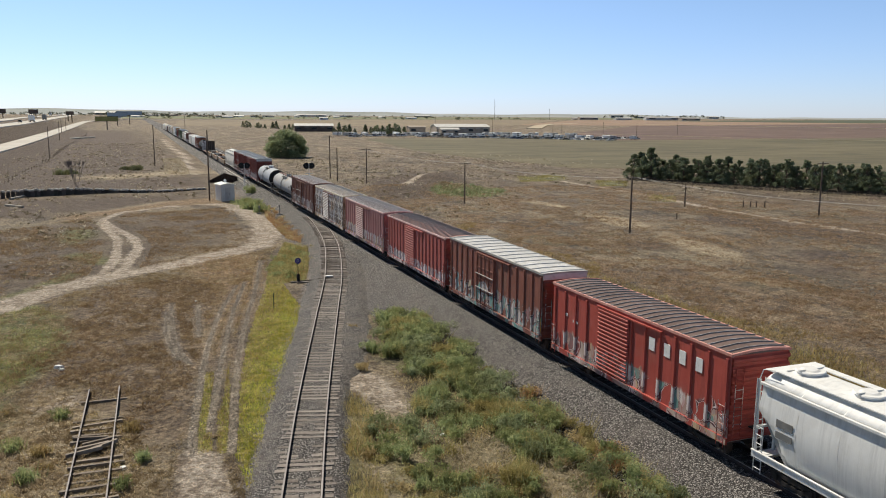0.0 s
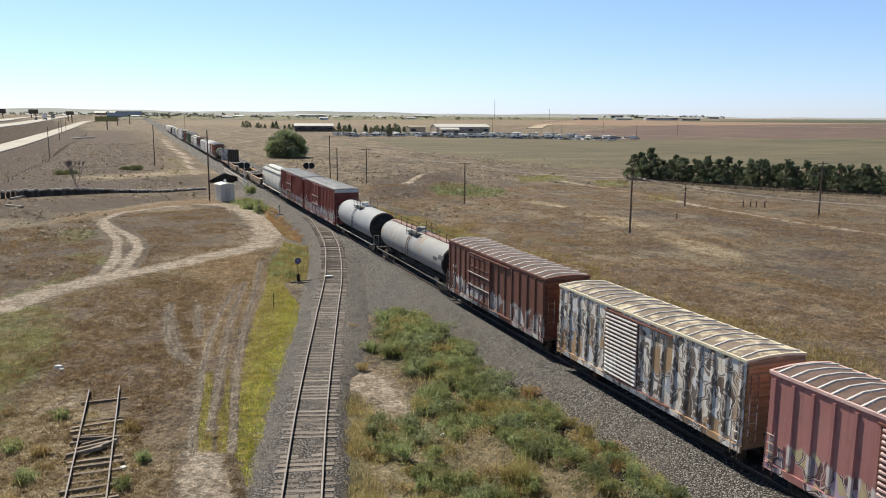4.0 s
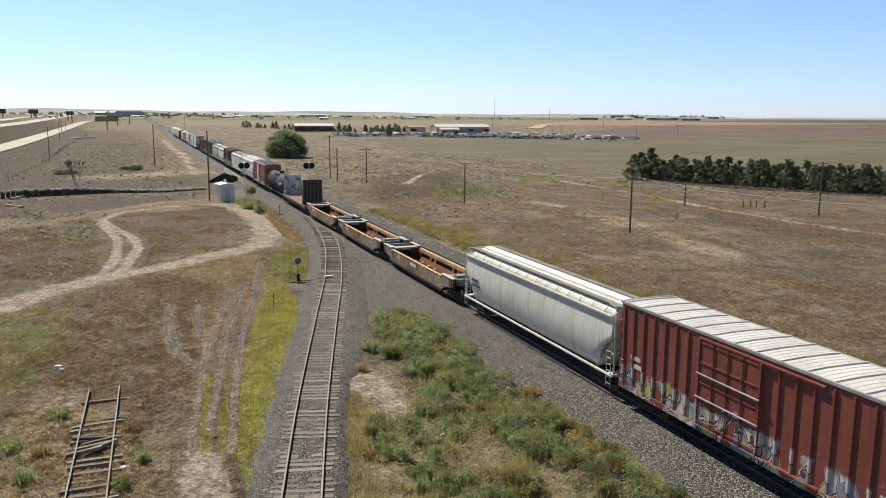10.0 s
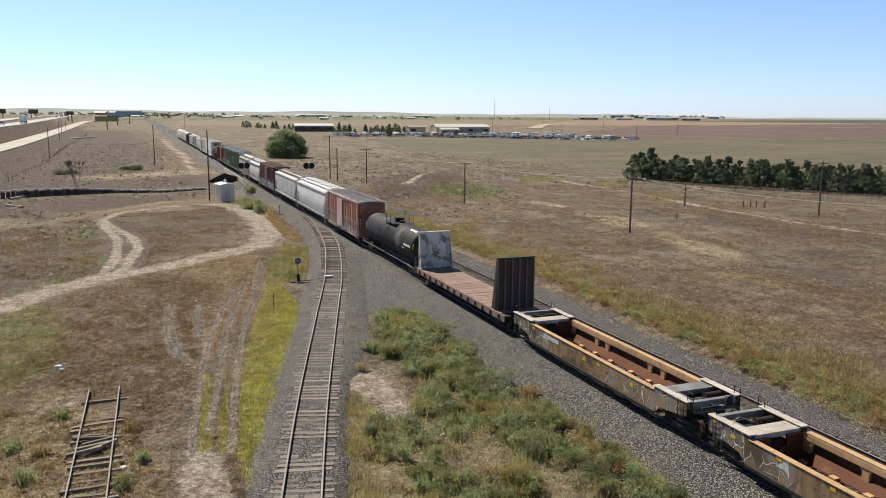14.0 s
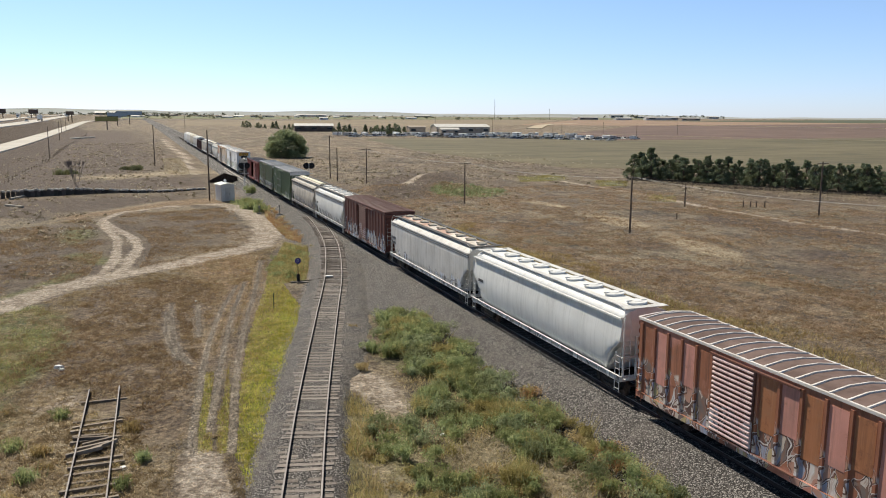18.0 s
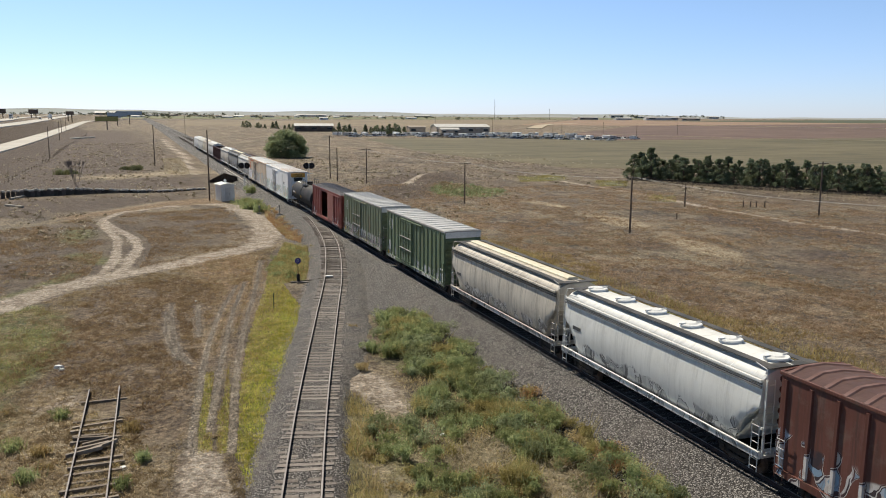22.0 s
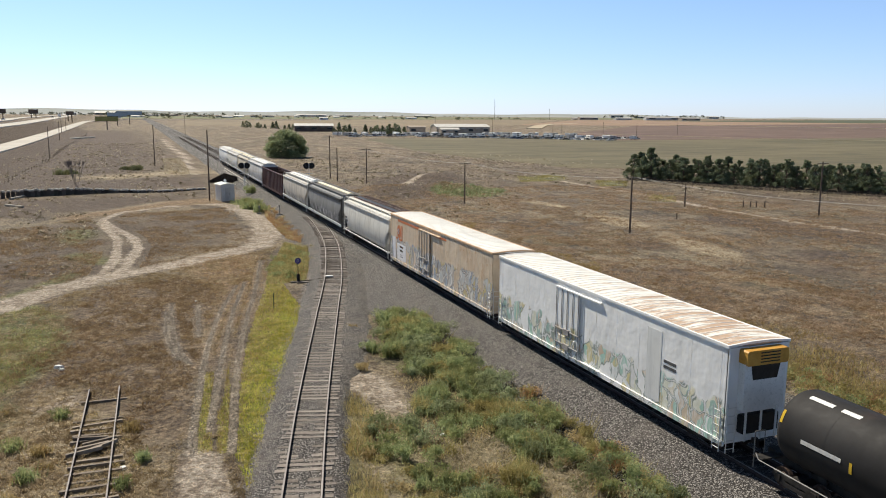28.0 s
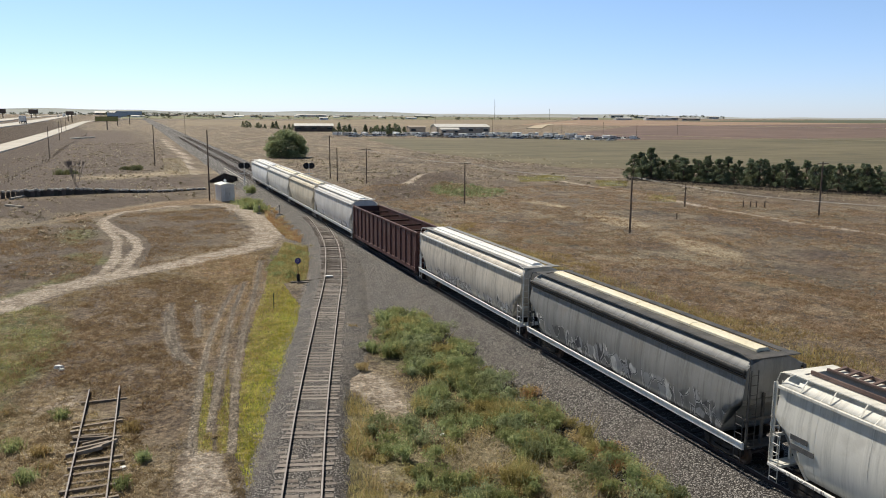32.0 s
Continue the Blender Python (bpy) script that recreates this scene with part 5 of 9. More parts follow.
def well_car(front, rear, label, outer, inner, bars=()):
    t, L = start("well_car", label, "well car", front, rear, "freight train")
    w, top, high = 1.5, 1.55, 1.74
    a, b = -L / 2 + 2.7, L / 2 - 2.7
    for sx in (-1, 1):
        # side girder: lower along the well, raised over the bogies
        prof = [(-L / 2 + 0.3, 1.1), (-L / 2 + 0.3, high), (a - 0.1, high), (a + 0.12, top), (b - 0.12, top), (b + 0.1, high), (L / 2 - 0.3, high), (L / 2 - 0.3, 1.1), (b + 0.5, 0.85), (b, 0.42), (a, 0.42), (a - 0.5, 0.85)]
        s = Shape().loft([[(x, y, z) for y, z in prof] for x in (sx * w, sx * (w - 0.05))], False, True, True)
        side = part("side_girder", s, outer, t)
        part("top_flange", Shape().box(sx * (w - 0.11) - 0.14, sx * (w - 0.11) + 0.14, a, b, top, top + 0.05, 0.012), inner, side, "tan top flange")
        # inner face: beam, deep openings between web posts, then a sloping ledge
        part("inner_beam", Shape().box(sx * (w - 0.19) - 0.06, sx * (w - 0.19) + 0.06, a, b, top - 0.3, top - 0.02, 0.02), inner, side, "tan inner beam")
        # the shade inside the openings is put into the skin's dark colour
        part("inner_skin", Shape().box(sx * (w - 0.075) - 0.01, sx * (w - 0.075) + 0.01, a, b, 0.46, top - 0.28), WELL_SHADE, side, "rusty inner skin coloured dark as shade")
        posts = [a + (b - a) * k for k in (0.0, 0.245, 0.335, 0.665, 0.755, 1.0)]
        for y, half in zip(posts, (0.5, 0.16, 0.16, 0.16, 0.16, 0.5)):
            for q in (-1, 1):
                # the post flares into the beam above it
                v = [(sx * (w - d), y + q * k, z) for d in (0.09, 0.22) for k, z in ((0.0, 0.72), (half, 0.72), (half, top - 0.46), (half + 0.16, top - 0.28), (0.0, top - 0.28))]
                part("web_post", Shape().add(v, [(0, 1, 2, 3, 4), (9, 8, 7, 6, 5), (0, 5, 6, 1), (1, 6, 7, 2), (2, 7, 8, 3), (3, 8, 9, 4), (4, 9, 5, 0)]), inner, side, "tan flared web post")
        ledge = [(sx * (w - 0.08), 0.86), (sx * (w - 0.08), 0.44), (sx * (w - 0.55), 0.44), (sx * (w - 0.55), 0.48), (sx * (w - 0.2), 0.78)]
        part("lower_ledge", Shape().run(ledge[::-1] if sx < 0 else ledge, a, b), WELL_RUST, side, "rusty sloped ledge")
        part("lower_chord", Shape().box(sx * w - 0.05, sx * w + 0.05, a - 0.1, b + 0.1, 0.38, 0.54, 0.015), DARK, side)
        for q in (-1, 1):
            y0, y1 = sorted((q * (L / 2 - 0.25), q * (L / 2 - 2.75)))
            part("end_flange", Shape().box(sx * (w - 0.15) - 0.19, sx * (w - 0.15) + 0.19, y0, y1, high, high + 0.05, 0.012), WELL_PLATE, side, "worn pale plate on the girder's raised end")
            # the end web takes the same shade-dark colour
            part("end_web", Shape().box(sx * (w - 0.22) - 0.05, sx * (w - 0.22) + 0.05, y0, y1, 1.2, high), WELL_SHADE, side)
            ladder(t, sx * (w + 0.06), q * (L / 2 - 0.62), 0.45, high - 0.05, 5, DARK)
    # cross members of the well floor, with gaps down to the track
    for k, y in enumerate((a + 0.55, a + 2.1, a + (b - a) * 0.29, a + (b - a) * 0.42, a + (b - a) * 0.58, a + (b - a) * 0.71, b - 2.1, b - 0.55)):
        half = 0.5 if k in (0, 7) else 0.34
        part("cross_bearer", Shape().box(-w + 0.1, w - 0.1, y - half, y + half, 0.38, 0.46, 0.015).box(-w + 0.65, w - 0.65, y - half - 0.05, y - half, 0.36, 0.52).box(-w + 0.65, w - 0.65, y + half, y + half + 0.05, 0.36, 0.52), WELL_RUST, t, "rusty cross bearer of the well floor")
        for sx in (-1, 1):
            part("container_guide", Shape().box(sx * (w - 0.62) - 0.12, sx * (w - 0.62) + 0.12, y - 0.16, y + 0.16, 0.462, 0.56, 0.02), inner, t)
    for q in (-1, 1):
        # end bulkhead: two plates beside an open middle, under a broad beam
        yb = q * (L / 2 - 2.72)
        part("end_bulkhead", Shape().box(-w + 0.06, -0.42, yb - 0.05, yb + 0.05, 0.44, high - 0.2).box(0.42, w - 0.06, yb - 0.05, yb + 0.05, 0.44, high - 0.2).box(-0.42, 0.42, yb - 0.05, yb + 0.05, 0.44, 0.8), WELL_RUST, t, "rusty end bulkhead with an open middle")
        part("bolster_beam", Shape().box(-w + 0.1, w - 0.1, yb + q * 0.5 - 0.42, yb + q * 0.5 + 0.42, high - 0.28, high - 0.06, 0.03), WELL_PLATE if q > 0 else STEEL_DARK, t, "worn broad beam over the well's end")
        s = Shape().box(-0.5, 0.5, min(q * (L / 2 - 2.6), q * (L / 2 - 0.1)), max(q * (L / 2 - 2.6), q * (L / 2 - 0.1)), 0.95, 1.32, 0.03)
        for x in (-1.2, 1.2):
            s.box(x - 0.1, x + 0.1, min(q * (L / 2 - 2.5), q * (L / 2 - 0.3)), max(q * (L / 2 - 2.5), q * (L / 2 - 0.3)), 1.2, 1.4)
        part("end_platform", s, DARK, t)
        part("end_beam", Shape().box(-w + 0.1, w - 0.1, q * (L / 2 - 0.42) - 0.12, q * (L / 2 - 0.42) + 0.12, high - 0.3, high - 0.02, 0.02), STEEL_DARK, t, "worn cross beam over the bogie")
        part("crossover_plate", Shape().box(-w + 0.3, w - 0.3, q * (L / 2 - 0.14) - 0.14, q * (L / 2 - 0.14) + 0.14, 1.3, 1.34), STEEL_DARK, t, "grey grating crossover platform")
        part("brake_cylinder", Shape().rod((-0.85, q * (L / 2 - 1.75), 1.5), (-0.85, q * (L / 2 - 0.95), 1.5), 0.17, 12), STEEL_DARK, t)
        part("air_reservoir", Shape().rod((0.2, q * (L / 2 - 1.2), 1.5), (1.1, q * (L / 2 - 1.2), 1.5), 0.2, 12), DARK, t)
        part("brake_pipe", Shape().path([(-0.85, q * (L / 2 - 1.0), 1.6), (-0.3, q * (L / 2 - 0.8), 1.66), (0.2, q * (L / 2 - 1.1), 1.5), (0.5, q * (L / 2 - 0.4), 1.2)], 0.035), FLANGE, t)
        if q < 0:
            ring = [(math.cos(k * math.pi / 9) * 0.27, math.sin(k * math.pi / 9) * 0.27) for k in range(19)]
            part("hand_brake", Shape().path([(0.75 + c, -L / 2 + 0.12, 1.62 + d) for c, d in ring], 0.022), STEEL_DARK, t, "round hand brake wheel")
            part("brake_housing", Shape().box(0.58, 0.92, -L / 2 + 0.14, -L / 2 + 0.26, 1.4, 1.82, 0.02), DARK, t)
        for x in (-1.3, 1.3):
            part("end_rail", Shape().path([(x, q * (L / 2 - 0.12), 0.55), (x, q * (L / 2 - 0.12), high + 0.42), (x, q * (L / 2 - 0.5), high + 0.42), (x, q * (L / 2 - 0.5), high)], 0.022), DARK, t)
    for y, z, ww, h, m in bars:
        part("marking", Shape().box(-w - 0.012, -w - 0.004, y * L - ww / 2, y * L + ww / 2, z - h / 2, z + h / 2), m, t, "painted marking bar")
    running_gear(t, L, 1.25, 0.35, False)
    return t


def bulkhead_flat(front, rear, label, deck, bulk_front, bulk_rear):
    t, L = start("bulkhead_flatcar", label, "flatcar", front, rear, "freight train")
    w = 1.48
    r = random.Random(3)
    s = Shape().box(-w, w, -L / 2, L / 2, 0.95, 1.1)
    part("deck_frame", s, DARK, t)
    plank = [Shape().box(-w + 0.02, w - 0.02, -0.11, 0.11, 0, 0.055).mesh("deck_plank", deck)]
    y = -L / 2 + 0.95
    while y < L / 2 - 0.9:
        part("deck_plank", plank[0], None, t, "", pose(0, y, 1.10 + r.uniform(-0.01, 0.012)))
        y += 0.235
    for sx in (-1, 1):
        part("side_sill", Shape().box(sx * w - 0.05, sx * w + 0.05, -L / 2, L / 2, 0.72, 1.16), deck, t)
        me = Shape().box(-0.06, 0.06, -0.07, 0.07, 0.8, 1.08).mesh("stake_pocket", DARK)
        for k in range(13):
            part("stake_pocket", me, None, t, "", pose(sx * (w + 0.09), -L / 2 + 0.8 + (L - 1.6) * k / 12, 0))
    top = 4.25
    for q, mt, lab in ((-1, bulk_front, "dark weathered steel bulkhead"), (1, bulk_rear, "peeling white painted bulkhead")):
        y0 = q * (L / 2 - (0.25 if q > 0 else 1.5))
        top = 4.25 if q > 0 else 4.72
        s = Shape()
        s.loft([[(x, y0 - q * 0.1 + d, z) for x, z in ((-w, 1.12), (w, 1.12), (w - 0.08, top), (-w + 0.08, top))] for d in (-0.04, 0.04)], False)
        bk = part("bulkhead", s, mt, t, lab)
        me = Shape().box(-0.05, 0.05, 0, 0.16, 1.12, top - 0.05).mesh("bulkhead_post", mt if q > 0 else BULK_POST)
        for k in range(6):
            part("bulkhead_post", me, None, bk, "", pose(-w + 0.12 + (2 * w - 0.24) * k / 5, y0 - q * 0.06 + (0 if q > 0 else -0.12), 0))
        part("bulkhead_cap", Shape().box(-w + 0.06, w - 0.06, y0 - 0.12, y0 + 0.12, top, top + 0.07), mt, bk)
        for sx in (-1, 1):
            v = [(sx * (w - 0.04), y0, 1.12), (sx * (w - 0.04), y0 - q * 0.75, 1.12), (sx * (w - 0.07), y0 - q * 0.15, top - 0.1), (sx * (w - 0.07), y0, top - 0.1)]
            v += [(x - sx * 0.05, y, z) for x, y, z in v]
            part("gusset", Shape().add(v, [(0, 1, 2, 3), (7, 6, 5, 4), (0, 4, 5, 1), (1, 5, 6, 2), (2, 6, 7, 3), (3, 7, 4, 0)]), mt, bk)
    running_gear(t, L, 1.9)
    return t


def gondola(front, rear, label, side, inner):
    t, L = start("gondola", label, "gondola car", front, rear, "freight train")
    w, z0, z1 = 1.46, 0.95, 4.15
    for sx in (-1, 1):
        wall = part("side_wall", Shape().box(min(sx * w, sx * (w - 0.06)), max(sx * w, sx * (w - 0.06)), -L / 2, L / 2, z0, z1), side, t)
        part("top_chord", Shape().box(sx * w - 0.09, sx * w + 0.09, -L / 2, L / 2, z1 - 0.06, z1 + 0.1, 0.02), side, wall)
        part("side_sill", Shape().box(sx * w - 0.08, sx * w + 0.08, -L / 2, L / 2, z0 - 0.2, z0 + 0.12), side, wall)
        post = hat_post(z0, z1 - 0.06, 0.24, 0.1, side)
        for k in range(15):
            part("side_post", post, None, wall, "", pose(sx * w, -L / 2 + 0.2 + (L - 0.4) * k / 14, 0, 0, 0, 0 if sx < 0 else 180))
    for a in (-1, 1):
        corrugated_end(t, a * L / 2, a, 2 * w, z0, z1, side, 6)
        ladder(t, -w - 0.13, a * (L / 2 - 0.4), 0.5, 2.6, 6, side)
    part("floor", Shape().box(-w + 0.07, w - 0.07, -L / 2 + 0.06, L / 2 - 0.06, z0, z0 + 0.12), inner, t)
    for k in range(5):
        y = -L / 2 + L * (k + 1) / 6
        part("cross_brace", Shape().box(-w + 0.07, w - 0.07, y - 0.06, y + 0.06, z1 - 0.35, z1 - 0.2), inner, t)
    running_gear(t, L)
    return t


def reefer(front, rear, label, side, roof, edge, cooler, bars=(), H=5.05, door=(0.03, 0.14), logo=None):
    t, L = start("refrigerator_car", label, "refrigerator car", front, rear, "freight train")
    W = 3.1
    w, z0, z1 = W / 2, 0.85, H - 0.08
    for sx in (-1, 1):
        wall = part("side_wall", Shape().box(min(sx * w, sx * (w - 0.1)), max(sx * w, sx * (w - 0.1)), -L / 2, L / 2, z0, z1), side, t)
        me = Shape().box(-0.005, 0.005, -0.02, 0.02, z0 + 0.1, z1 - 0.1).mesh("panel_seam", side)
        for k in range(12):
            part("panel_seam", me, None, wall, "", pose(sx * w, -L / 2 + 0.4 + (L - 0.8) * k / 11, 0))
        part("side_sill", Shape().box(sx * (w + 0.01) - 0.05, sx * (w + 0.01) + 0.05, -L / 2, L / 2, z0 - 0.12, z0 + 0.12), side, t)
    sliding_door(t, door[0] * L, door[1] * L, z0 + 0.2, z1 - 0.35, -w, side, "reefer")
    part("lower_vent", Shape().box(-w - 0.14, -w - 0.02, door[0] * L + 0.3, door[1] * L - 0.3, z0 + 0.5, z0 + 1.1), side, t)
    peaked_roof(t, L, W, H, roof, 43, 0.1, edge_mat=edge, half=0.04, tall=0.014)
    for a in (-1, 1):
        part("end_wall", Shape().box(-w, w, a * L / 2 - 0.06, a * L / 2 + 0.06, z0, z1), side, t)
        ladder(t, -w + 0.25, a * (L / 2 + 0.12), 0.45, 2.6, 6, WHITE, 0.42, 90)
        ladder(t, -w - 0.1, a * (L / 2 - 0.35), 0.45, 2.4, 6, WHITE)
    y = -L / 2 - 0.06
    c = part("cooling_unit", Shape().box(-w + 0.5, w - 0.5, y - 0.38, y, 2.3, H - 0.15, 0.05), WHITE, t, "white cooling unit on the end wall")
    part("unit_hood", Shape().box(-w + 0.48, w - 0.48, y - 0.5, y, H - 0.75, H - 0.12, 0.06), cooler, c, "orange-yellow hood with black louvres" if cooler is HOOD else "pale grey hood with black louvres")
    me = Shape().box(-0.5, 0.5, -0.01, 0.0, -0.025, 0.025).mesh("louvre", BLACK)
    for k in range(4):
        part("louvre", me, None, c, "", pose(0.1, y - 0.504, H - 0.62 + 0.13 * k))
    part("unit_grille", Shape().add([(-0.75, y - 0.40, H - 0.78), (0.75, y - 0.40, H - 0.78), (0.62, y - 0.40, H - 1.4), (-0.62, y - 0.40, H - 1.4), (-0.75, y - 0.3, H - 0.78), (0.75, y - 0.3, H - 0.78), (0.62, y - 0.3, H - 1.4), (-0.62, y - 0.3, H - 1.4)],
         [(0, 1, 2, 3), (4, 7, 6, 5), (0, 4, 5, 1), (1, 5, 6, 2), (2, 6, 7, 3), (3, 7, 4, 0)]), BLACK, c, "black intake grille")
    part("fuel_tank", Shape().box(-w + 0.6, w - 0.6, y - 0.3, y, 1.3, 2.1, 0.05), BLACK, t)
    s = Shape()
    for x in (-w + 0.75, 0.0, w - 0.75):
        s.box(x - 0.05, x + 0.05, y - 0.34, y - 0.3, 1.0, 2.3)
    part("end_brace", s, WHITE, t)
    if logo:
        yc, zc = logo
        s = Shape().rod((-w + 0.01, yc, zc), (-w - 0.012, yc, zc), 0.6, 28)
        s.box(-w - 0.012, -w + 0.01, yc - 0.95, yc - 0.62, zc + 0.25, zc + 0.6).box(-w - 0.012, -w + 0.01, yc - 0.95, yc - 0.7, zc - 0.7, zc + 0.25)
        mark = part("emblem", s, ORANGE, t, "round orange emblem")
        s = Shape()
        for k in range(6):
            c, h = math.cos(k * math.pi / 3), math.sin(k * math.pi / 3)
            s.rod((-w - 0.016, yc + 0.12 + 0.05 * c, zc + 0.05 * h), (-w - 0.016, yc + 0.12 + 0.26 * c, zc + 0.26 * h), 0.02, 6, 0.055)
        part("emblem_star", s, WHITE_SIGN, mark, "small white flower in the emblem")
    for yy, z, ww, h, m in bars:
        part("marking", Shape().box(-w - 0.016, -w - 0.004, yy * L - ww / 2, yy * L + ww / 2, z - h / 2, z + h / 2), m, t, "painted marking bar")
    running_gear(t, L, 2.2)
    return t

# ---- paints and the cars in their order ----
FLANGE = paint("worn_flange", (0.36, 0.30, 0.24), rust=(0.12, 0.08, 0.06), wear=0.5, grime=0.5)
# rusty skin whose base colour is darkened to stand for shade in the well
WELL_SHADE = paint("shade_dark_well_skin", (0.07, 0.045, 0.03), rust=(0.06, 0.035, 0.025), wear=0.5, grime=0.3, shine=0.05)
WELL_RUST = paint("rust_red_well_floor", (0.115, 0.048, 0.026), rust=(0.15, 0.075, 0.038), wear=0.4, grime=0.05, fade=1.1, stain=((0.24, 0.14, 0.07), 0.5, 0.6, 0.6), shine=0.05)
WELL_PLATE = paint("bare_worn_plate", (0.46, 0.42, 0.37), rust=(0.20, 0.14, 0.10), wear=0.5, grime=0.4)
STEEL_DARK = plain("grey_steel", (0.20, 0.20, 0.195), (0.28, 0.275, 0.265), 1.0, 0.6, 0.2)
EAVE = plain("grey_eave", (0.30, 0.29, 0.275), (0.40, 0.385, 0.365), 1, 0.6)
ROOF_BROWN = plain("brown_galvanised_roof", (0.115, 0.078, 0.068), (0.185, 0.13, 0.115), 0.7, 0.85, 0.0)
ROOF_RED = plain("worn_red_roof", (0.22, 0.10, 0.085), (0.32, 0.17, 0.15), 0.7, 0.7)
ROOF_GREY = plain("dull_grey_roof", (0.22, 0.205, 0.20), (0.31, 0.29, 0.28), 0.7, 0.6, 0.15)
ROOF_RIB = plain("roof_rib_white", (0.58, 0.54, 0.50), (0.72, 0.68, 0.64), 0.9, 0.6, 0.0)
# edge colour lightened to paint in the highlight along the eaves
PINK_EDGE = plain("pink_edge_highlight", (0.62, 0.40, 0.37), (0.72, 0.52, 0.48), 1.0, 0.6)
ROOF_PEEL = paint("peeling_cream_roof", (0.56, 0.49, 0.36), rust=(0.13, 0.09, 0.075), wear=0.8, grime=0.5, stain=((0.13, 0.095, 0.08), 0.9, 0.92, 0.41))
# red edge, lightened likewise for the eave highlight
RED_EDGE = plain("red_edge_highlight", (0.52, 0.22, 0.18), (0.62, 0.32, 0.27), 1.0, 0.6)
RED = (0.36, 0.065, 0.048)
OX = (0.20, 0.05, 0.038)
TAGS = [(0.56, 0.56, 0.55), (0.16, 0.42, 0.39), (0.60, 0.54, 0.42), (0.34, 0.20, 0.22), (0.24, 0.42, 0.42)]
GREY_TAGS = [(0.55, 0.55, 0.56), (0.30, 0.31, 0.34), (0.66, 0.65, 0.64)]
LILAC = [(0.5, 0.42, 0.55), (0.62, 0.6, 0.62), (0.25, 0.25, 0.3), (0.55, 0.5, 0.3)]
P_GATE = paint("red_boxcar_paint", RED, wear=0.12, tag=(0.4, 2.2, 0.75, [(0.48, 0.45, 0.38), (0.12, 0.34, 0.30), (0.52, 0.45, 0.28), (0.16, 0.15, 0.15), (0.40, 0.34, 0.29)]))
P_3 = paint("oxide_boxcar_paint", (0.215, 0.075, 0.052), wear=0.3, grime=0.5, tag=(0.5, 2.6, 1.2, TAGS))
P_4 = paint("bright_red_boxcar_paint", (0.35, 0.09, 0.075), wear=0.1, tag=(0.4, 1.8, 0.8, GREY_TAGS))
P_5 = paint("pink_red_boxcar_paint", (0.36, 0.165, 0.155), wear=0.12, fade=1.3, tag=(0.5, 2.2, 1.0, LILAC))
P_6 = paint("dirty_white_boxcar_paint", (0.42, 0.28, 0.17), wear=0.35, tag=(0.2, 4.9, 2.2, [(0.86, 0.86, 0.86), (0.76, 0.79, 0.84), (0.05, 0.05, 0.06), (0.88, 0.87, 0.84), (0.40, 0.46, 0.56), (0.84, 0.82, 0.76)], (0.10, 0.11, 0.13), 0.06))
# pale rib colours that paint in the catch-light on the door ribs' tops
DOOR_LIT_WHITE = plain("lit_white_door_rib", (0.62, 0.60, 0.57), (0.78, 0.76, 0.73), 2.0, 0.6)
DOOR_LIT_PINK = plain("lit_pink_door_rib", (0.56, 0.38, 0.36), (0.68, 0.52, 0.49), 2.0, 0.6)
P_7 = paint("brown_boxcar_paint", (0.15, 0.062, 0.045), wear=0.2, tag=(0.6, 2.3, 0.7, GREY_TAGS))
P_10 = paint("maroon_boxcar_paint", OX, wear=0.12, grime=0.35, tag=(0.4, 2.5, 1.1, GREY_TAGS))
P_11 = paint("maroon_boxcar_paint_tagged", OX, wear=0.12, grime=0.35, tag=(0.4, 2.1, 1.2, [(0.46, 0.52, 0.40), (0.56, 0.56, 0.53), (0.25, 0.34, 0.34), (0.48, 0.45, 0.16), (0.28, 0.33, 0.44)]))
P_18 = paint("rusty_boxcar_paint", (0.29, 0.115, 0.065), rust=(0.23, 0.10, 0.05), wear=0.5, grime=0.5, stain=((0.50, 0.24, 0.19), 0.35, 0.85, 0.5), tag=(0.4, 2.7, 2.2, [(0.58, 0.53, 0.46), (0.30, 0.38, 0.50), (0.46, 0.28, 0.22), (0.62, 0.58, 0.52), (0.16, 0.15, 0.14), (0.48, 0.42, 0.22)], (0.06, 0.05, 0.05), 0.12))
PANEL_PINK = paint("faded_pink_panel", (0.50, 0.235, 0.19), rust=(0.24, 0.11, 0.06), wear=0.3, grime=0.35)
PANEL_ORANGE = paint("rust_orange_panel", (0.34, 0.14, 0.065), rust=(0.17, 0.075, 0.045), wear=0.5, grime=0.4)
P_21 = paint("dark_brown_boxcar_paint", (0.115, 0.042, 0.031), wear=0.35, grime=0.5, tag=(0.4, 2.5, 1.5, [(0.45, 0.52, 0.6), (0.6, 0.58, 0.55), (0.25, 0.38, 0.5)]))
P_21R = paint("dark_brown_roof", (0.085, 0.045, 0.038), rust=(0.05, 0.03, 0.027), wear=0.3, grime=0.3)
ROOF_RIB_BROWN = plain("worn_brown_roof_rib", (0.15, 0.085, 0.075), (0.24, 0.15, 0.135), 0.8, 0.8)
P_24 = paint("green_boxcar_paint", (0.12, 0.16, 0.09), rust=(0.17, 0.13, 0.08), wear=0.2, grime=0.45, tag=(0.6, 1.8, 0.6, GREY_TAGS))
P_25 = paint("faded_green_boxcar_paint", (0.17, 0.195, 0.12), rust=(0.2, 0.13, 0.08), wear=0.35, grime=0.5, stain=((0.20, 0.125, 0.08), 0.6, 0.6, 0.53), tag=(0.4, 2.1, 1.2, [(0.46, 0.34, 0.38), (0.50, 0.47, 0.44), (0.22, 0.22, 0.20), (0.40, 0.30, 0.33)]))
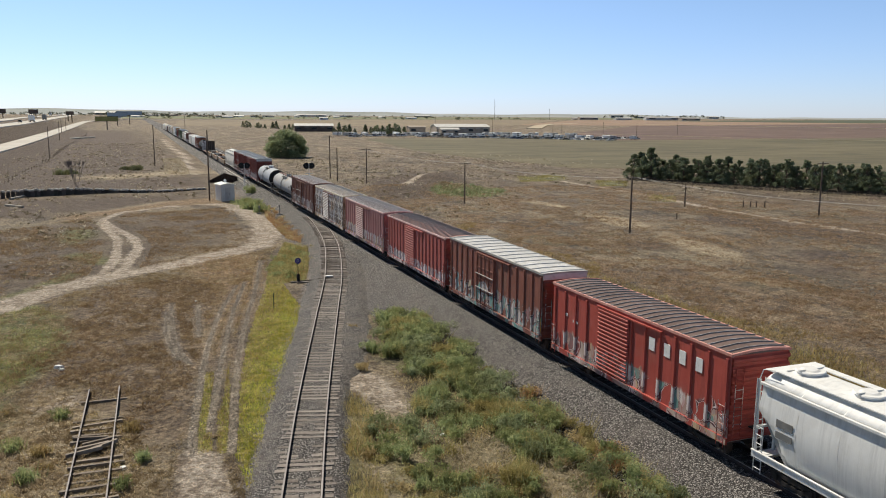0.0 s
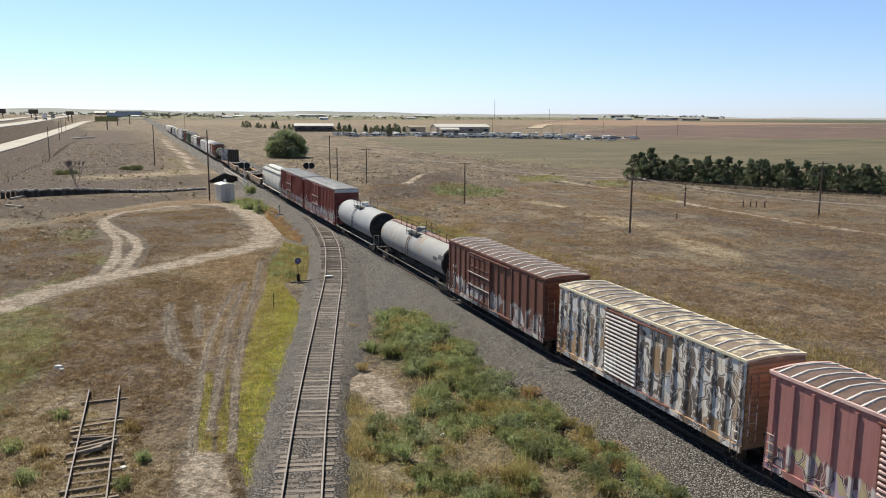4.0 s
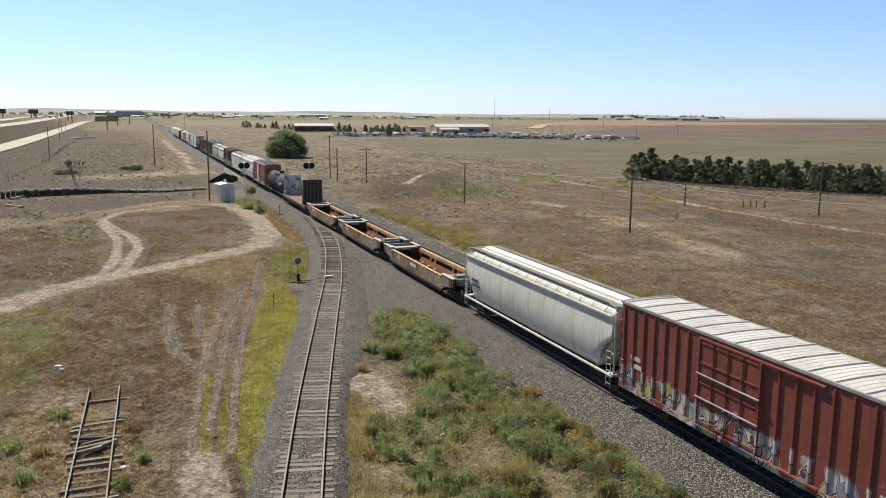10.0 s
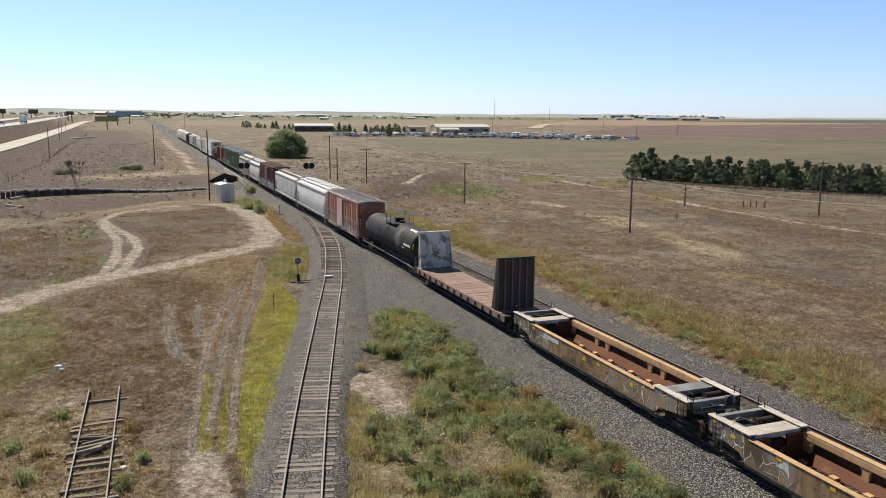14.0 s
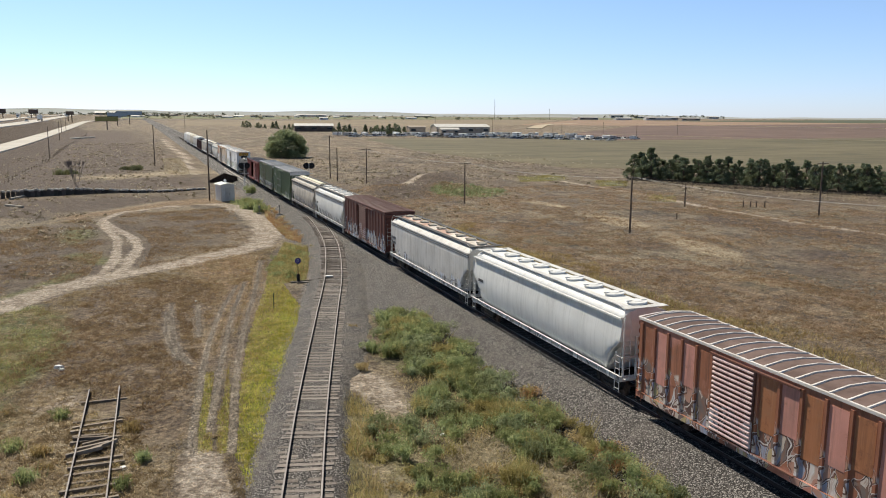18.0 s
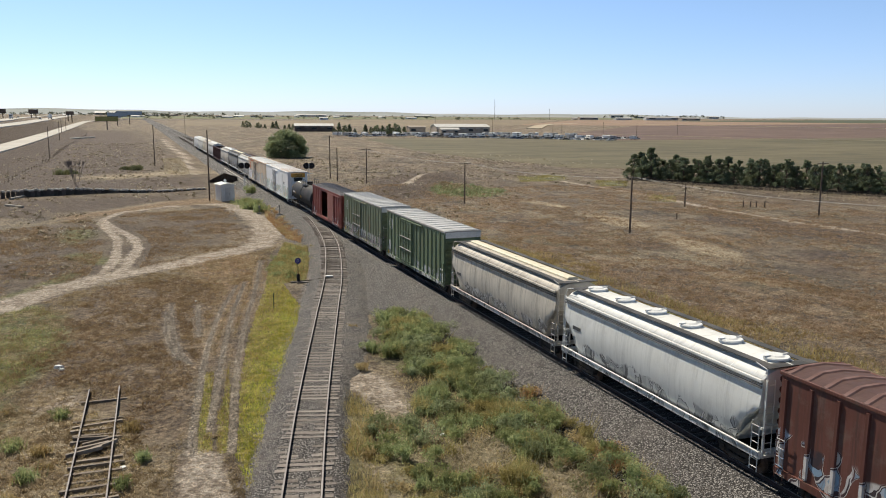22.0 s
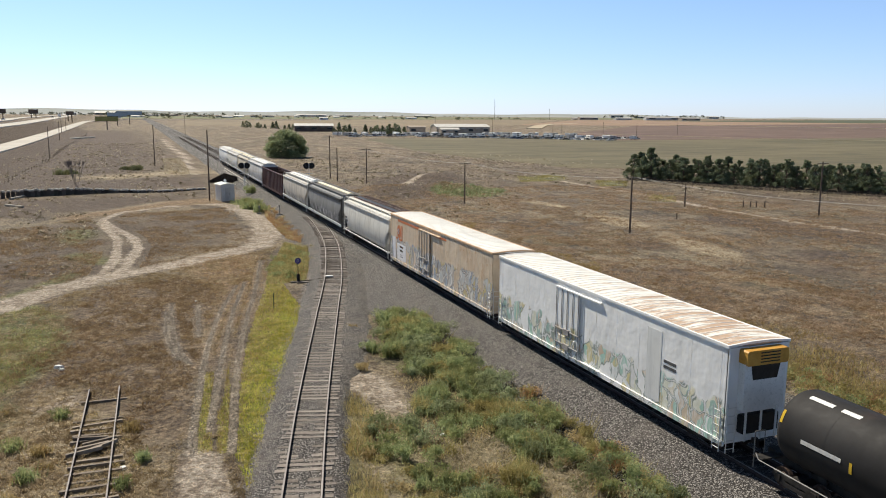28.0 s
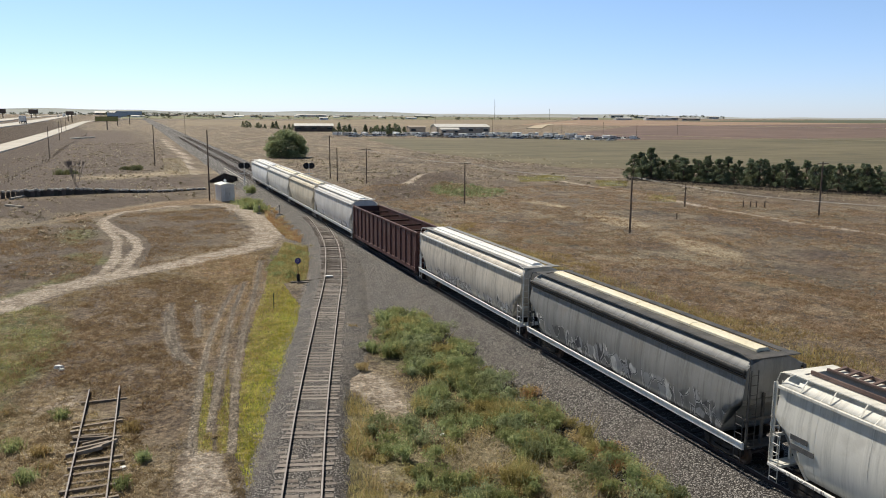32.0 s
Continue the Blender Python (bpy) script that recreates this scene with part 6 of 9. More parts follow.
P_26 = paint("red_open_boxcar_paint", (0.20, 0.048, 0.038), wear=0.15, tag=(0.4, 1.8, 0.4, GREY_TAGS))
H_PALE = paint("pale_grey_hopper", (0.67, 0.67, 0.65), rust=(0.3, 0.24, 0.17), wear=0.05, grime=0.2, fade=1.1)
H_WHITE = paint("white_hopper", (0.66, 0.66, 0.63), rust=(0.25, 0.22, 0.19), wear=0.06, grime=0.22, fade=1.08, tag=(0.7, 1.9, 0.9, [(0.3, 0.3, 0.3), (0.45, 0.45, 0.44)]))
H_CREAM = paint("cream_hopper", (0.61, 0.595, 0.545), rust=(0.3, 0.26, 0.2), wear=0.08, grime=0.35, fade=1.08)
H_RUSTY = paint("grey_hopper_rust_streaked", (0.50, 0.49, 0.47), rust=(0.34, 0.20, 0.11), wear=0.22, grime=0.35, tag=(0.9, 1.9, 0.6, [(0.5, 0.56, 0.66), (0.6, 0.62, 0.68)]))
CROWN_RUST = paint("rust_streaked_crown", (0.58, 0.53, 0.47), rust=(0.27, 0.13, 0.08), wear=0.5, grime=0.4, stain=((0.36, 0.17, 0.105), 0.45, 0.85, 0.46))
HATCH_GREY = plain("weathered_hatch_cover", (0.34, 0.30, 0.25), (0.56, 0.51, 0.43), 1.2, 0.7)
H_DIRTY = paint("dirty_beige_hopper", (0.47, 0.43, 0.37), rust=(0.2, 0.16, 0.12), wear=0.18, grime=0.6, tag=(0.7, 2.0, 1.0, [(0.2, 0.19, 0.19), (0.35, 0.33, 0.32), (0.5, 0.5, 0.52)]))
H_DARK = paint("dark_grey_hopper", (0.20, 0.20, 0.195), rust=(0.08, 0.07, 0.065), wear=0.12, grime=0.5, tag=(0.8, 2.3, 0.9, [(0.34, 0.34, 0.35), (0.1, 0.1, 0.1)]))
H_TAN = paint("tan_hopper", (0.55, 0.49, 0.38), rust=(0.3, 0.22, 0.15), wear=0.12, grime=0.45)
TANK_GREY = paint("light_grey_tank", (0.32, 0.338, 0.362), rust=(0.30, 0.20, 0.12), wear=0.03, grime=0.08, fade=1.12, rough=0.62)
TANK_STAIN = paint("stained_grey_tank", (0.30, 0.305, 0.31), rust=(0.34, 0.24, 0.14), wear=0.08, grime=0.12, fade=1.12, rough=0.62, stain=((0.30, 0.21, 0.14), 0.6, 0.8, 0.56))
TANK_BLACK = paint("black_tank", (0.011, 0.011, 0.012), rust=(0.05, 0.046, 0.042), wear=0.05, grime=0.02, rough=0.6, stain=((0.13, 0.125, 0.12), 0.32, 0.75, 0.53), shine=0.25)
TANK_DUST = paint("dusty_dark_tank", (0.013, 0.012, 0.012), rust=(0.05, 0.034, 0.028), wear=0.08, grime=0.02, rough=0.62, stain=((0.04, 0.027, 0.023), 0.3, 0.6, 0.52), shine=0.25)
WELL_OUT = paint("weathered_yellow_well", (0.27, 0.17, 0.085), rust=(0.06, 0.045, 0.032), wear=0.6, grime=0.7, stain=((0.065, 0.05, 0.036), 0.5, 0.9, 0.45), tag=(0.5, 2.0, 0.55, [(0.24, 0.22, 0.19), (0.13, 0.11, 0.09), (0.34, 0.23, 0.11), (0.18, 0.16, 0.13), (0.30, 0.27, 0.23)], (0.13, 0.10, 0.08), 0.35))
WELL_IN = paint("rusty_tan_well", (0.46, 0.29, 0.15), rust=(0.22, 0.10, 0.055), wear=0.5, grime=0.3)
GOND = paint("brown_gondola_paint", (0.075, 0.030, 0.027), wear=0.2, grime=0.4)
GOND_IN = plain("dark_rust_inside", (0.05, 0.03, 0.025), (0.09, 0.05, 0.04), 1.0, 0.9)
DECK = plain("red_brown_deck", (0.24, 0.155, 0.125), (0.35, 0.255, 0.21), 1.2, 0.9, 0, 0.4, 0.3)
BULK_DARK = paint("dark_bulkhead", (0.055, 0.038, 0.028), rust=(0.09, 0.062, 0.042), wear=0.4, grime=0.25)
BULK_POST = paint("worn_bulkhead_post", (0.15, 0.115, 0.085), rust=(0.08, 0.055, 0.04), wear=0.5, grime=0.3)
BULK_WHITE = paint("peeling_white_bulkhead", (0.58, 0.56, 0.54), rust=(0.15, 0.08, 0.06), wear=0.7, grime=0.5, stain=((0.12, 0.075, 0.06), 1.1, 0.9))
R_WHITE = paint("white_reefer", (0.82, 0.815, 0.80), rust=(0.5, 0.48, 0.42), wear=0.1, grime=0.07, fade=1.08, dents=4.0, tag=(0.3, 2.5, 2.2, [(0.30, 0.52, 0.42), (0.58, 0.50, 0.22), (0.7, 0.72, 0.7), (0.23, 0.40, 0.34), (0.55, 0.42, 0.28), (0.66, 0.66, 0.52)], (0.15, 0.20, 0.16), 0.1))
R_RUST = paint("rust_stained_reefer", (0.60, 0.485, 0.36), rust=(0.46, 0.23, 0.10), wear=0.42, grime=0.25, fade=1.12, dents=4.0, stain=((0.52, 0.31, 0.16), 0.4, 0.3), tag=(0.3, 2.9, 2.2, [(0.45, 0.49, 0.52), (0.24, 0.34, 0.47), (0.70, 0.70, 0.68), (0.27, 0.30, 0.34), (0.50, 0.54, 0.55), (0.50, 0.42, 0.20)], (0.11, 0.12, 0.15), 0.08))
ROOF_RUSTWHITE = roof_rust("white_roof_rust_bands")
RUST_EDGE = plain("orange_rust_edge", (0.62, 0.40, 0.24), (0.74, 0.54, 0.37), 1.0, 0.8)
WALK_RED = plain("faded_red_walk", (0.30, 0.18, 0.16), (0.40, 0.28, 0.25), 1.0, 0.8)
WALK_DARK = plain("dark_grating", (0.06, 0.06, 0.06), (0.11, 0.105, 0.10), 1.0, 0.7)
CREAM = plain("cream_cover", (0.68, 0.62, 0.46), (0.75, 0.70, 0.55), 0.6, 0.6)
MARK = plain("faded_white_lettering", (0.55, 0.54, 0.52), (0.66, 0.65, 0.62), 3, 0.7)
INK = plain("dark_lettering", (0.07, 0.07, 0.075), (0.12, 0.12, 0.12), 3, 0.7)
HOOD = plain("orange_yellow_hood", (0.52, 0.26, 0.045), (0.60, 0.33, 0.07), 2, 0.5)
WHITE_SIGN = plain("clean_white_panel", (0.78, 0.77, 0.79), (0.84, 0.83, 0.84), 1.0, 0.5)
OCHRE_TAG = plain("sprayed_ochre", (0.34, 0.27, 0.07), (0.42, 0.35, 0.12), 3, 0.7)
OXIDE = plain("oxide_lettering", (0.16, 0.06, 0.045), (0.22, 0.09, 0.065), 3, 0.7)
ORANGE = plain("orange_marking", (0.55, 0.17, 0.07), (0.6, 0.22, 0.1), 2, 0.7)

hopper(-258.6, -243.0, "pale grey covered hopper with round roof hatches", H_PALE, hatches="round", walk_mat=H_PALE, bars=[(0.40, 2.85, 0.8, 0.3, STEEL_DARK), (0.40, 2.4, 0.8, 0.26, STEEL_DARK)])
boxcar(-241.5, -226.55, "red boxcar with ribbed door and sprayed lettering", P_GATE, ROOF_BROWN, 4.72, door=(-0.02, 0.17), edge=RED_EDGE, rib_mat=ROOF_GREY, roof_ribs=26, rib_half=0.05, bars=[(-0.140, 3.7, 0.44, 0.62, WHITE), (-0.217, 3.7, 0.44, 0.62, WHITE), (-0.292, 3.7, 0.44, 0.62, WHITE), (-0.368, 3.7, 0.44, 0.62, WHITE), (0.40, 3.2, 0.4, 0.16, MARK), (0.33, 3.0, 0.5, 0.14, MARK)])
boxcar(-225.2, -210.2, "oxide-red boxcar with silver roof and sprayed lettering", P_3, STEEL, 4.95, door=(-0.04, 0.14), kind="plug", cap=0.3, posts=5, bars=[(-0.487, 1.75, 0.1, 0.95, YELLOW), (0.487, 1.75, 0.1, 0.95, YELLOW), (0.05, 1.6, 0.35, 0.45, WHITE)], rib_mat=STEEL, roof_ribs=13, fine=3, rib_half=0.06, edge=EAVE)
boxcar(-209.1, -193.9, "red boxcar with ribbed door", P_4, ROOF_RED, 4.72, door=(-0.02, 0.14), edge=PINK_EDGE, rib_mat=ROOF_GREY, slant=0.25, roof_ribs=32, rib_half=0.05, posts=6)
# pale ribs stand for sunlit tops, brown P_7 for the dark gaps between
boxcar(-192.4, -177.3, "faded pinkish-red boxcar with door ribs coloured pale as sunlit", P_5, ROOF_BROWN, 4.72, door=(-0.02, 0.17), edge=PINK_EDGE, rib_mat=ROOF_RIB, roof_ribs=24, rib_half=0.08, slant=0.2, posts=6, door_rib=DOOR_LIT_PINK, door_mat=P_7)
boxcar(-176.0, -160.9, "graffiti-covered dirty white boxcar", P_6, ROOF_PEEL, 4.72, door=(-0.02, 0.17), edge=CREAM, rib_mat=ROOF_RIB, posts=6, roof_ribs=18, slant=0.2, door_rib=DOOR_LIT_WHITE, door_mat=P_7)
boxcar(-159.2, -143.5, "brown boxcar with striped rusty roof", P_7, ROOF_BROWN, 4.72, door=(0.0, 0.22), kind="panel", rib_mat=ROOF_RIB, roof_ribs=16, rib_half=0.12, slant=0.35, bars=[(0.42, 2.9, 0.6, 0.18, MARK), (0.42, 2.4, 0.5, 0.18, MARK)])
tank_car(-142.8, -123.3, "long stained light grey tank car with red walkway", TANK_STAIN, 1.36, 2.5, WALK_RED, end_mat=TANK_BLACK, bars=[(-0.42, 18, 1.2, 0.35, INK), (-0.36, 8, 1.0, 0.25, INK)], sill_mat=STEEL_DARK)
tank_car(-122.3, -106.1, "smooth light grey tank car", TANK_GREY, 1.52, 2.62, end_mat=DARK, sill_mat=STEEL, dome_mat=WHITE)
boxcar(-105.5, -87.1, "tall maroon boxcar with silver roof and sprayed lettering", P_10, STEEL, 5.2, door=(-0.02, 0.18), kind="plug", cap=0.35, posts=8, post_wide=0.15, bars=[(0.44, 2.75, 0.5, 0.28, MARK), (0.4, 2.3, 0.6, 0.24, MARK), (0.475, 1.35, 0.35, 0.4, YELLOW), (0.43, 1.2, 0.7, 0.4, MARK)], rib_mat=STEEL, roof_ribs=15, fine=3, rib_half=0.06, edge=EAVE)
boxcar(-85.8, -67.4, "tall maroon boxcar with silver roof", P_11, STEEL, 5.2, door=(-0.02, 0.17), kind="plug", cap=0.3, posts=8, post_wide=0.15, bars=[(0.43, 2.6, 0.8, 0.2, MARK), (0.42, 2.2, 0.9, 0.2, MARK), (-0.455, 1.5, 0.5, 0.5, YELLOW), (0.06, 1.5, 1.0, 0.6, OCHRE_TAG), (-0.46, 2.3, 0.5, 0.6, MARK)], rib_mat=STEEL, roof_ribs=15, fine=3, rib_half=0.06, edge=EAVE)
hopper(-66.7, -47.0, "long cream covered hopper with white trough hatch", H_CREAM, H_CREAM, None, 4.72, pipe=True, hatch_mat=WHITE, walk_mat=STEEL_DARK, bars=[(0.40, 2.6, 1.2, 0.2, INK), (0.39, 2.25, 1.4, 0.2, INK)])
well_car(-44.8, -26.0, "weathered yellow well car with rusty well", WELL_OUT, WELL_IN, [(0.02, 1.2, 1.6, 0.3, MARK), (-0.1, 1.45, 0.4, 0.16, YELLOW), (-0.33, 1.4, 0.4, 0.16, YELLOW), (0.3, 1.3, 0.3, 0.16, YELLOW), (0.42, 1.6, 0.3, 0.14, YELLOW)])
well_car(-25.2, -7.1, "weathered yellow well car with rusty well", WELL_OUT, WELL_IN, [(-0.03, 1.25, 1.5, 0.42, OXIDE), (0.26, 1.45, 0.3, 0.16, YELLOW), (-0.1, 1.25, 0.35, 0.3, YELLOW), (0.12, 1.4, 0.25, 0.14, YELLOW), (-0.28, 1.2, 0.4, 0.14, YELLOW), (0.4, 1.35, 0.3, 0.14, YELLOW), (0.46, 1.6, 0.25, 0.14, YELLOW)])
well_car(-6.2, 11.8, "weathered yellow well car with rusty well", WELL_OUT, WELL_IN, [(0.2, 1.3, 1.5, 0.22, MARK), (0.0, 1.2, 0.3, 0.2, YELLOW), (-0.08, 1.3, 0.3, 0.14, YELLOW), (-0.25, 1.2, 0.3, 0.2, YELLOW), (0.33, 1.4, 0.3, 0.14, YELLOW)])
bulkhead_flat(12.9, 30.6, "empty bulkhead flatcar with red-brown deck", DECK, BULK_DARK, BULK_WHITE)
tank_car(31.2, 48.6, "dirty black tank car", TANK_BLACK, 1.45, 2.5, rail_mat=BLACK, bars=[(-0.33, 68, 1.8, 0.22, WHITE), (-0.46, 12, 0.12, 0.5, YELLOW), (-0.2, 0, 0.1, 0.35, YELLOW), (0.2, 0, 0.1, 0.35, YELLOW), (0.42, 12, 0.12, 0.5, YELLOW), (-0.36, 6, 1.9, 0.2, MARK), (-0.3, -8, 0.8, 0.16, MARK)], sill_mat=STEEL_DARK)
boxcar(50.0, 64.8, "rusty graffiti-covered boxcar with door ribs coloured pale as sunlit", P_18, ROOF_BROWN, 4.75, door=(-0.03, 0.14), door_mat=P_7, door_rib=DOOR_LIT_PINK, panels=(PANEL_PINK, P_18, PANEL_ORANGE, PANEL_PINK), edge=ROOF_RIB, rib_mat=ROOF_RIB, slant=0.1, posts=5)
hopper(66.2, 85.2, "long pale grey covered hopper with round hatches", H_PALE, H_PALE, H_WHITE, 4.8, hatches="round", hatch_mat=WHITE, walk_mat=STEEL, bars=[(0.42, 2.8, 0.8, 0.2, INK)], chutes=4)
hopper(86.0, 105.1, "grey covered hopper streaked with rust", H_RUSTY, H_RUSTY, H_WHITE, 4.8, hatches="round", crown=CROWN_RUST, hatch_mat=HATCH_GREY, walk_mat=WALK_DARK, stripe=STEEL_DARK, flat=True, bars=[(0.44, 2.9, 1.0, 0.2, INK), (0.44, 2.45, 1.0, 0.2, INK)], chutes=4)
boxcar(106.9, 122.8, "dark brown boxcar with door ajar", P_21, P_21R, 4.85, door=(-0.08, 0.10), gap=(0.10, 0.16), edge=P_21, rib_mat=ROOF_RIB_BROWN, roof_ribs=19, rib_half=0.15, slant=0.3, posts=5)
hopper(123.6, 139.2, "dirty white covered hopper with round hatches", H_WHITE, H_WHITE, H_WHITE, 4.7, hatches="round", hatch_mat=WHITE, walk_mat=WALK_DARK, stripe=STEEL_DARK, bars=[(0.40, 2.7, 0.8, 0.2, INK)])
hopper(140.0, 156.5, "dirty beige covered hopper", H_DIRTY, H_DIRTY, H_DIRTY, 4.75, hatch_mat=CREAM, walk_mat=WALK_DARK, stripe=WALK_DARK, bars=[(0.40, 2.5, 0.8, 0.2, INK)])
boxcar(157.9, 173.4, "tall dark green boxcar with silver roof", P_24, STEEL, 5.2, door=(0.02, 0.21), kind="plug", bars=[(0.47, 1.25, 0.3, 0.3, YELLOW), (0.44, 2.0, 0.4, 0.9, MARK), (-0.45, 2.1, 0.7, 0.16, MARK)], cap=0.42, posts=6, deep=0.07, disc=True, rib_mat=STEEL, roof_ribs=13, fine=3, rib_half=0.06, edge=EAVE)
boxcar(175.3, 190.3, "tall faded green boxcar with silver roof", P_25, STEEL, 5.2, door=(0.02, 0.21), kind="plug", bars=[(0.465, 1.3, 0.35, 0.4, YELLOW), (0.45, 2.1, 0.25, 0.8, MARK), (0.42, 2.3, 0.5, 0.22, INK), (0.08, 2.9, 0.9, 0.14, MARK), (0.07, 2.7, 0.8, 0.14, MARK)], cap=0.42, posts=6, deep=0.07, disc=True, rib_mat=STEEL, roof_ribs=13, fine=3, rib_half=0.06, edge=EAVE)
boxcar(191.7, 207.9, "red boxcar with its door standing open", P_26, ROOF_GREY, 4.72, door=(-0.27, -0.07), gap=(-0.07, 0.18), kind="ribbed", posts=5, slant=0.2)
tank_car(208.6, 225.0, "dark dusty tank car with yellow marks", TANK_DUST, 1.5, 2.5, rail_mat=BLACK, bars=[(0.36, 70, 1.1, 0.2, WHITE), (0.28, 70, 0.8, 0.2, WHITE), (0.30, 2, 1.8, 0.16, MARK), (0.42, 25, 0.12, 0.5, YELLOW), (0.22, -2, 0.12, 0.4, YELLOW), (0.0, -10, 0.7, 0.35, YELLOW)], sill_mat=STEEL_DARK)
reefer(226.6, 248.65, "long white refrigerator car with rust-streaked roof and sprayed colours", R_WHITE, ROOF_RUSTWHITE, R_WHITE, HOOD, [(-0.33, 3.2, 0.9, 0.14, INK), (-0.33, 2.95, 0.9, 0.14, INK), (-0.275, 2.8, 1.1, 3.4, H_PALE)])
reefer(249.8, 272.9, "long rust-stained refrigerator car covered in graffiti", R_RUST, roof_rust("white_roof_light_rust", 0.03), RUST_EDGE, H_PALE, logo=(9.1, 3.65), bars=[(0.42, 3.0, 0.6, 0.16, ORANGE), (0.375, 2.95, 0.9, 0.16, ORANGE), (0.364, 1.8, 2.5, 1.5, WHITE_SIGN), (0.457, 2.0, 0.8, 2.0, WHITE_SIGN), (0.279, 4.66, 5.9, 0.2, ORANGE), (-0.05, 4.62, 3.4, 0.16, ORANGE),
     (0.364, 2.3, 1.0, 0.16, ORANGE), (0.364, 1.95, 0.9, 0.16, OXIDE), (0.37, 1.55, 0.6, 0.08, INK), (0.36, 1.4, 0.8, 0.08, INK)])
hopper(273.8, 291.6, "cream covered hopper with barred open roof trough", H_CREAM, H_CREAM, H_WHITE, 4.8, pipe=True, hatches="grid", hatch_mat=ROOF_BROWN, walk_mat=H_CREAM, bars=[(0.42, 2.6, 0.8, 0.2, INK), (0.41, 2.25, 1.1, 0.2, INK)])
hopper(293.0, 312.0, "dark grey covered hopper with cream trough hatch", H_DARK, WALK_DARK, H_PALE, 4.8, hatch_mat=CREAM, walk_mat=WALK_DARK, stripe=BLACK)
hopper(313.0, 332.4, "dirty beige covered hopper with white trough hatch", H_DIRTY, H_PALE, H_PALE, 4.8, hatch_mat=WHITE, walk_mat=STEEL_DARK)
gondola(333.1, 354.6, "high-sided dark brown gondola with ribs", GOND, GOND_IN)
hopper(355.2, 375.4, "dirty grey rust-streaked covered hopper", H_RUSTY, H_PALE, H_PALE, 4.8, hatch_mat=WHITE, walk_mat=STEEL)
hopper(376.1, 394.2, "tan covered hopper with cream hatch", H_TAN, H_TAN, H_PALE, 4.8, hatch_mat=CREAM, walk_mat=STEEL_DARK)
hopper(394.8, 416.0, "cream covered hopper with pale sills", H_CREAM, H_CREAM, H_WHITE, 4.8, hatch_mat=CREAM, walk_mat=STEEL)
hopper(416.7, 437.5, "pale covered hopper at the tail of the train", H_PALE, H_WHITE, H_WHITE, 4.8, hatch_mat=WHITE, walk_mat=STEEL)

# ---- things along the line ----
def tri_mesh(name, tris, material):
    """A mesh of loose triangles from an array (n, 3, 3)."""
    n = len(tris)
    me = bpy.data.meshes.new(name)
    me.vertices.add(3 * n)
    me.vertices.foreach_set("co", np.ascontiguousarray(tris, np.float32).ravel())
    me.loops.add(3 * n)
    me.loops.foreach_set("vertex_index", np.arange(3 * n, dtype=np.int32))
    me.polygons.add(n)
    me.polygons.foreach_set("loop_start", np.arange(n, dtype=np.int32) * 3)
    me.update()
    me.materials.append(material)
    return me


def leaves(rng, centres, size):
    """One small randomly turned leaf at each centre."""
    n = len(centres)
    a = rng.normal(size=(n, 3))
    a /= np.linalg.norm(a, axis=1)[:, None]
    b = np.cross(a, rng.normal(size=(n, 3)))
    b /= np.linalg.norm(b, axis=1)[:, None]
    s = (size * rng.uniform(0.6, 1.4, n))[:, None]
    return np.stack([centres + a * s, centres - a * s * 0.6 + b * s * 0.55, centres - a * s * 0.6 - b * s * 0.55], 1)


def blades(rng, xy, tall, wide, lean=0.5, z=None):
    """One upright pointed blade at each plan point."""
    n = len(xy)
    g = height(xy[:, 0], xy[:, 1]) - 0.02 if z is None else z
    th = rng.uniform(0, 2 * math.pi, n)
    h = tall * rng.uniform(0.5, 1.4, n)
    w = wide * rng.uniform(0.6, 1.4, n)
    base = np.stack([xy[:, 0], xy[:, 1], g], -1)
    side = np.stack([np.cos(th), np.sin(th), np.zeros(n)], -1) * w[:, None] / 2
    ph = rng.uniform(0, 2 * math.pi, n)
    tip = base + np.stack([np.cos(ph) * h * lean * rng.uniform(0, 1, n), np.sin(ph) * h * lean * rng.uniform(0, 1, n), h], -1)
    return np.stack([base - side, base + side, tip], 1)


def dome(rng, n, radius, tall, lobes=7):
    """Points within a lumpy shrub crown standing at the origin."""
    lc = np.stack([rng.normal(0, radius * 0.42, lobes), rng.normal(0, radius * 0.42, lobes), rng.uniform(0.35, 0.72, lobes) * tall], -1)
    lr = rng.uniform(0.35, 0.6, lobes) * radius
    k = rng.integers(0, lobes, n)
    d = rng.normal(size=(n, 3))
    d /= np.linalg.norm(d, axis=1)[:, None]
    r = lr[k] * rng.uniform(0.55, 1.08, n)
    p = lc[k] + d * r[:, None] * np.array([1, 1, 0.8])
    p[:, 2] = np.clip(p[:, 2], 0.02, None)
    return p


WEED_GREEN = leafy("weed_green", [(0.0, (0.165, 0.215, 0.10)), (0.4, (0.29, 0.35, 0.165)), (0.75, (0.43, 0.47, 0.225)), (1.0, (0.60, 0.57, 0.31))], glow=0.6)
WEED_GREY = leafy("weed_grey_green", [(0.0, (0.155, 0.195, 0.105)), (0.5, (0.285, 0.335, 0.185)), (1.0, (0.48, 0.51, 0.30))], glow=0.6)
WEED_OLIVE = leafy("weed_olive", [(0.0, (0.235, 0.215, 0.09)), (0.5, (0.41, 0.365, 0.155)), (1.0, (0.58, 0.50, 0.25))], glow=0.6)
WEED_TAN = leafy("weed_tan", [(0.0, (0.31, 0.245, 0.125)), (0.5, (0.50, 0.40, 0.21)), (1.0, (0.68, 0.58, 0.36))], glow=0.6)
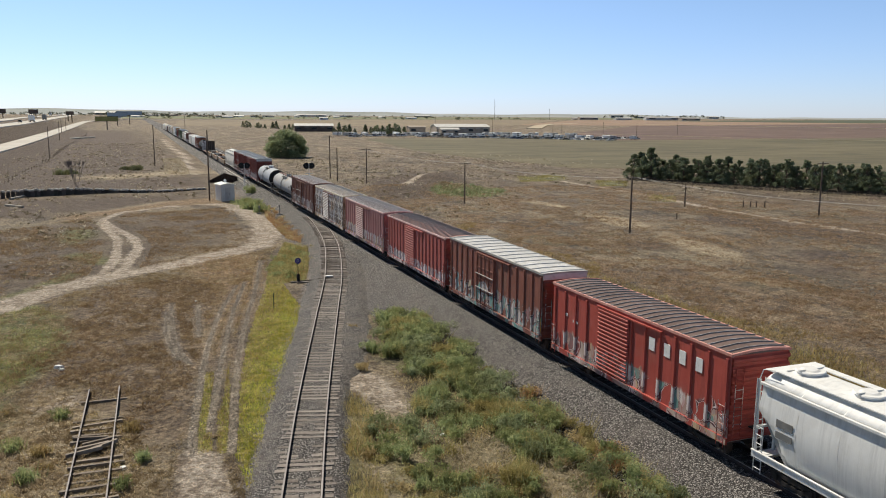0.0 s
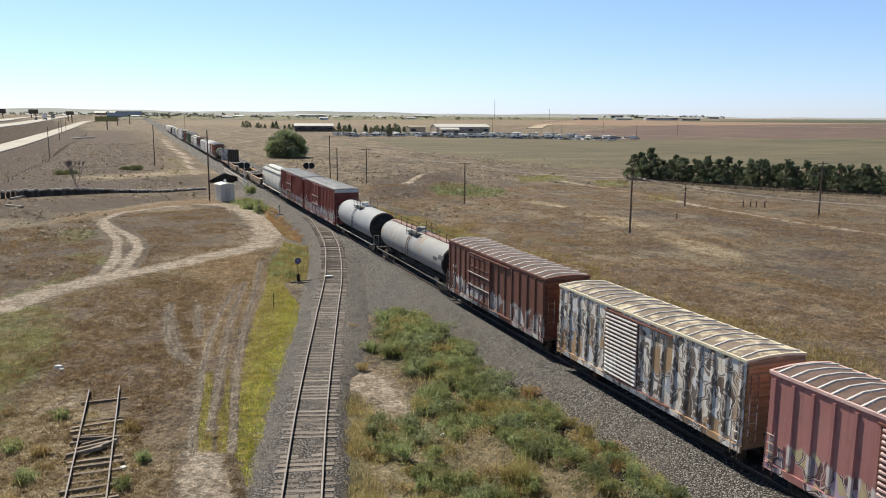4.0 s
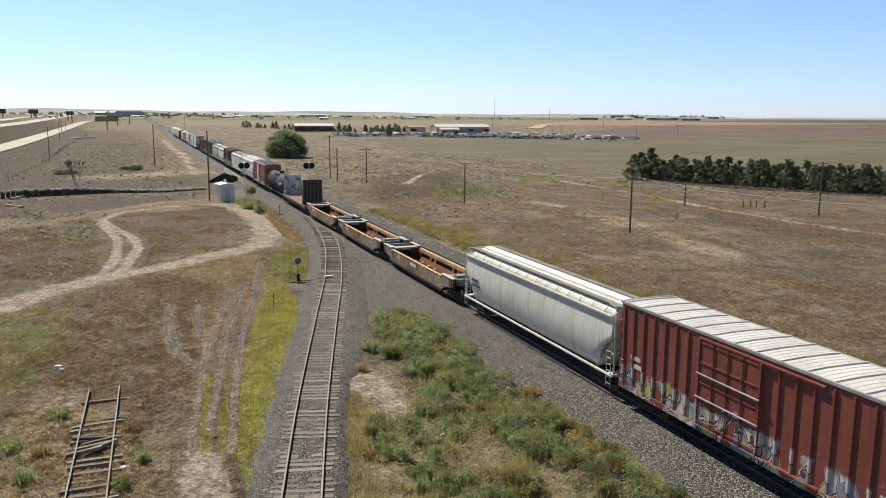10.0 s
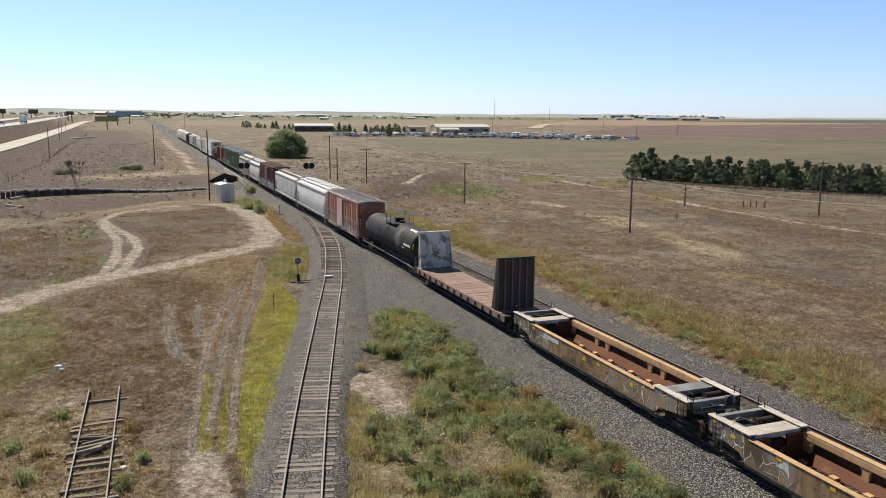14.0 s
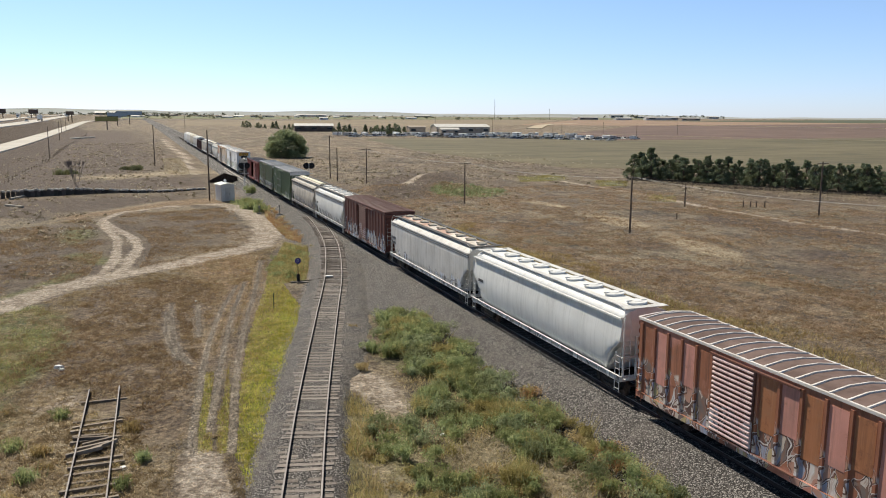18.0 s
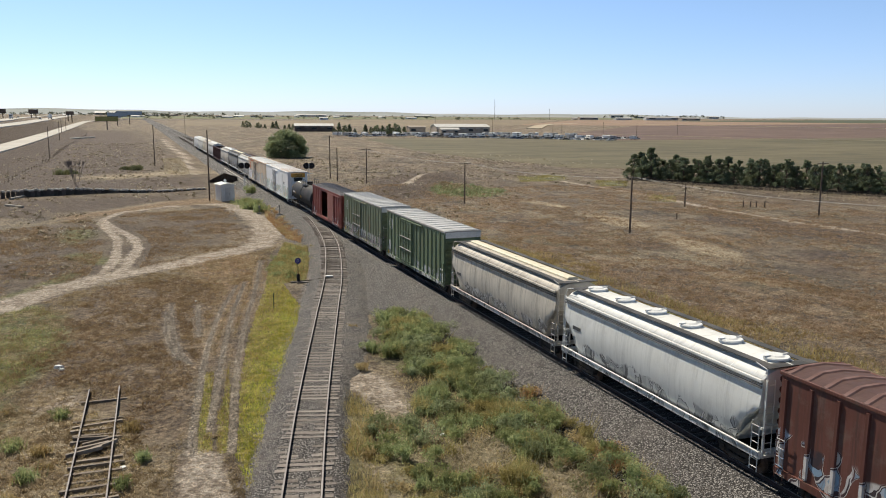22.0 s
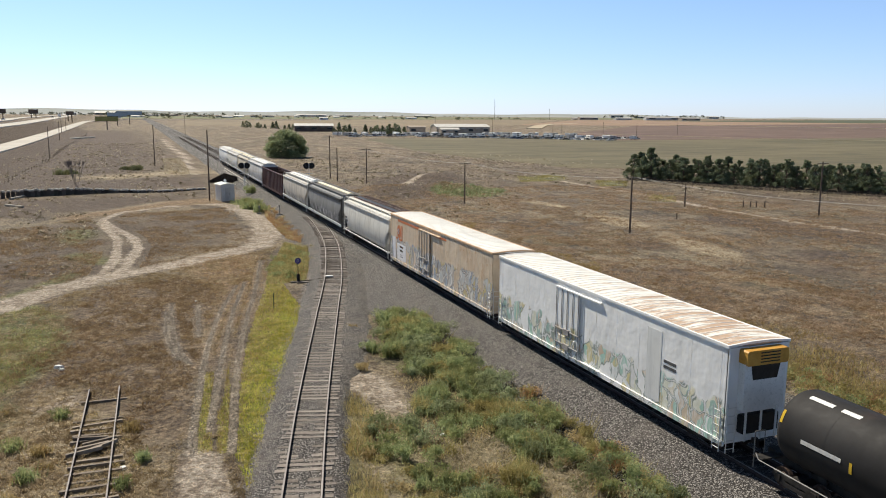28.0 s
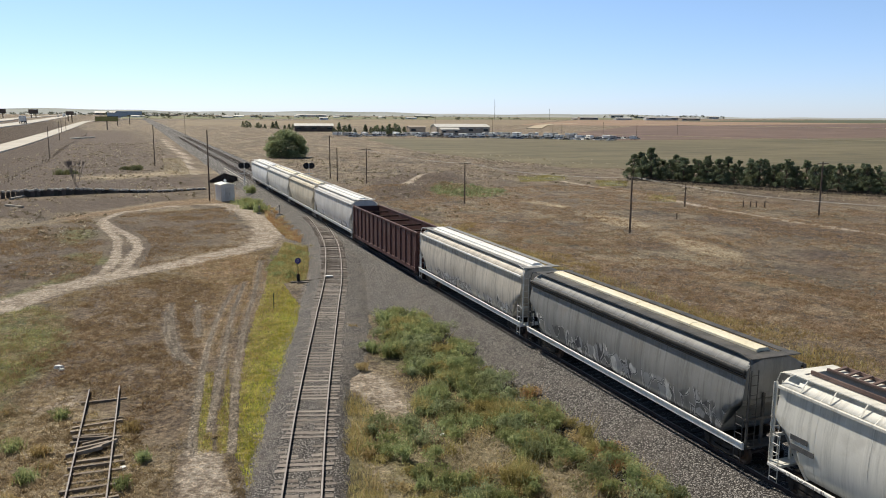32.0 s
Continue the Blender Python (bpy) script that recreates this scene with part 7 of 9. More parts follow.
WEED_RUST = leafy("weed_rust", [(0.0, (0.27, 0.165, 0.09)), (0.5, (0.43, 0.27, 0.14)), (1.0, (0.57, 0.42, 0.23))], glow=0.6)
WEED_DEAD = leafy("weed_dead", [(0.0, (0.38, 0.31, 0.22)), (0.6, (0.58, 0.51, 0.40)), (1.0, (0.72, 0.67, 0.57))])
GRASS_DRY = leafy("grass_dry", [(0.0, (0.22, 0.165, 0.105)), (0.4, (0.36, 0.28, 0.18)), (0.75, (0.52, 0.43, 0.29)), (1.0, (0.70, 0.61, 0.44))], glow=0.6)
GRASS_RANGE = leafy("grass_range", [(0.0, (0.24, 0.165, 0.11)), (0.4, (0.36, 0.255, 0.17)), (0.75, (0.48, 0.36, 0.25)), (1.0, (0.64, 0.52, 0.38))], glow=0.6)
GRASS_BROWN = leafy("grass_brown", [(0.0, (0.17, 0.11, 0.068)), (0.5, (0.30, 0.21, 0.128)), (0.85, (0.45, 0.345, 0.225)), (1.0, (0.64, 0.53, 0.37))], glow=0.6)
GRASS_YELLOW = leafy("grass_yellow_green", [(0.0, (0.23, 0.30, 0.045)), (0.45, (0.46, 0.48, 0.085)), (0.75, (0.64, 0.56, 0.13)), (1.0, (0.76, 0.64, 0.26))], glow=0.6)
GRASS_OLIVE = leafy("grass_olive", [(0.0, (0.235, 0.185, 0.08)), (0.5, (0.42, 0.325, 0.155)), (1.0, (0.62, 0.475, 0.27))], glow=0.6)
SHRUB_DULL = leafy("shrub_dull", [(0.0, (0.11, 0.125, 0.066)), (0.5, (0.19, 0.205, 0.105)), (1.0, (0.28, 0.28, 0.15))])
PINE_LEAF = leafy("pine_needles", [(0.0, (0.10, 0.135, 0.088)), (0.6, (0.205, 0.25, 0.15)), (1.0, (0.33, 0.365, 0.22))], glow=0.35)
TREE_LEAF = leafy("cottonwood_leaf", [(0.0, (0.18, 0.23, 0.135)), (0.6, (0.31, 0.37, 0.215)), (1.0, (0.44, 0.48, 0.30))], glow=0.6)
PALE_GRAVEL = plain("pale_gravel", (0.30, 0.26, 0.215), (0.46, 0.41, 0.35), 6, 0.9)
BARK = plain("bark", (0.09, 0.07, 0.055), (0.16, 0.125, 0.10), 3, 0.9)


def scatter(rng, poly, per):
    x0, x1 = min(q[0] for q in poly), max(q[0] for q in poly)
    y0, y1 = min(q[1] for q in poly), max(q[1] for q in poly)
    n = int((x1 - x0) * (y1 - y0) * per)
    xy = np.stack([rng.uniform(x0, x1, n), rng.uniform(y0, y1, n)], -1)
    return xy[inside(poly, xy[:, 0], xy[:, 1])]


def tufts(rng, xy, many, wide):
    """Turns every point into a small tuft of points."""
    return np.repeat(xy, many, 0) + rng.normal(0, wide, (len(xy) * many, 2))


def patchy(rng, xy, scale=0.35, cut=0.0):
    """Keeps more points in patches, fewer between them."""
    keep = np.array([noise.noise((x * scale, y * scale, 3.7)) + 0.5 * noise.noise((x * scale * 3, y * scale * 3, 1.2)) for x, y in xy])
    return xy[keep + rng.uniform(-0.35, 0.35, len(xy)) > cut]


def stuff(name, tris, material, label, category):
    tagged(new(name, tri_mesh(name, np.concatenate(tris), material)), label, category, kind="stuff")


def weed_patch():
    rng = np.random.default_rng(21)
    kinds = {k: [] for k in ("green", "grey", "olive", "tan", "rust")}

    def within(pts, x, y):
        return bool(inside(pts, np.array([x]), np.array([y]))[0])

    for x, y in scatter(rng, WEEDS, 1.75):
        if within(BARE, x, y) or x < -5.5 and near_line(WEEDS, np.array([x]), np.array([y]))[0] < (0.95 if y > 35 and x < -9 else 0.5):
            continue
        # the south is looser and drier, the north a closed green stand
        north = min(1.0, max(0.0, (y - 33) / 8))
        lush = 0.76 + 0.3 * north + 0.5 * noise.noise((x * 0.3, y * 0.24, 5.0)) - 0.5 * (x < -12.8)
        edge = x > -5.3 - 0.5 * math.sin(y * 0.7) and y < 42
        litter = within(LITTER, x, y) or within(LITTER_LOW, x, y)
        pick = rng.random()
        r = rng.uniform(0.32, 0.62)
        if litter:
            if pick > 0.16:
                continue
            kind, h, n = "tan" if pick > 0.07 else "grey", rng.uniform(0.25, 0.5), 200
        elif edge and pick < 0.55:
            kind, h, n = ("rust", "rust", "tan", "olive")[rng.integers(4)], rng.uniform(0.3, 0.6), 260
        elif pick < lush:
            q = noise.noise((x * 0.55, y * 0.45, 9.0)) + rng.uniform(-0.3, 0.3)
            kind = "grey" if q > 0.22 else "olive" if q < -0.36 else "green"
            h, n, r = rng.uniform(0.5, 0.95), 760, r * 1.2
        elif pick < lush + 0.3:
            kind, h, n = ("tan", "olive", "olive")[rng.integers(3)], rng.uniform(0.3, 0.6), 300
        elif pick < lush + 0.45:
            kind, h, n = "tan" if rng.random() < 0.85 else "rust", rng.uniform(0.2, 0.42), 200
        else:
            continue
        g = -0.64
        p = dome(rng, n, r, h, 9) + np.array([x, y, g])
        kinds[kind].append(leaves(rng, p, 0.05))
        k = int(n * (0.03 if kind in ("green", "grey") else 0.1))
        d = rng.normal(0, r * 0.5, (k, 2))
        kinds[kind].append(blades(rng, np.array([x, y]) + d, h * 1.12, 0.035, 0.8, np.full(k, g)))
    xy = patchy(rng, scatter(rng, WEEDS, 70), 0.5)
    xy = xy[~inside(BARE, xy[:, 0], xy[:, 1])]
    kinds["tan"].append(blades(rng, xy, 0.22, 0.035, 1.4, np.full(len(xy), -0.64)))
    col = patchy(rng, scatter(rng, COLUMN, 210), 0.6, -0.3)
    half = rng.random(len(col)) < 0.45
    kinds["tan"].append(blades(rng, col[half], 0.3, 0.035, 0.9, np.full(half.sum(), -0.64)))
    kinds["olive"].append(blades(rng, col[~half], 0.3, 0.035, 0.9, np.full((~half).sum(), -0.64)))
    stalk = []
    for poly, per in ((LITTER, 55), (LITTER_LOW, 45), ([(-7.6, 31.6), (-6.6, 31.6), (-6.6, 30.0), (-7.6, 30.0)], 45), ([(-6.4, 28.2), (-5.5, 28.2), (-5.5, 26.6), (-6.4, 26.6)], 45)):
        dead = scatter(rng, poly, per)
        stalk.append(blades(rng, dead, 0.3, 0.035, 2.6, np.full(len(dead), -0.6)))
    far = patchy(rng, scatter(rng, [(6.9, 20), (9.2, 20), (9.8, 60), (8.8, 120), (7.2, 120)], 16), 0.5, 0.0)
    stalk.append(blades(rng, far, 0.2, 0.045, 3.2, np.full(len(far), -0.55)))
    stuff("dead_stalks", stalk, WEED_DEAD, "bleached dead weed stalks", "weeds")
    stuff("weeds_green", kinds["green"], WEED_GREEN, "dense green weeds between the tracks", "weeds")
    stuff("weeds_grey_green", kinds["grey"], WEED_GREY, "grey-green feathery weeds between the tracks", "weeds")
    stuff("weeds_olive", kinds["olive"], WEED_OLIVE, "olive half-dry weeds between the tracks", "weeds")
    stuff("weeds_dry", kinds["tan"], WEED_TAN, "dry tan weeds between the tracks", "weeds")
    stuff("weeds_rust", kinds["rust"], WEED_RUST, "rust-coloured weeds along the ballast edge", "weeds")


weed_patch()


def grasses():
    rng = np.random.default_rng(5)
    left = [(-46, 22), (-20.5, 22), (-19.5, 40), (-12.5, 78), (-9, 92), (-30, 76), (-46, 60)]
    xy = tufts(rng, patchy(rng, scatter(rng, left, 22), 0.45, -0.15), 9, 0.09)
    roads = np.minimum.reduce([near_line(q, xy[:, 0], xy[:, 1]) for q in [ROAD, LOOP, *RUTS]])
    wide = np.where(near_line(ROAD, xy[:, 0], xy[:, 1]) < 2.2, 0, 1) * (roads > 0.42)
    keep = (wide > 0) & ~inside(SAND, xy[:, 0], xy[:, 1]) & ~inside(GREEN, xy[:, 0], xy[:, 1])
    xy = xy[keep]
    brown = inside(BROWN, xy[:, 0], xy[:, 1]) & (rng.random(len(xy)) < 0.72)
    stuff("brown_grass", [blades(rng, xy[brown], 0.15, 0.06, 2.0)], GRASS_BROWN, "short red-brown weeds beside the siding", "grass")
    dry = [blades(rng, xy[~brown], 0.13, 0.055, 2.4)]
    loop = [(-34, 70), (-12, 92), (-10, 130), (-26, 126), (-46, 110), (-46, 70)]
    q = tufts(rng, patchy(rng, scatter(rng, loop, 12), 0.2, -0.1), 6, 0.12)
    ok = np.minimum.reduce([near_line(r, q[:, 0], q[:, 1]) for r in (ROAD, LOOP, LOOP_IN)]) > 1.4
    stuff("loop_grass", [blades(rng, q[ok], 0.15, 0.07, 2.0)], GRASS_BROWN, "short brown grass inside the dirt loop", "grass")
    q = tufts(rng, patchy(rng, scatter(rng, STRAW, 16), 0.6, -0.15), 9, 0.1)
    dry.append(blades(rng, q, 0.15, 0.06, 2.4))
    stuff("dry_grass", dry, GRASS_DRY, "sparse dry straw grass", "grass")
    clumps, sage = [], []
    for x, y in scatter(rng, STRAW, 0.32):
        p = dome(rng, 70, rng.uniform(0.2, 0.45), rng.uniform(0.2, 0.4)) + np.array([x, y, -0.63])
        (sage if rng.random() < 0.45 else clumps).append(leaves(rng, p, 0.05))
    stuff("straw_clumps", clumps, GRASS_DRY, "pale dry weed clumps beside the stub track", "weeds")
    stuff("sage_clumps", sage, GRASS_OLIVE, "grey-green weed clumps beside the stub track", "weeds")
    line = [(q[0], q[1]) for q in SIDING[::6]]
    q = np.concatenate([scatter(rng, GREEN, 190)] + [scatter(rng, g, 150) for g in GREEN_IN])
    q = q[np.minimum.reduce([near_line(r, q[:, 0], q[:, 1]) for r in RUTS]) > 0.25]
    dull = rng.random(len(q)) < np.clip((near_line(line, q[:, 0], q[:, 1]) - 2.9) / 2.2, 0.04, 0.6)
    stuff("yellow_grass", [blades(rng, q[~dull], 0.16, 0.035, 0.8)], GRASS_YELLOW, "low yellow-green grass strip beside the siding", "grass")
    v = scatter(rng, VERGE, 150)
    t = [leaves(rng, dome(rng, 160, 0.55, 0.55) + np.array([x, y, -0.62]), 0.06) for x, y in scatter(rng, VERGE, 0.45)]
    stuff("verge_grass", [blades(rng, q[dull], 0.15, 0.035, 0.9), blades(rng, v[::2], 0.24, 0.05, 0.9)], GRASS_OLIVE, "olive half-dry grass along the verge", "grass")
    stuff("verge_weeds", [blades(rng, v[1::4], 0.26, 0.05, 0.9), *t[::2]], WEED_GREEN, "green weeds along the verge", "weeds")
    stuff("verge_weeds_dry", [blades(rng, v[3::4], 0.28, 0.05, 0.9), *t[1::2]], WEED_OLIVE, "olive-yellow weeds along the verge", "weeds")
    stones = []
    for r in RUTS:
        pts = np.array([(p.x, p.y) for p in curve_points([(*k, 0) for k in r], 0.25)])
        at = np.repeat(pts, 26, 0) + rng.normal(0, 0.13, (len(pts) * 26, 2)) + np.array([0, 1]) * rng.uniform(-0.15, 0.15, (len(pts) * 26, 1))
        stones.append(leaves(rng, np.column_stack([at, height(at[:, 0], at[:, 1]) + 0.012]), 0.035))
    stuff("rut_gravel", stones, PALE_GRAVEL, "pale gravel pressed into wheel ruts", "gravel")
    o = patchy(rng, scatter(rng, OCHRE, 40), 0.5, -0.1)
    o = o[np.minimum.reduce([near_line(r, o[:, 0], o[:, 1]) for r in RUTS]) > 0.45]
    w = patchy(rng, scatter(rng, GREEN_WEST, 110), 0.3, -0.2)
    stuff("west_grass", [blades(rng, w[::2], 0.17, 0.05, 1.2)], WEED_OLIVE, "olive-green grass at the foot of the dirt road", "grass")
    stuff("west_grass_green", [blades(rng, w[1::2], 0.17, 0.05, 1.2)], WEED_GREEN, "green grass at the foot of the dirt road", "grass")
    stuff("ochre_grass", [blades(rng, o, 0.14, 0.05, 1.8)], WEED_RUST, "short ochre dry grass between wheel ruts", "grass")
    q = scatter(rng, RUST, 60)
    t = [leaves(rng, dome(rng, 120, 0.5, 0.6) + np.array([x, y, -0.62]), 0.06) for x, y in scatter(rng, RUST, 0.9)]
    stuff("tan_weeds", t[::2], WEED_TAN, "tan weeds beside the switch", "weeds")
    stuff("rust_weeds", t[1::2] + [blades(rng, q, 0.4, 0.05, 0.6)], WEED_RUST, "rust-red weeds beside the switch", "weeds")
    # right of the main line: a taller strip at the ballast, then open range
    edge = [(8.8, 18), (12.6, 18), (13.4, 60), (12, 120), (9.6, 120), (10.4, 60), (9.9, 40)]
    t = []
    for x, y in scatter(rng, edge, 2.5):
        n = 130
        t.append(leaves(rng, dome(rng, n, 0.5, rng.uniform(0.35, 0.75)) + np.array([x, y, -0.72]), 0.06))
    stuff("edge_weeds_rust", t[::4], WEED_RUST, "rust-brown weeds along the far ballast edge", "weeds")
    stuff("edge_weeds_green", t[1::4], WEED_GREEN, "green weeds along the far ballast edge", "weeds")
    stuff("edge_weeds_olive", [k for i, k in enumerate(t) if i % 4 > 1], WEED_OLIVE, "olive weeds along the far ballast edge", "weeds")
    band = [(10.4, 18), (17.5, 18), (17.0, 60), (14.5, 110), (11, 110), (11.4, 60)]
    q = patchy(rng, scatter(rng, band, 90), 0.22, -0.12)
    q = q[rng.random(len(q)) < np.clip((18.5 - q[:, 0]) / 5.0, 0.1, 1)]
    half = rng.random(len(q)) < 0.55
    stuff("band_grass", [blades(rng, q[half], 0.34, 0.045, 0.9)], GRASS_OLIVE, "tall half-dry grass along the far ballast", "grass")
    stuff("band_grass_green", [blades(rng, q[~half], 0.36, 0.045, 0.9)], WEED_OLIVE, "tall green-olive grass along the far ballast", "grass")
    near = [(10, 18), (44, 18), (30, 60), (24, 100), (11, 100)]
    q = tufts(rng, patchy(rng, scatter(rng, near, 10), 0.3, -0.1), 8, 0.12)
    lush = (q[:, 0] < 16 + 4 * np.sin(q[:, 1] * 0.2)) & (rng.random(len(q)) < 0.75)
    stuff("olive_grass", [blades(rng, q[lush], 0.26, 0.05, 1.1)], GRASS_OLIVE, "olive prairie grass along the line", "grass")
    far = [(26, 20), (84, 20), (86, 100), (66, 150), (14, 150), (16, 100), (30, 62)]
    p = tufts(rng, patchy(rng, scatter(rng, far, 4.5), 0.16, -0.05), 7, 0.16)
    stuff("range_grass", [blades(rng, q[~lush], 0.15, 0.07, 2.2), blades(rng, p, 0.15, 0.11, 2.4)], GRASS_RANGE, "dry open-range grass", "grass")


grasses()


def far_tufts():
    """Low dark and straw tufts that roughen the open prairie farther off."""
    rng = np.random.default_rng(88)
    fields = ([(-62, 125), (-14, 145), (-12, 230), (-14, 420), (-50, 420)], 0.2), ([(14, 100), (60, 150), (85, 110), (120, 90), (140, 160), (95, 300), (20, 300)], 0.15), ([(-60, 60), (-30, 80), (-28, 130), (-60, 140)], 0.3)
    spots = np.concatenate([patchy(rng, scatter(rng, f, per), 0.06, -0.05) for f, per in fields])
    dark, straw = [], []
    for x, y in spots:
        g = float(height(x, y)) - 0.03
        r = rng.uniform(0.25, 0.7)
        p = dome(rng, 16, r, rng.uniform(0.12, 0.3), 3) + np.array([x, y, g])
        (dark if rng.random() < 0.55 else straw).append(leaves(rng, p, 0.13))
    bank = scatter(rng, [(-17.5, 205), (-11.5, 205), (-10.5, 275), (-15.5, 275)], 6)
    straw.append(blades(rng, bank, 0.3, 0.3, 1.6))
    stuff("sage_tufts", dark, leafy("sage_tuft", [(0.0, (0.11, 0.09, 0.06)), (0.6, (0.18, 0.15, 0.095)), (1.0, (0.24, 0.22, 0.12))]), "low dark sage tufts across the open prairie", "tufts")
    stuff("straw_tufts", straw, WEED_DEAD, "low bleached straw tufts across the open prairie", "tufts")


far_tufts()


def shrub(name, at, r, h, n, material, label, size=0.06, seed=1):
    rng = np.random.default_rng(seed)
    t = thing(name, label, "shrub", "", pose(*at))
    part("foliage", tri_mesh("foliage", np.concatenate([leaves(rng, dome(rng, n, r, h), size), blades(rng, rng.normal(0, r * 0.4, (n // 4, 2)), h, size, 0.6, np.zeros(n // 4))]), material), None, t)
    s = Shape()
    for k in range(5):
        a = k * 1.26
        s.rod((0, 0, -0.05), (math.cos(a) * r * 0.4, math.sin(a) * r * 0.4, h * 0.5), 0.03, 5, 0.012)
    part("stem", s, BARK, t)
    return t


shrub("shrub", (-10.4, 47.3, -0.62), 0.55, 0.7, 700, WEED_GREEN, "round green shrub at the edge of the gravel", 0.05, 2)
shrub("shrub", (-9.6, 46.0, -0.62), 0.6, 0.75, 800, WEED_GREEN, "round green shrub at the edge of the gravel", 0.05, 3)
shrub("shrub", (-11.9, 43.9, -0.62), 0.4, 0.4, 300, WEED_TAN, "small yellowish shrub on bare gravel", 0.05, 4)
shrub("shrub", (-10.3, 52.6, -0.62), 0.45, 0.4, 300, WEED_TAN, "small yellowish shrub on bare gravel", 0.05, 5)
for k, (x, y, q) in enumerate(((-28.4, 37.2, 0.5), (-28.7, 34.6, 0.55), (-29.6, 38.2, 0.6), (-24.7, 38.6, 0.5), (-25.0, 32.6, 0.35), (-27.9, 41.6, 0.4), (-29.2, 32.4, 0.5), (-24.2, 35.0, 0.35))):
    shrub("shrub", (x, y, -0.63), q, 0.5, 420, WEED_GREEN if k % 3 else GRASS_OLIVE, "small grey-green weed clump beside the stub track", 0.045, 50 + k)
shrub("shrub", (-3.9, 152.5, -0.62), 0.9, 1.4, 900, WEED_GREEN, "dark green shrub beside the signal mast", 0.1, 6)
for k, (x, y, r) in enumerate(((-7.3, 127.0, 1.6), (-6.6, 122.5, 1.3), (-6.3, 131.0, 1.5), (-7.6, 133.8, 1.2))):
    shrub("shrub", (x, y, -0.62), r, 1.0, 900, WEED_GREEN, "low green shrub beside the dirt track", 0.11, 10 + k)
for k, (x, y, r, h) in enumerate(((-24.0, 223.0, 1.9, 1.1), (-26.6, 225.0, 1.2, 0.7), (-40.0, 211.0, 2.2, 0.8), (-38.2, 212.0, 1.4, 0.6))):
    shrub("shrub", (x, y, float(height(x, y)) - 0.05), r, h, 1500, SHRUB_DULL, "spreading low green shrub on the prairie", 0.15, 20 + k)


def green_patches():
    rng = np.random.default_rng(19)
    tall, low = [], []
    for k, poly in enumerate(GREEN_EAST):
        xy = patchy(rng, scatter(rng, poly, 14), 0.25, 0.1)
        (tall if k == 2 else low).append(blades(rng, xy, 0.5 if k == 2 else 0.3, 0.16, 0.9))
    stuff("green_grass", tall, WEED_GREY, "tall green grass below the earth mound", "grass")
    stuff("low_green_grass", low, WEED_OLIVE, "low olive grass patches on the prairie", "grass")


green_patches()


def bare_tree():
    rng = random.Random(9)
    t = thing("bare_tree", "small leafless tree beside the old wall", "tree", "", pose(-34.5, 167.0, -0.7))
    s = Shape()

    def grow(p, d, long, r, left):
        q = p + d * long
        s.rod(p, q, max(r, 0.018), 5, max(r * 0.65, 0.015))
        if left:
            for _ in range(3):
                grow(q, (d + Vector((rng.uniform(-0.3, 0.3), rng.uniform(-0.3, 0.3), rng.uniform(0.1, 0.4)))).normalized(), long * 0.75, r * 0.62, left - 1)
    for k in range(5):
        grow(Vector((rng.uniform(-0.4, 0.4), 0, 0)), Vector((rng.uniform(-0.35, 0.35), rng.uniform(-0.3, 0.3), 1)).normalized(), 2.2, 0.045, 3)
    part("branches", s, plain("grey_twig", (0.14, 0.12, 0.115), (0.2, 0.175, 0.165), 3, 0.9), t)


bare_tree()


def crown_tree(name, label, high, wide, leaf, material, n, trunk_r, seed, conifer=False, clumps=0):
    rng = np.random.default_rng(seed)
    t = thing(name, label, "tree")
    s = Shape()
    s.rod((0, 0, -0.2), (0.1, 0, high * 0.35), trunk_r, 8, trunk_r * 0.7)
    s.rod((0.1, 0, high * 0.35), (0, 0.1, high * 0.85), trunk_r * 0.7, 7, trunk_r * 0.2)
    part("trunk", s, BARK, t)
    limbs = Shape()
    cl = []
    m = clumps or (26 if not conifer else 60)
    for k in range(m):
        u = rng.uniform(0.0 if conifer else 0.02, 1.0)
        a = rng.uniform(0, 2 * math.pi)
        reach = wide / 2 * ((1.0 - 0.86 * u) if conifer else math.sin(math.pi * min(1, 0.3 + 0.66 * u)) ** 0.6) * rng.uniform(0.55, 1.0)
        q = np.array([math.cos(a) * reach, math.sin(a) * reach, high * (0.08 + 0.9 * u) if conifer else high * (0.06 + 0.84 * u)])
        limbs.rod((0, 0, q[2] * 0.75), tuple(q), trunk_r * 0.25, 5, 0.02)
        c = rng.normal(size=(n // m, 3))
        c /= np.linalg.norm(c, axis=1)[:, None]
        rad = wide * (0.115 - 0.06 * u if conifer else 0.155) * rng.uniform(0.7, 1.25)
        cl.append(q + c * (rad * rng.uniform(0.35, 1.0, n // m) ** 0.6)[:, None] * np.array([1, 1, 0.7]))
    part("limb", limbs, BARK, t)
    part("crown", tri_mesh("crown", leaves(rng, np.concatenate(cl), leaf), material), None, t)
    return t


big = crown_tree("cottonwood_tree", "broad green cottonwood tree standing alone on the prairie", 9.4, 12.6, 0.22, TREE_LEAF, 26000, 0.4, 3, False, 90)
big.matrix_basis = pose(24.1, 273.0, -0.7)
pines = [crown_tree("pine_tree", "dark green pine tree in a shelter belt", 6.4, 6.4, 0.18, PINE_LEAF, 4200, 0.2, 40 + k, True) for k in range(4)]
rng = random.Random(12)
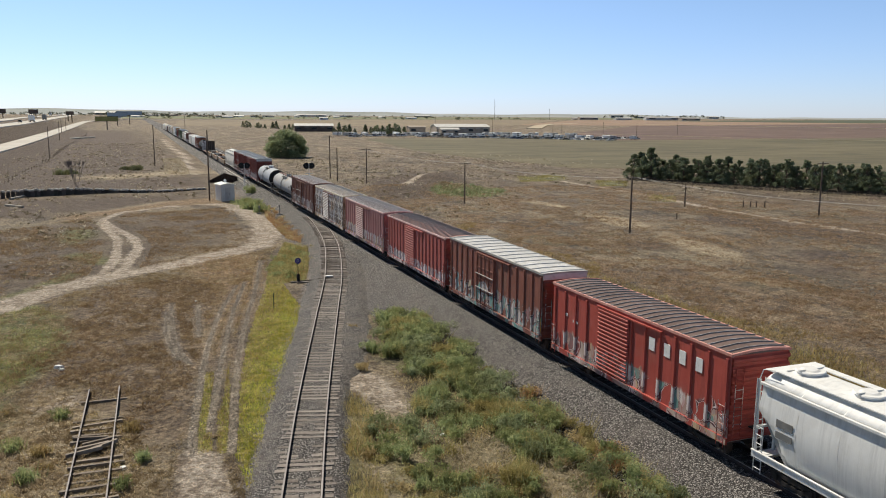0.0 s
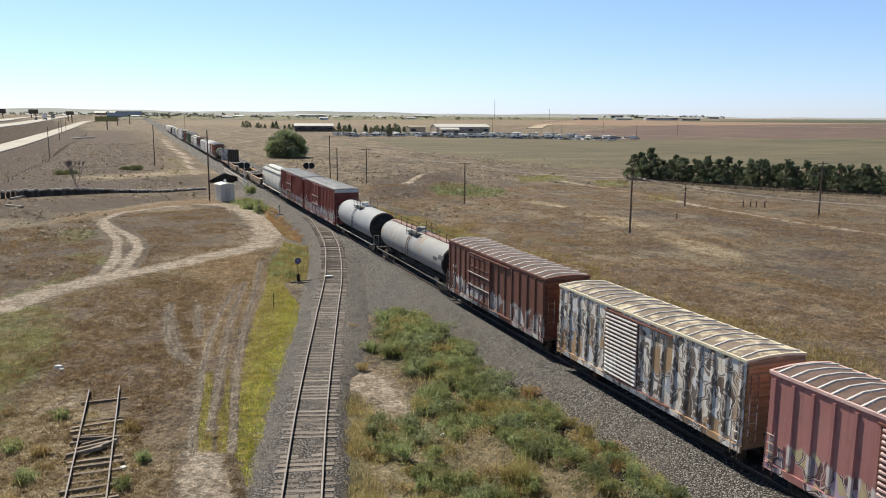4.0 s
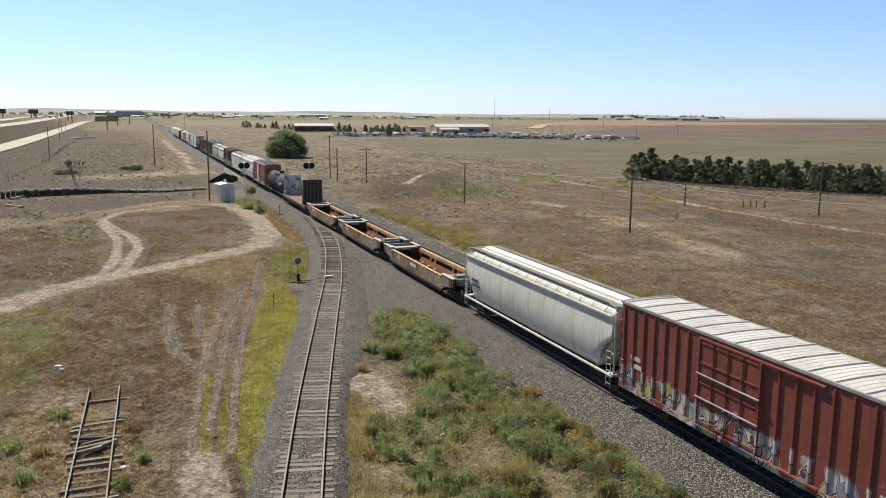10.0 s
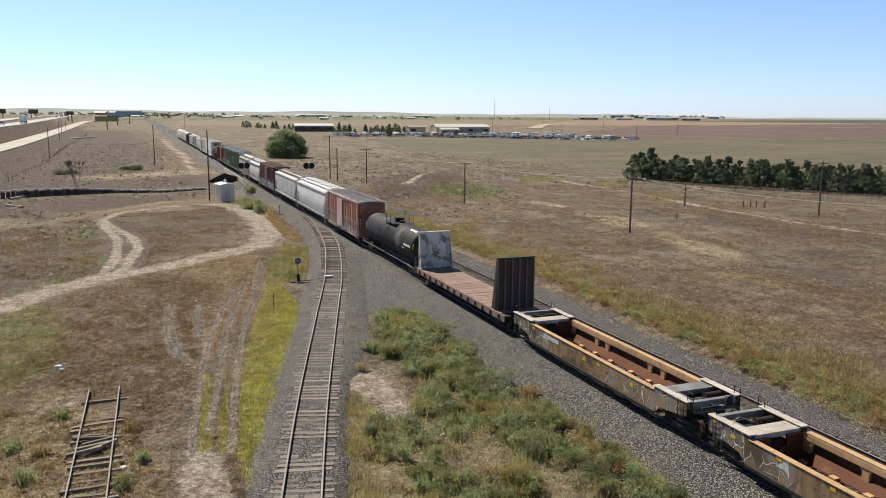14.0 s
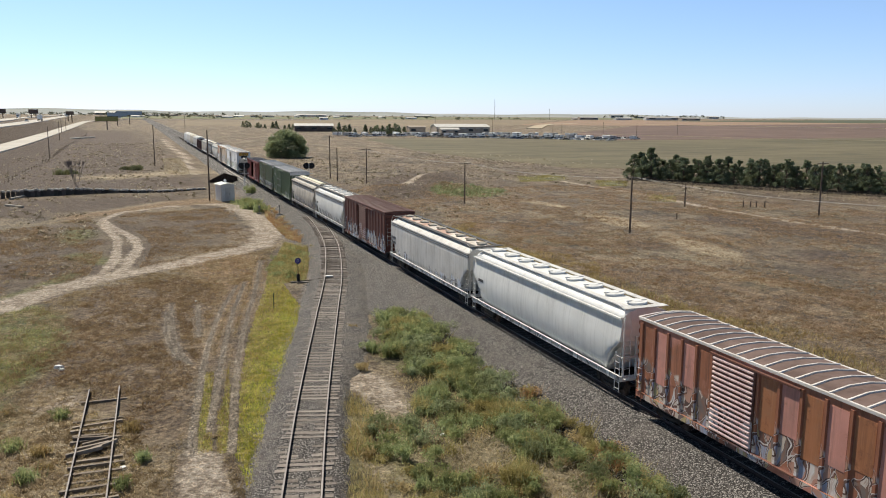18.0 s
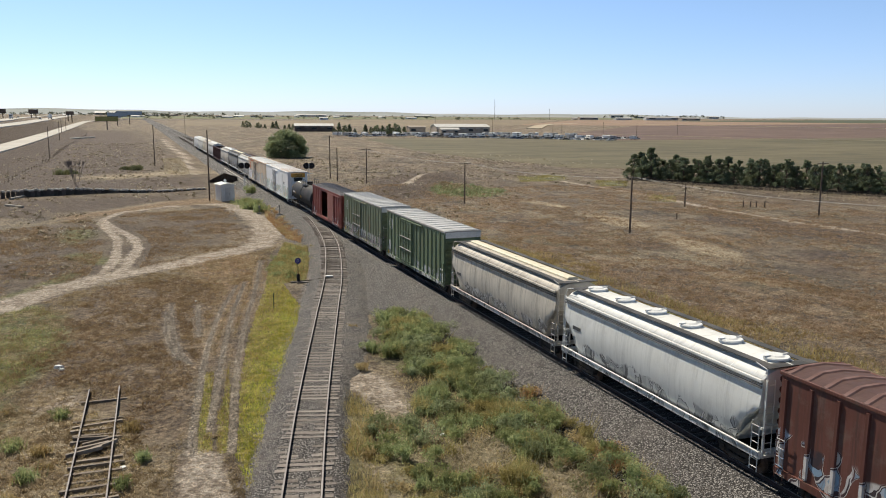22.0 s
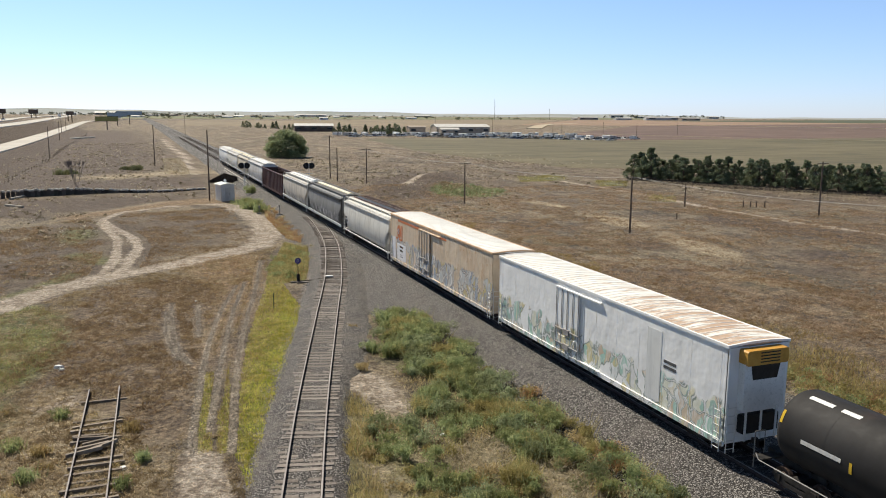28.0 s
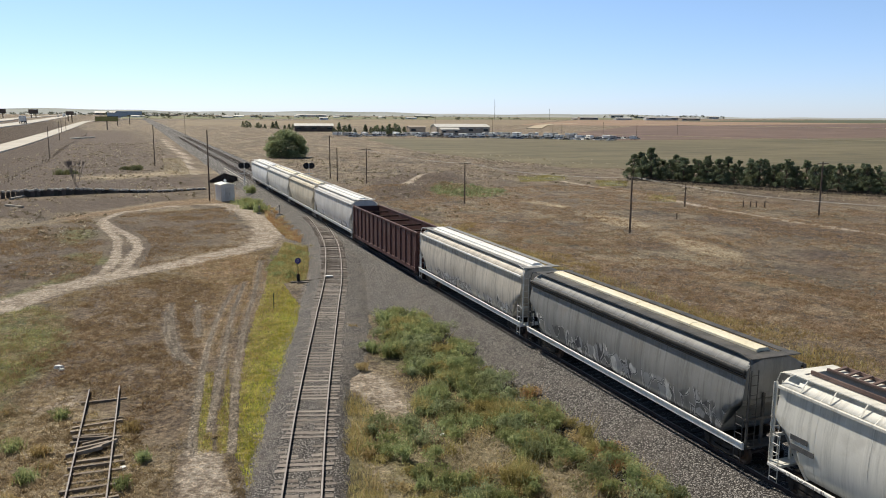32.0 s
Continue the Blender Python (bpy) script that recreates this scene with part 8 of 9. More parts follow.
for k in range(46):
    u = k / 45
    row = k % 2
    x, y = 88.5 + 27.5 * u + 3.5 * row + rng.uniform(-0.8, 0.8), 163 - 55 * u + 3.5 * row + rng.uniform(-1, 1)
    size = (1.12 if k in (3, 4) else 0.92 - 0.12 * u) * rng.uniform(0.82, 1.12)
    m = pose(x, y, float(height(x, y)) - 0.1, 0, 0, rng.uniform(0, 360))
    src = pines[k % 4]
    t = src if k < 4 else copy_thing(src, m)
    t.matrix_basis = m @ Matrix.Diagonal((size * rng.uniform(0.9, 1.2), size, size * rng.uniform(0.9, 1.1), 1))
    tagged(t, group="pine shelter belt")
small = [crown_tree("yard_tree", "small dark tree in a far farmyard row", 6.2, 5.2, 0.5, PINE_LEAF, 420, 0.2, 60 + k, k != 1) for k in range(3)]
rows = [(78.7 + 2.35 * k + rng.uniform(-0.6, 0.6), 829 - 8.4 * k) for k in range(14)] + [(118 + 3.0 * k, 600 - 4 * k) for k in range(14)] + [(135 + 5 * k, 545) for k in range(4)] + [(170 + 9 * k, 600) for k in range(6)]
for k, (x, y) in enumerate(rows):
    if k in (3, 7, 10, 19, 23):
        continue
    m = pose(x, y, float(height(x, y)) - 0.1, 0, 0, rng.uniform(0, 360))
    src = small[k % 3]
    t = src if k < 3 else copy_thing(src, m)
    size = rng.uniform(0.7, 1.1) * (1.35 if 27 < k < 32 else 1.0)
    t.matrix_basis = m @ Matrix.Diagonal((size, size, size * rng.uniform(0.85, 1.2), 1))
    tagged(t, group="far farmyard trees")


# ---- poles and wires ----
def utility_pole(x, y, top, arms=0, label="weathered wooden utility pole", r=0.14):
    g = float(height(x, y))
    t = thing("utility_pole", label, "utility pole", "utility poles", pose(x, y, g))
    part("shaft", Shape().rod((0, 0, -0.3), (0, 0, top - g), r, 8, r * 0.7), POLE, t)
    for k in range(arms):
        z = top - g - 0.35 - 0.7 * k
        a = part("crossarm", Shape().box(-1.1, 1.1, -0.06, 0.06, z - 0.06, z + 0.06), POLE, t)
        for q in (-1.0, -0.5, 0.5, 1.0):
            part("insulator", Shape().rod((q, 0, z + 0.06), (q, 0, z + 0.2), 0.045, 6, 0.03), STEEL_DARK, a)
    return t


for x, y, top, arms in ((-12.3, 141.5, 11.4, 0), (35.2, 86.1, 6.7, 0), (-19.0, 232.8, 10.9, 0), (61.0, 108.4, 3.25, 0), (-49.8, 286.8, 9.5, 0), (27.6, 123.4, 6.5, 1), (22.5, 166.3, 7.05, 1), (73.1, 92.0, 7.65, 1), (18.1, 181.8, 9.25, 1), (18.2, 175.2, 6.7, 0), (42.2, 346.2, 3.5, 0), (4.9, 509.5, 12.9, 0), (43.5, 47.0, 6.6, 0)):
    utility_pole(x, y, top, arms)
for x, y, top in ((-57.0, 420, 9.6), (-62, 500, 10.0), (-64, 560, 10.4), (230, 450, 9), (262, 520, 9), (300, 470, 9), (330, 560, 9), (372, 520, 9), (215, 640, 12), (250, 600, 10)):
    utility_pole(x, y, top, 0, "far utility pole beside the fields", 0.16)
WIRE = plain("sunlit_wire", (0.52, 0.49, 0.44), (0.6, 0.57, 0.52), 1.0, 0.5, 0.3)


def wire(a, b, sag, lift=0.0):
    s = Shape()
    pts = []
    for k in range(15):
        u = k / 14
        pts.append((a[0] + (b[0] - a[0]) * u, a[1] + (b[1] - a[1]) * u, a[2] + (b[2] - a[2]) * u - sag * 4 * u * (1 - u) + lift))
    single("overhead_wire", s.path(pts, 0.013, 5), WIRE, "pale sagging overhead wire between wooden poles", "wire", "overhead wires")


for a, b in (((22.5, 166.3, 6.7), (27.6, 123.4, 6.2)), ((27.6, 123.4, 6.35), (35.2, 86.1, 6.55)), ((35.2, 86.1, 6.6), (43.5, 47.0, 6.5))):
    for off in (-0.25, 0.25):
        wire((a[0] + off, a[1], a[2]), (b[0] + off, b[1], b[2]), 0.75 if a[1] < 130 else 0.5)


def fence(name, line, spacing, high, label, wires=3, lean=4):
    t = thing(name, label, "fence")
    pts = [Vector(q) for q in line]
    r = random.Random(7)
    post = Shape().rod((0, 0, -0.2), (0, 0, high), 0.06, 6, 0.05).mesh("post", POLE)
    spots = []
    for a, b in zip(pts, pts[1:]):
        n = max(1, int((b - a).length / spacing))
        for k in range(n):
            q = a + (b - a) * (k / n)
            spots.append(Vector((q.x, q.y, float(height(q.x, q.y)))))
    for q in spots:
        part("post", post, None, t, "", pose(q.x, q.y, q.z, r.uniform(-lean, lean), r.uniform(-lean, lean), 0))
    for k in range(wires):
        z = high * (0.35 + 0.55 * k / max(1, wires - 1))
        part("wire", Shape().path([(q.x, q.y, q.z + z) for q in spots], 0.012 if wires < 6 else 0.035, 4), STEEL_DARK if wires < 6 else DARK, t)


fence("wire_fence", [(80.3, 153.8), (88.9, 128.7), (104.7, 106.9), (118, 92)], 2.4, 1.3, "grey wooden post fence with dark netting before the pines", 9)
fence("wire_fence", [(-49.5, 180.8), (-48.5, 243.2), (-50.5, 366.0), (-52, 560.0)], 5.0, 1.1, "leaning post and wire fence across the prairie", 2)
for x, y, h in ((69.9, 104.7, 1.15), (71.2, 104.5, 1.0), (71.9, 103.9, 1.1), (73.1, 103.3, 1.15), (50.0, 96.0, 0.9), (88.0, 85.0, 1.0)):
    single("fence_post", Shape().rod((0, 0, -0.2), (0, 0, h), 0.11, 7, 0.09), POLE, "short dark wooden post on the prairie", "post", "loose posts", at=pose(x, y, float(height(x, y)), 3, -2, 0))


# ---- signals, bungalow, derail ----
def signal(x, y, head_z, label):
    t = thing("signal_mast", label, "railway signal", "block signals", pose(x, y, -0.5))
    part("mast", Shape().rod((0, 0, -0.1), (0, 0, head_z + 0.9), 0.07, 10), STEEL, t, "pale metal mast")
    part("base", Shape().box(-0.3, 0.3, -0.3, 0.3, -0.1, 0.25, 0.03), CONCRETE, t)
    part("bracket", Shape().box(-0.85, 0.85, -0.05, 0.05, head_z - 1.1, head_z - 1.0), STEEL, t)
    part("ladder", Shape().path([(0.2, 0.15, 0), (0.2, 0.15, head_z)], 0.02).path([(-0.2, 0.15, 0), (-0.2, 0.15, head_z)], 0.02), STEEL, t)
    for sx in (-0.52, 0.52):
        s = Shape().rod((sx, 0.0, head_z + 0.5), (sx, 0.05, head_z + 0.5), 0.62, 24)
        h = part("target", s, BLACK, t, "round black signal target")
        part("hood", Shape().rod((sx, -0.28, head_z + 0.5), (sx, 0.0, head_z + 0.5), 0.14, 12, None, False), BLACK, h)
        part("housing", Shape().box(sx - 0.2, sx + 0.2, 0.05, 0.4, head_z + 0.2, head_z + 0.8, 0.03), BLACK, h)


signal(-3.6, 163.5, 3.85, "pole signal with two round black heads beside the main line")
signal(8.4, 158.3, 3.95, "pole signal with two round black heads across the tracks")


def bungalow():
    t = thing("signal_bungalow", "small white metal signal bungalow with a roof vent", "equipment shed", "", pose(-9.75, 141.2, -0.62, 0, 0, 12))
    part("cabin", Shape().box(-1.15, 1.15, -1.6, 1.6, 0.1, 2.75, 0.03), WHITE, t)
    part("roof", Shape().run([(-1.35, 2.7), (1.35, 2.7), (1.35, 2.82), (0, 3.12), (-1.35, 2.82)], -1.8, 1.8), WHITE, t)
    v = part("vent", Shape().rod((0, -0.3, 3.0), (0, -0.3, 3.35), 0.14, 12), WHITE, t)
    part("vent_cap", Shape().rod((0, -0.3, 3.35), (0, -0.3, 3.6), 0.3, 12, 0.16), WHITE, v)
    d = part("door", Shape().box(-0.45, 0.45, -1.64, -1.60, 0.2, 2.3), STEEL, t, "pale grey metal door")
    part("handle", Shape().box(0.28, 0.34, -1.70, -1.64, 1.1, 1.3), DARK, d)
    part("plinth", Shape().box(-1.25, 1.25, -1.7, 1.7, -0.1, 0.1), CONCRETE, t)
    for q in (-1.0, 1.0):
        part("corner_seam", Shape().box(q * 1.15 - 0.02, q * 1.15 + 0.02, -1.62, -1.58, 0.1, 2.7), STEEL, t)


bungalow()


def derail_sign():
    t = thing("derail_sign", "blue round derail sign on a thin post by the siding", "railway sign", "", pose(-10.8, 69.6, -0.6))
    part("post", Shape().rod((0, 0, -0.1), (0, 0, 1.75), 0.03, 8), DARK, t)
    part("stand", Shape().box(-0.12, 0.12, -0.12, 0.12, 0, 0.75, 0.03), DARK, t)
    blue = plain("sign_blue", (0.05, 0.04, 0.22), (0.07, 0.06, 0.28), 2, 0.5)
    d = part("disc", Shape().rod((0, -0.02, 1.95), (0, 0.02, 1.95), 0.27, 24), blue, t, "blue enamel disc with a white letter")
    fc = bpy.data.curves.new("letter", "FONT")
    fc.body = "D"
    fc.size, fc.extrude, fc.align_x, fc.align_y = 0.36, 0.004, "CENTER", "CENTER"
    tmp = bpy.data.objects.new("letter_curve", fc)
    scene.collection.objects.link(tmp)
    me = bpy.data.meshes.new_from_object(tmp.evaluated_get(bpy.context.evaluated_depsgraph_get()))
    bpy.data.objects.remove(tmp)
    me.materials.clear()
    me.materials.append(WHITE)
    part("letter", me, None, d, "white letter", pose(0, -0.03, 1.95, 90, 0, 0))
    part("throw_rod", Shape().rod((0, 0, 0.12), (2.6, -0.55, 0.25), 0.035, 6), DARK, t)
    part("footing", Shape().box(-0.7, 0.6, -0.15, 0.15, 0, 0.12).box(-0.2, 0.9, -0.5, -0.25, 0, 0.1), TIE, t, "weathered timber footing")
    part("derail_shoe", Shape().box(2.35, 3.0, -0.75, -0.45, 0.42, 0.56, 0.03), WHITE, t, "white painted derail on the rail")


derail_sign()
single("marker_post", Shape().rod((0, 0, -0.1), (0, 0, 1.15), 0.035, 6).box(-0.05, 0.05, -0.02, 0.02, 0.85, 1.2), plain("dull_green_post", (0.06, 0.085, 0.05), (0.1, 0.12, 0.07), 3, 0.7), "thin green steel marker post in yellow grass", "post", at=pose(-14.4, 60.7, -0.62))
for x, y, r, h in ((-7.0, 119.8, 0.09, 0.95), (-4.4, 117.5, 0.07, 1.2)):
    single("switch_lamp_post", Shape().rod((0, 0, -0.1), (0, 0, h), 0.05, 8).rod((0, 0, h), (0, 0, h + 0.28), r + 0.06, 10).box(-0.35, 0.5, -0.1, 0.1, -0.05, 0.15), STEEL_DARK, "grey switch stand beside the turnout", "switch stand", "switch stands", at=pose(x, y, -0.55))


# ---- old wall, bridge, debris ----
def old_wall():
    t = thing("old_timber_wall", "low dark timber retaining wall topped with pale rocks", "retaining wall")
    line = curve_points([(-66, 149, 0), (-46.5, 155.0, 0), (-37.5, 158.0, 0), (-28.0, 160.0, 0), (-20.0, 158.8, 0), (-11.0, 162.0, 0)], 0.62)
    r = random.Random(31)
    dark = plain("tarred_timber", (0.06, 0.05, 0.042), (0.14, 0.118, 0.10), 2, 0.9, 0, 0.5, 0.5)
    pale = plain("pale_rock", (0.44, 0.41, 0.37), (0.62, 0.58, 0.53), 2, 0.9, 0, 0.5, 0.3)
    board = [Shape().box(-0.3, 0.3, -0.1 - 0.03 * k, 0.1, -0.4, 1.0, 0.03).mesh("board", dark) for k in range(3)]
    rocks = []
    for k in range(4):
        s = Shape()
        rings = []
        for q in range(5):
            th = math.pi * q / 4
            rings.append([(0.42 * math.sin(th) * math.cos(a) * r.uniform(0.8, 1.2) + 0.01, 0.34 * math.sin(th) * math.sin(a) * r.uniform(0.8, 1.2), 0.24 * -math.cos(th)) for a in [i * math.pi / 3.5 for i in range(7)]])
        rocks.append(s.loft(rings, False).mesh("rock", pale))
    for i, q in enumerate(line[:-1]):
        u = np.interp(q.x, [-66, -45, -34, -27, -20, -9], [1.3, 1.2, 0.95, 0.5, 0.25, 0.15])
        w = line[i + 1] - q
        a = math.degrees(math.atan2(w.y, w.x))
        h = u * r.uniform(0.85, 1.05)
        b = part("board", board[r.randrange(3)], None, t, "", pose(q.x, q.y + r.uniform(-0.12, 0.12), -0.6, r.uniform(-5, 5), r.uniform(-3, 3), a) @ Matrix.Diagonal((1.05, 1, h, 1)))
        if r.random() < 0.95:
            part("rock", rocks[r.randrange(4)], None, t, "", pose(q.x + r.uniform(-0.2, 0.2), q.y + r.uniform(-0.05, 0.2), -0.6 + h + r.uniform(0.02, 0.14), 0, 0, r.uniform(0, 180)))


old_wall()


def bridge():
    t = thing("rail_bridge", "low concrete rail bridge with pale edge girder", "bridge")
    part("girder", Shape().box(-2.95, -2.65, 166, 210, -0.55, -0.12, 0.03), CONCRETE, t, "pale concrete edge girder")
    part("upper_beam", Shape().box(-2.92, -2.72, 166, 210, 0.2, 0.42, 0.02), CONCRETE, t, "pale upper beam")
    me = Shape().box(-2.9, -2.74, -0.12, 0.12, -0.2, 0.3).mesh("beam_post", CONCRETE)
    for k in range(12):
        part("beam_post", me, None, t, "", pose(0, 166.5 + 3.9 * k, 0))
    dark = plain("shaded_timber", (0.05, 0.04, 0.034), (0.09, 0.075, 0.062), 1.5, 0.95)
    part("wing_wall", Shape().add([(-9.6, 177.0, -0.9), (-3.0, 181.0, -0.9), (-3.0, 181.0, 0.3), (-6.0, 179.0, 1.3), (-9.6, 177.0, -0.2), (-9.6, 177.5, -0.9), (-3.0, 181.5, -0.9), (-3.0, 181.5, 0.3), (-6.0, 179.5, 1.3), (-9.6, 177.5, -0.2)],
         [(0, 1, 2, 3, 4), (9, 8, 7, 6, 5), (0, 5, 6, 1), (1, 6, 7, 2), (2, 7, 8, 3), (3, 8, 9, 4), (4, 9, 5, 0)]), dark, t, "dark timber wing wall")


bridge()
for (x0, y0), (x1, y1), r in (((-43.5, 142.5), (-40.6, 138.8), 0.22), ((-44.1, 152.3), (-42.3, 156.5), 0.25)):
    single("fallen_pole", Shape().rod((x0, y0, -0.45), (x1, y1, -0.4), r, 9, r * 0.8), plain("bleached_wood", (0.40, 0.36, 0.31), (0.5, 0.46, 0.4), 2, 0.9), "bleached fallen pole lying on dry grass", "log", "fallen poles")
r = random.Random(2)
paper = plain("pale_litter", (0.7, 0.7, 0.68), (0.8, 0.8, 0.78), 3, 0.7)
for x, y, s in ((-28.7, 50.2, 0.3), (-28.5, 49.6, 0.2), (-19.9, 65.2, 0.14), (-16.7, 34.2, 0.13), (-10.1, 57.9, 0.14), (-8.3, 69.6, 0.15), (-25.0, 34.5, 0.25), (-7.2, 62.0, 0.12), (-9.6, 36.0, 0.14), (-6.2, 33.0, 0.16), (-11.0, 33.0, 0.15), (-7.9, 66.0, 0.13), (-6.0, 64.3, 0.12), (-4.2, 60.3, 0.13), (-3.5, 60.1, 0.11), (-7.6, 56.3, 0.12), (-1.9, 67.4, 0.12), (-16.1, 34.0, 0.14)):
    q = Shape()
    ring = [(math.cos(a) * s * r.uniform(0.6, 1.2), math.sin(a) * s * r.uniform(0.5, 1.0)) for a in [i * math.pi / 4 for i in range(8)]]
    q.loft([[(a, b, 0.0) for a, b in ring], [(a * 0.7, b * 0.7, s * 0.5) for a, b in ring]], False)
    single("litter", q, paper, "crumpled white litter on the ground", "litter", "scattered litter", at=pose(x, y, float(height(x, y)) - 0.01 if not -13 < x < -7 or y > 50 else -0.55))

# ---- far buildings, signs, masts, traffic ----
SHED_WALL = plain("brown_metal_wall", (0.10, 0.075, 0.065), (0.14, 0.11, 0.095), 0.3, 0.8)
TAN_WALL = plain("tan_metal_wall", (0.33, 0.28, 0.23), (0.40, 0.345, 0.29), 0.3, 0.8)
PALE_ROOF = plain("pale_metal_roof", (0.60, 0.58, 0.54), (0.68, 0.66, 0.62), 0.3, 0.5, 0.1)
GLASSY = plain("dark_glazing", (0.03, 0.035, 0.04), (0.05, 0.055, 0.06), 1, 0.2)


HAZE_WALL = plain("sunlit_pale_wall", (0.48, 0.47, 0.45), (0.58, 0.57, 0.55), 0.05, 0.8)


def barn(x, y, long, deep, eave, ridge_z, wall, roof, label, turn=0.0, bays=5, name="farm_building"):
    t = thing(name, label, "building", "far buildings", pose(x, y, float(height(x, y)), 0, 0, turn))
    s = Shape()
    s.add([(-long / 2, -deep / 2, -0.3), (long / 2, -deep / 2, -0.3), (long / 2, deep / 2, -0.3), (-long / 2, deep / 2, -0.3), (-long / 2, -deep / 2, eave), (long / 2, -deep / 2, eave), (long / 2, deep / 2, eave), (-long / 2, deep / 2, eave), (-long / 2, 0, ridge_z), (long / 2, 0, ridge_z)],
          [(0, 1, 5, 4), (2, 3, 7, 6), (1, 2, 6, 9, 5), (3, 0, 4, 8, 7)])
    part("wall", s, wall, t)
    o = 0.5
    s = Shape()
    for q in (-1, 1):
        s.add([(-long / 2 - o, q * (deep / 2 + o), eave - 0.15), (long / 2 + o, q * (deep / 2 + o), eave - 0.15), (long / 2 + o, 0, ridge_z + 0.1), (-long / 2 - o, 0, ridge_z + 0.1),
               (-long / 2 - o, q * (deep / 2 + o), eave + 0.1), (long / 2 + o, q * (deep / 2 + o), eave + 0.1), (long / 2 + o, 0, ridge_z + 0.35), (-long / 2 - o, 0, ridge_z + 0.35)],
              [(0, 1, 2, 3), (4, 7, 6, 5), (0, 4, 5, 1), (1, 5, 6, 2), (3, 2, 6, 7), (0, 3, 7, 4)])
    part("roof", s, roof, t)
    for k in range(bays):
        xx = -long / 2 + long * (k + 0.5) / bays
        w = part("door" if k % 2 else "window", Shape().box(xx - long / bays * 0.3, xx + long / bays * 0.3, -deep / 2 - 0.08, -deep / 2 - 0.02, 0.2 if k % 2 else eave * 0.45, eave * 0.78), GLASSY if k % 2 == 0 else wall, t)
        part("frame", Shape().box(xx - long / bays * 0.32, xx + long / bays * 0.32, -deep / 2 - 0.06, -deep / 2 - 0.03, eave * 0.78, eave * 0.83), roof, w)


barn(114, 655, 31, 12, 4.6, 6.2, SHED_WALL, PALE_ROOF, "long dark brown farm shed with pale roof", -8)
barn(200, 548, 40, 18, 5.6, 7.4, TAN_WALL, PALE_ROOF, "large tan metal warehouse with pale roof", -6, 7)
barn(186, 535, 13, 10, 4.0, 4.9, TAN_WALL, PALE_ROOF, "tan metal workshop with pale roof", -6, 3)
barn(170, 560, 12, 10, 5.2, 5.9, TAN_WALL, TAN_WALL, "plain tan metal building", -6, 2)
barn(221, 575, 20, 14, 5.4, 6.6, TAN_WALL, PALE_ROOF, "tan metal annex with pale roof", -6, 4)
barn(150, 575, 16, 8, 3.0, 4.0, TAN_WALL, SHED_WALL, "low farm building among trees", -6, 3)
for k, (x, y, w, h) in enumerate(((-147, 4100, 90, 14), (-40, 3300, 60, 8), (30, 3350, 80, 7), (110, 3300, 60, 8), (640, 3200, 120, 9), (800, 3300, 70, 8), (1040, 3000, 60, 8), (2000, 3100, 60, 18), (2080, 3050, 40, 12), (2160, 3080, 90, 9), (2330, 3060, 120, 10), (2450, 3000, 50, 12), (1290, 2170, 60, 9), (1370, 2100, 50, 7), (1440, 2000, 110, 11), (1500, 1950, 60, 9), (-420, 2600, 60, 9), (-520, 2500, 50, 9), (-700, 2800, 70, 10), (1290, 2200, 70, 5))):
    barn(x, y, w, 20, h * 0.75, h, HAZE_WALL if k % 3 else TAN_WALL, PALE_ROOF, "distant pale-roofed building on the horizon", -8, 3)


r = random.Random(41)
for k in range(26):
    x, y = r.uniform(-650, 900), r.uniform(1750, 2900)
    barn(x, y, r.uniform(14, 34), 12, r.uniform(3, 4.5), r.uniform(5, 7), HAZE_WALL if k % 2 else WHITE, PALE_ROOF if k % 3 else SHED_WALL, "far small farmhouse on the plain", r.uniform(-30, 30), 2)


def billboard(x, y, wide, z0, z1, face, label, posts=1):
    g = float(height(x, y))
    t = thing("billboard", label, "billboard", "", pose(x, y, g))
    part("panel", Shape().box(-wide / 2, wide / 2, -0.25, 0.25, z0 - g, z1 - g, 0.05), face, t)
    for k in range(posts):
        xx = (k - (posts - 1) / 2) * wide * 0.5
        part("post", Shape().rod((xx, 0.4, -0.3), (xx, 0.4, z1 - g - 0.4), 0.45, 10), DARK, t)
    part("catwalk", Shape().box(-wide / 2, wide / 2, -1.0, -0.25, z0 - g - 0.3, z0 - g - 0.2), DARK, t)
    part("frame", Shape().box(-wide / 2 - 0.2, wide / 2 + 0.2, 0.25, 0.5, z0 - g - 0.2, z1 - g + 0.1), DARK, t)


billboard(-44.6, 724, 17.5, 6.6, 10.2, plain("olive_billboard", (0.30, 0.27, 0.10), (0.36, 0.33, 0.13), 0.5, 0.7), "olive green blank-looking roadside billboard")
BLUE_SIGN = plain("blue_grey_panel", (0.30, 0.38, 0.46), (0.36, 0.44, 0.52), 0.3, 0.7)
billboard(-40.5, 950, 20, 9.2, 13.4, BLUE_SIGN, "blue-grey roadside billboard on a tall post")
billboard(-28.0, 985, 27, 10.6, 14.8, BLUE_SIGN, "wide blue-grey roadside billboard")


for x, y, wide, z0, z1 in ((-147, 900, 11, 12.4, 16.2), (-117, 900, 8.5, 12.0, 15.9), (-84, 900, 7, 11.1, 14.2)):
    billboard(x, y, wide, z0, z1, SHED_WALL, "dark brown back of a roadside billboard", 2)


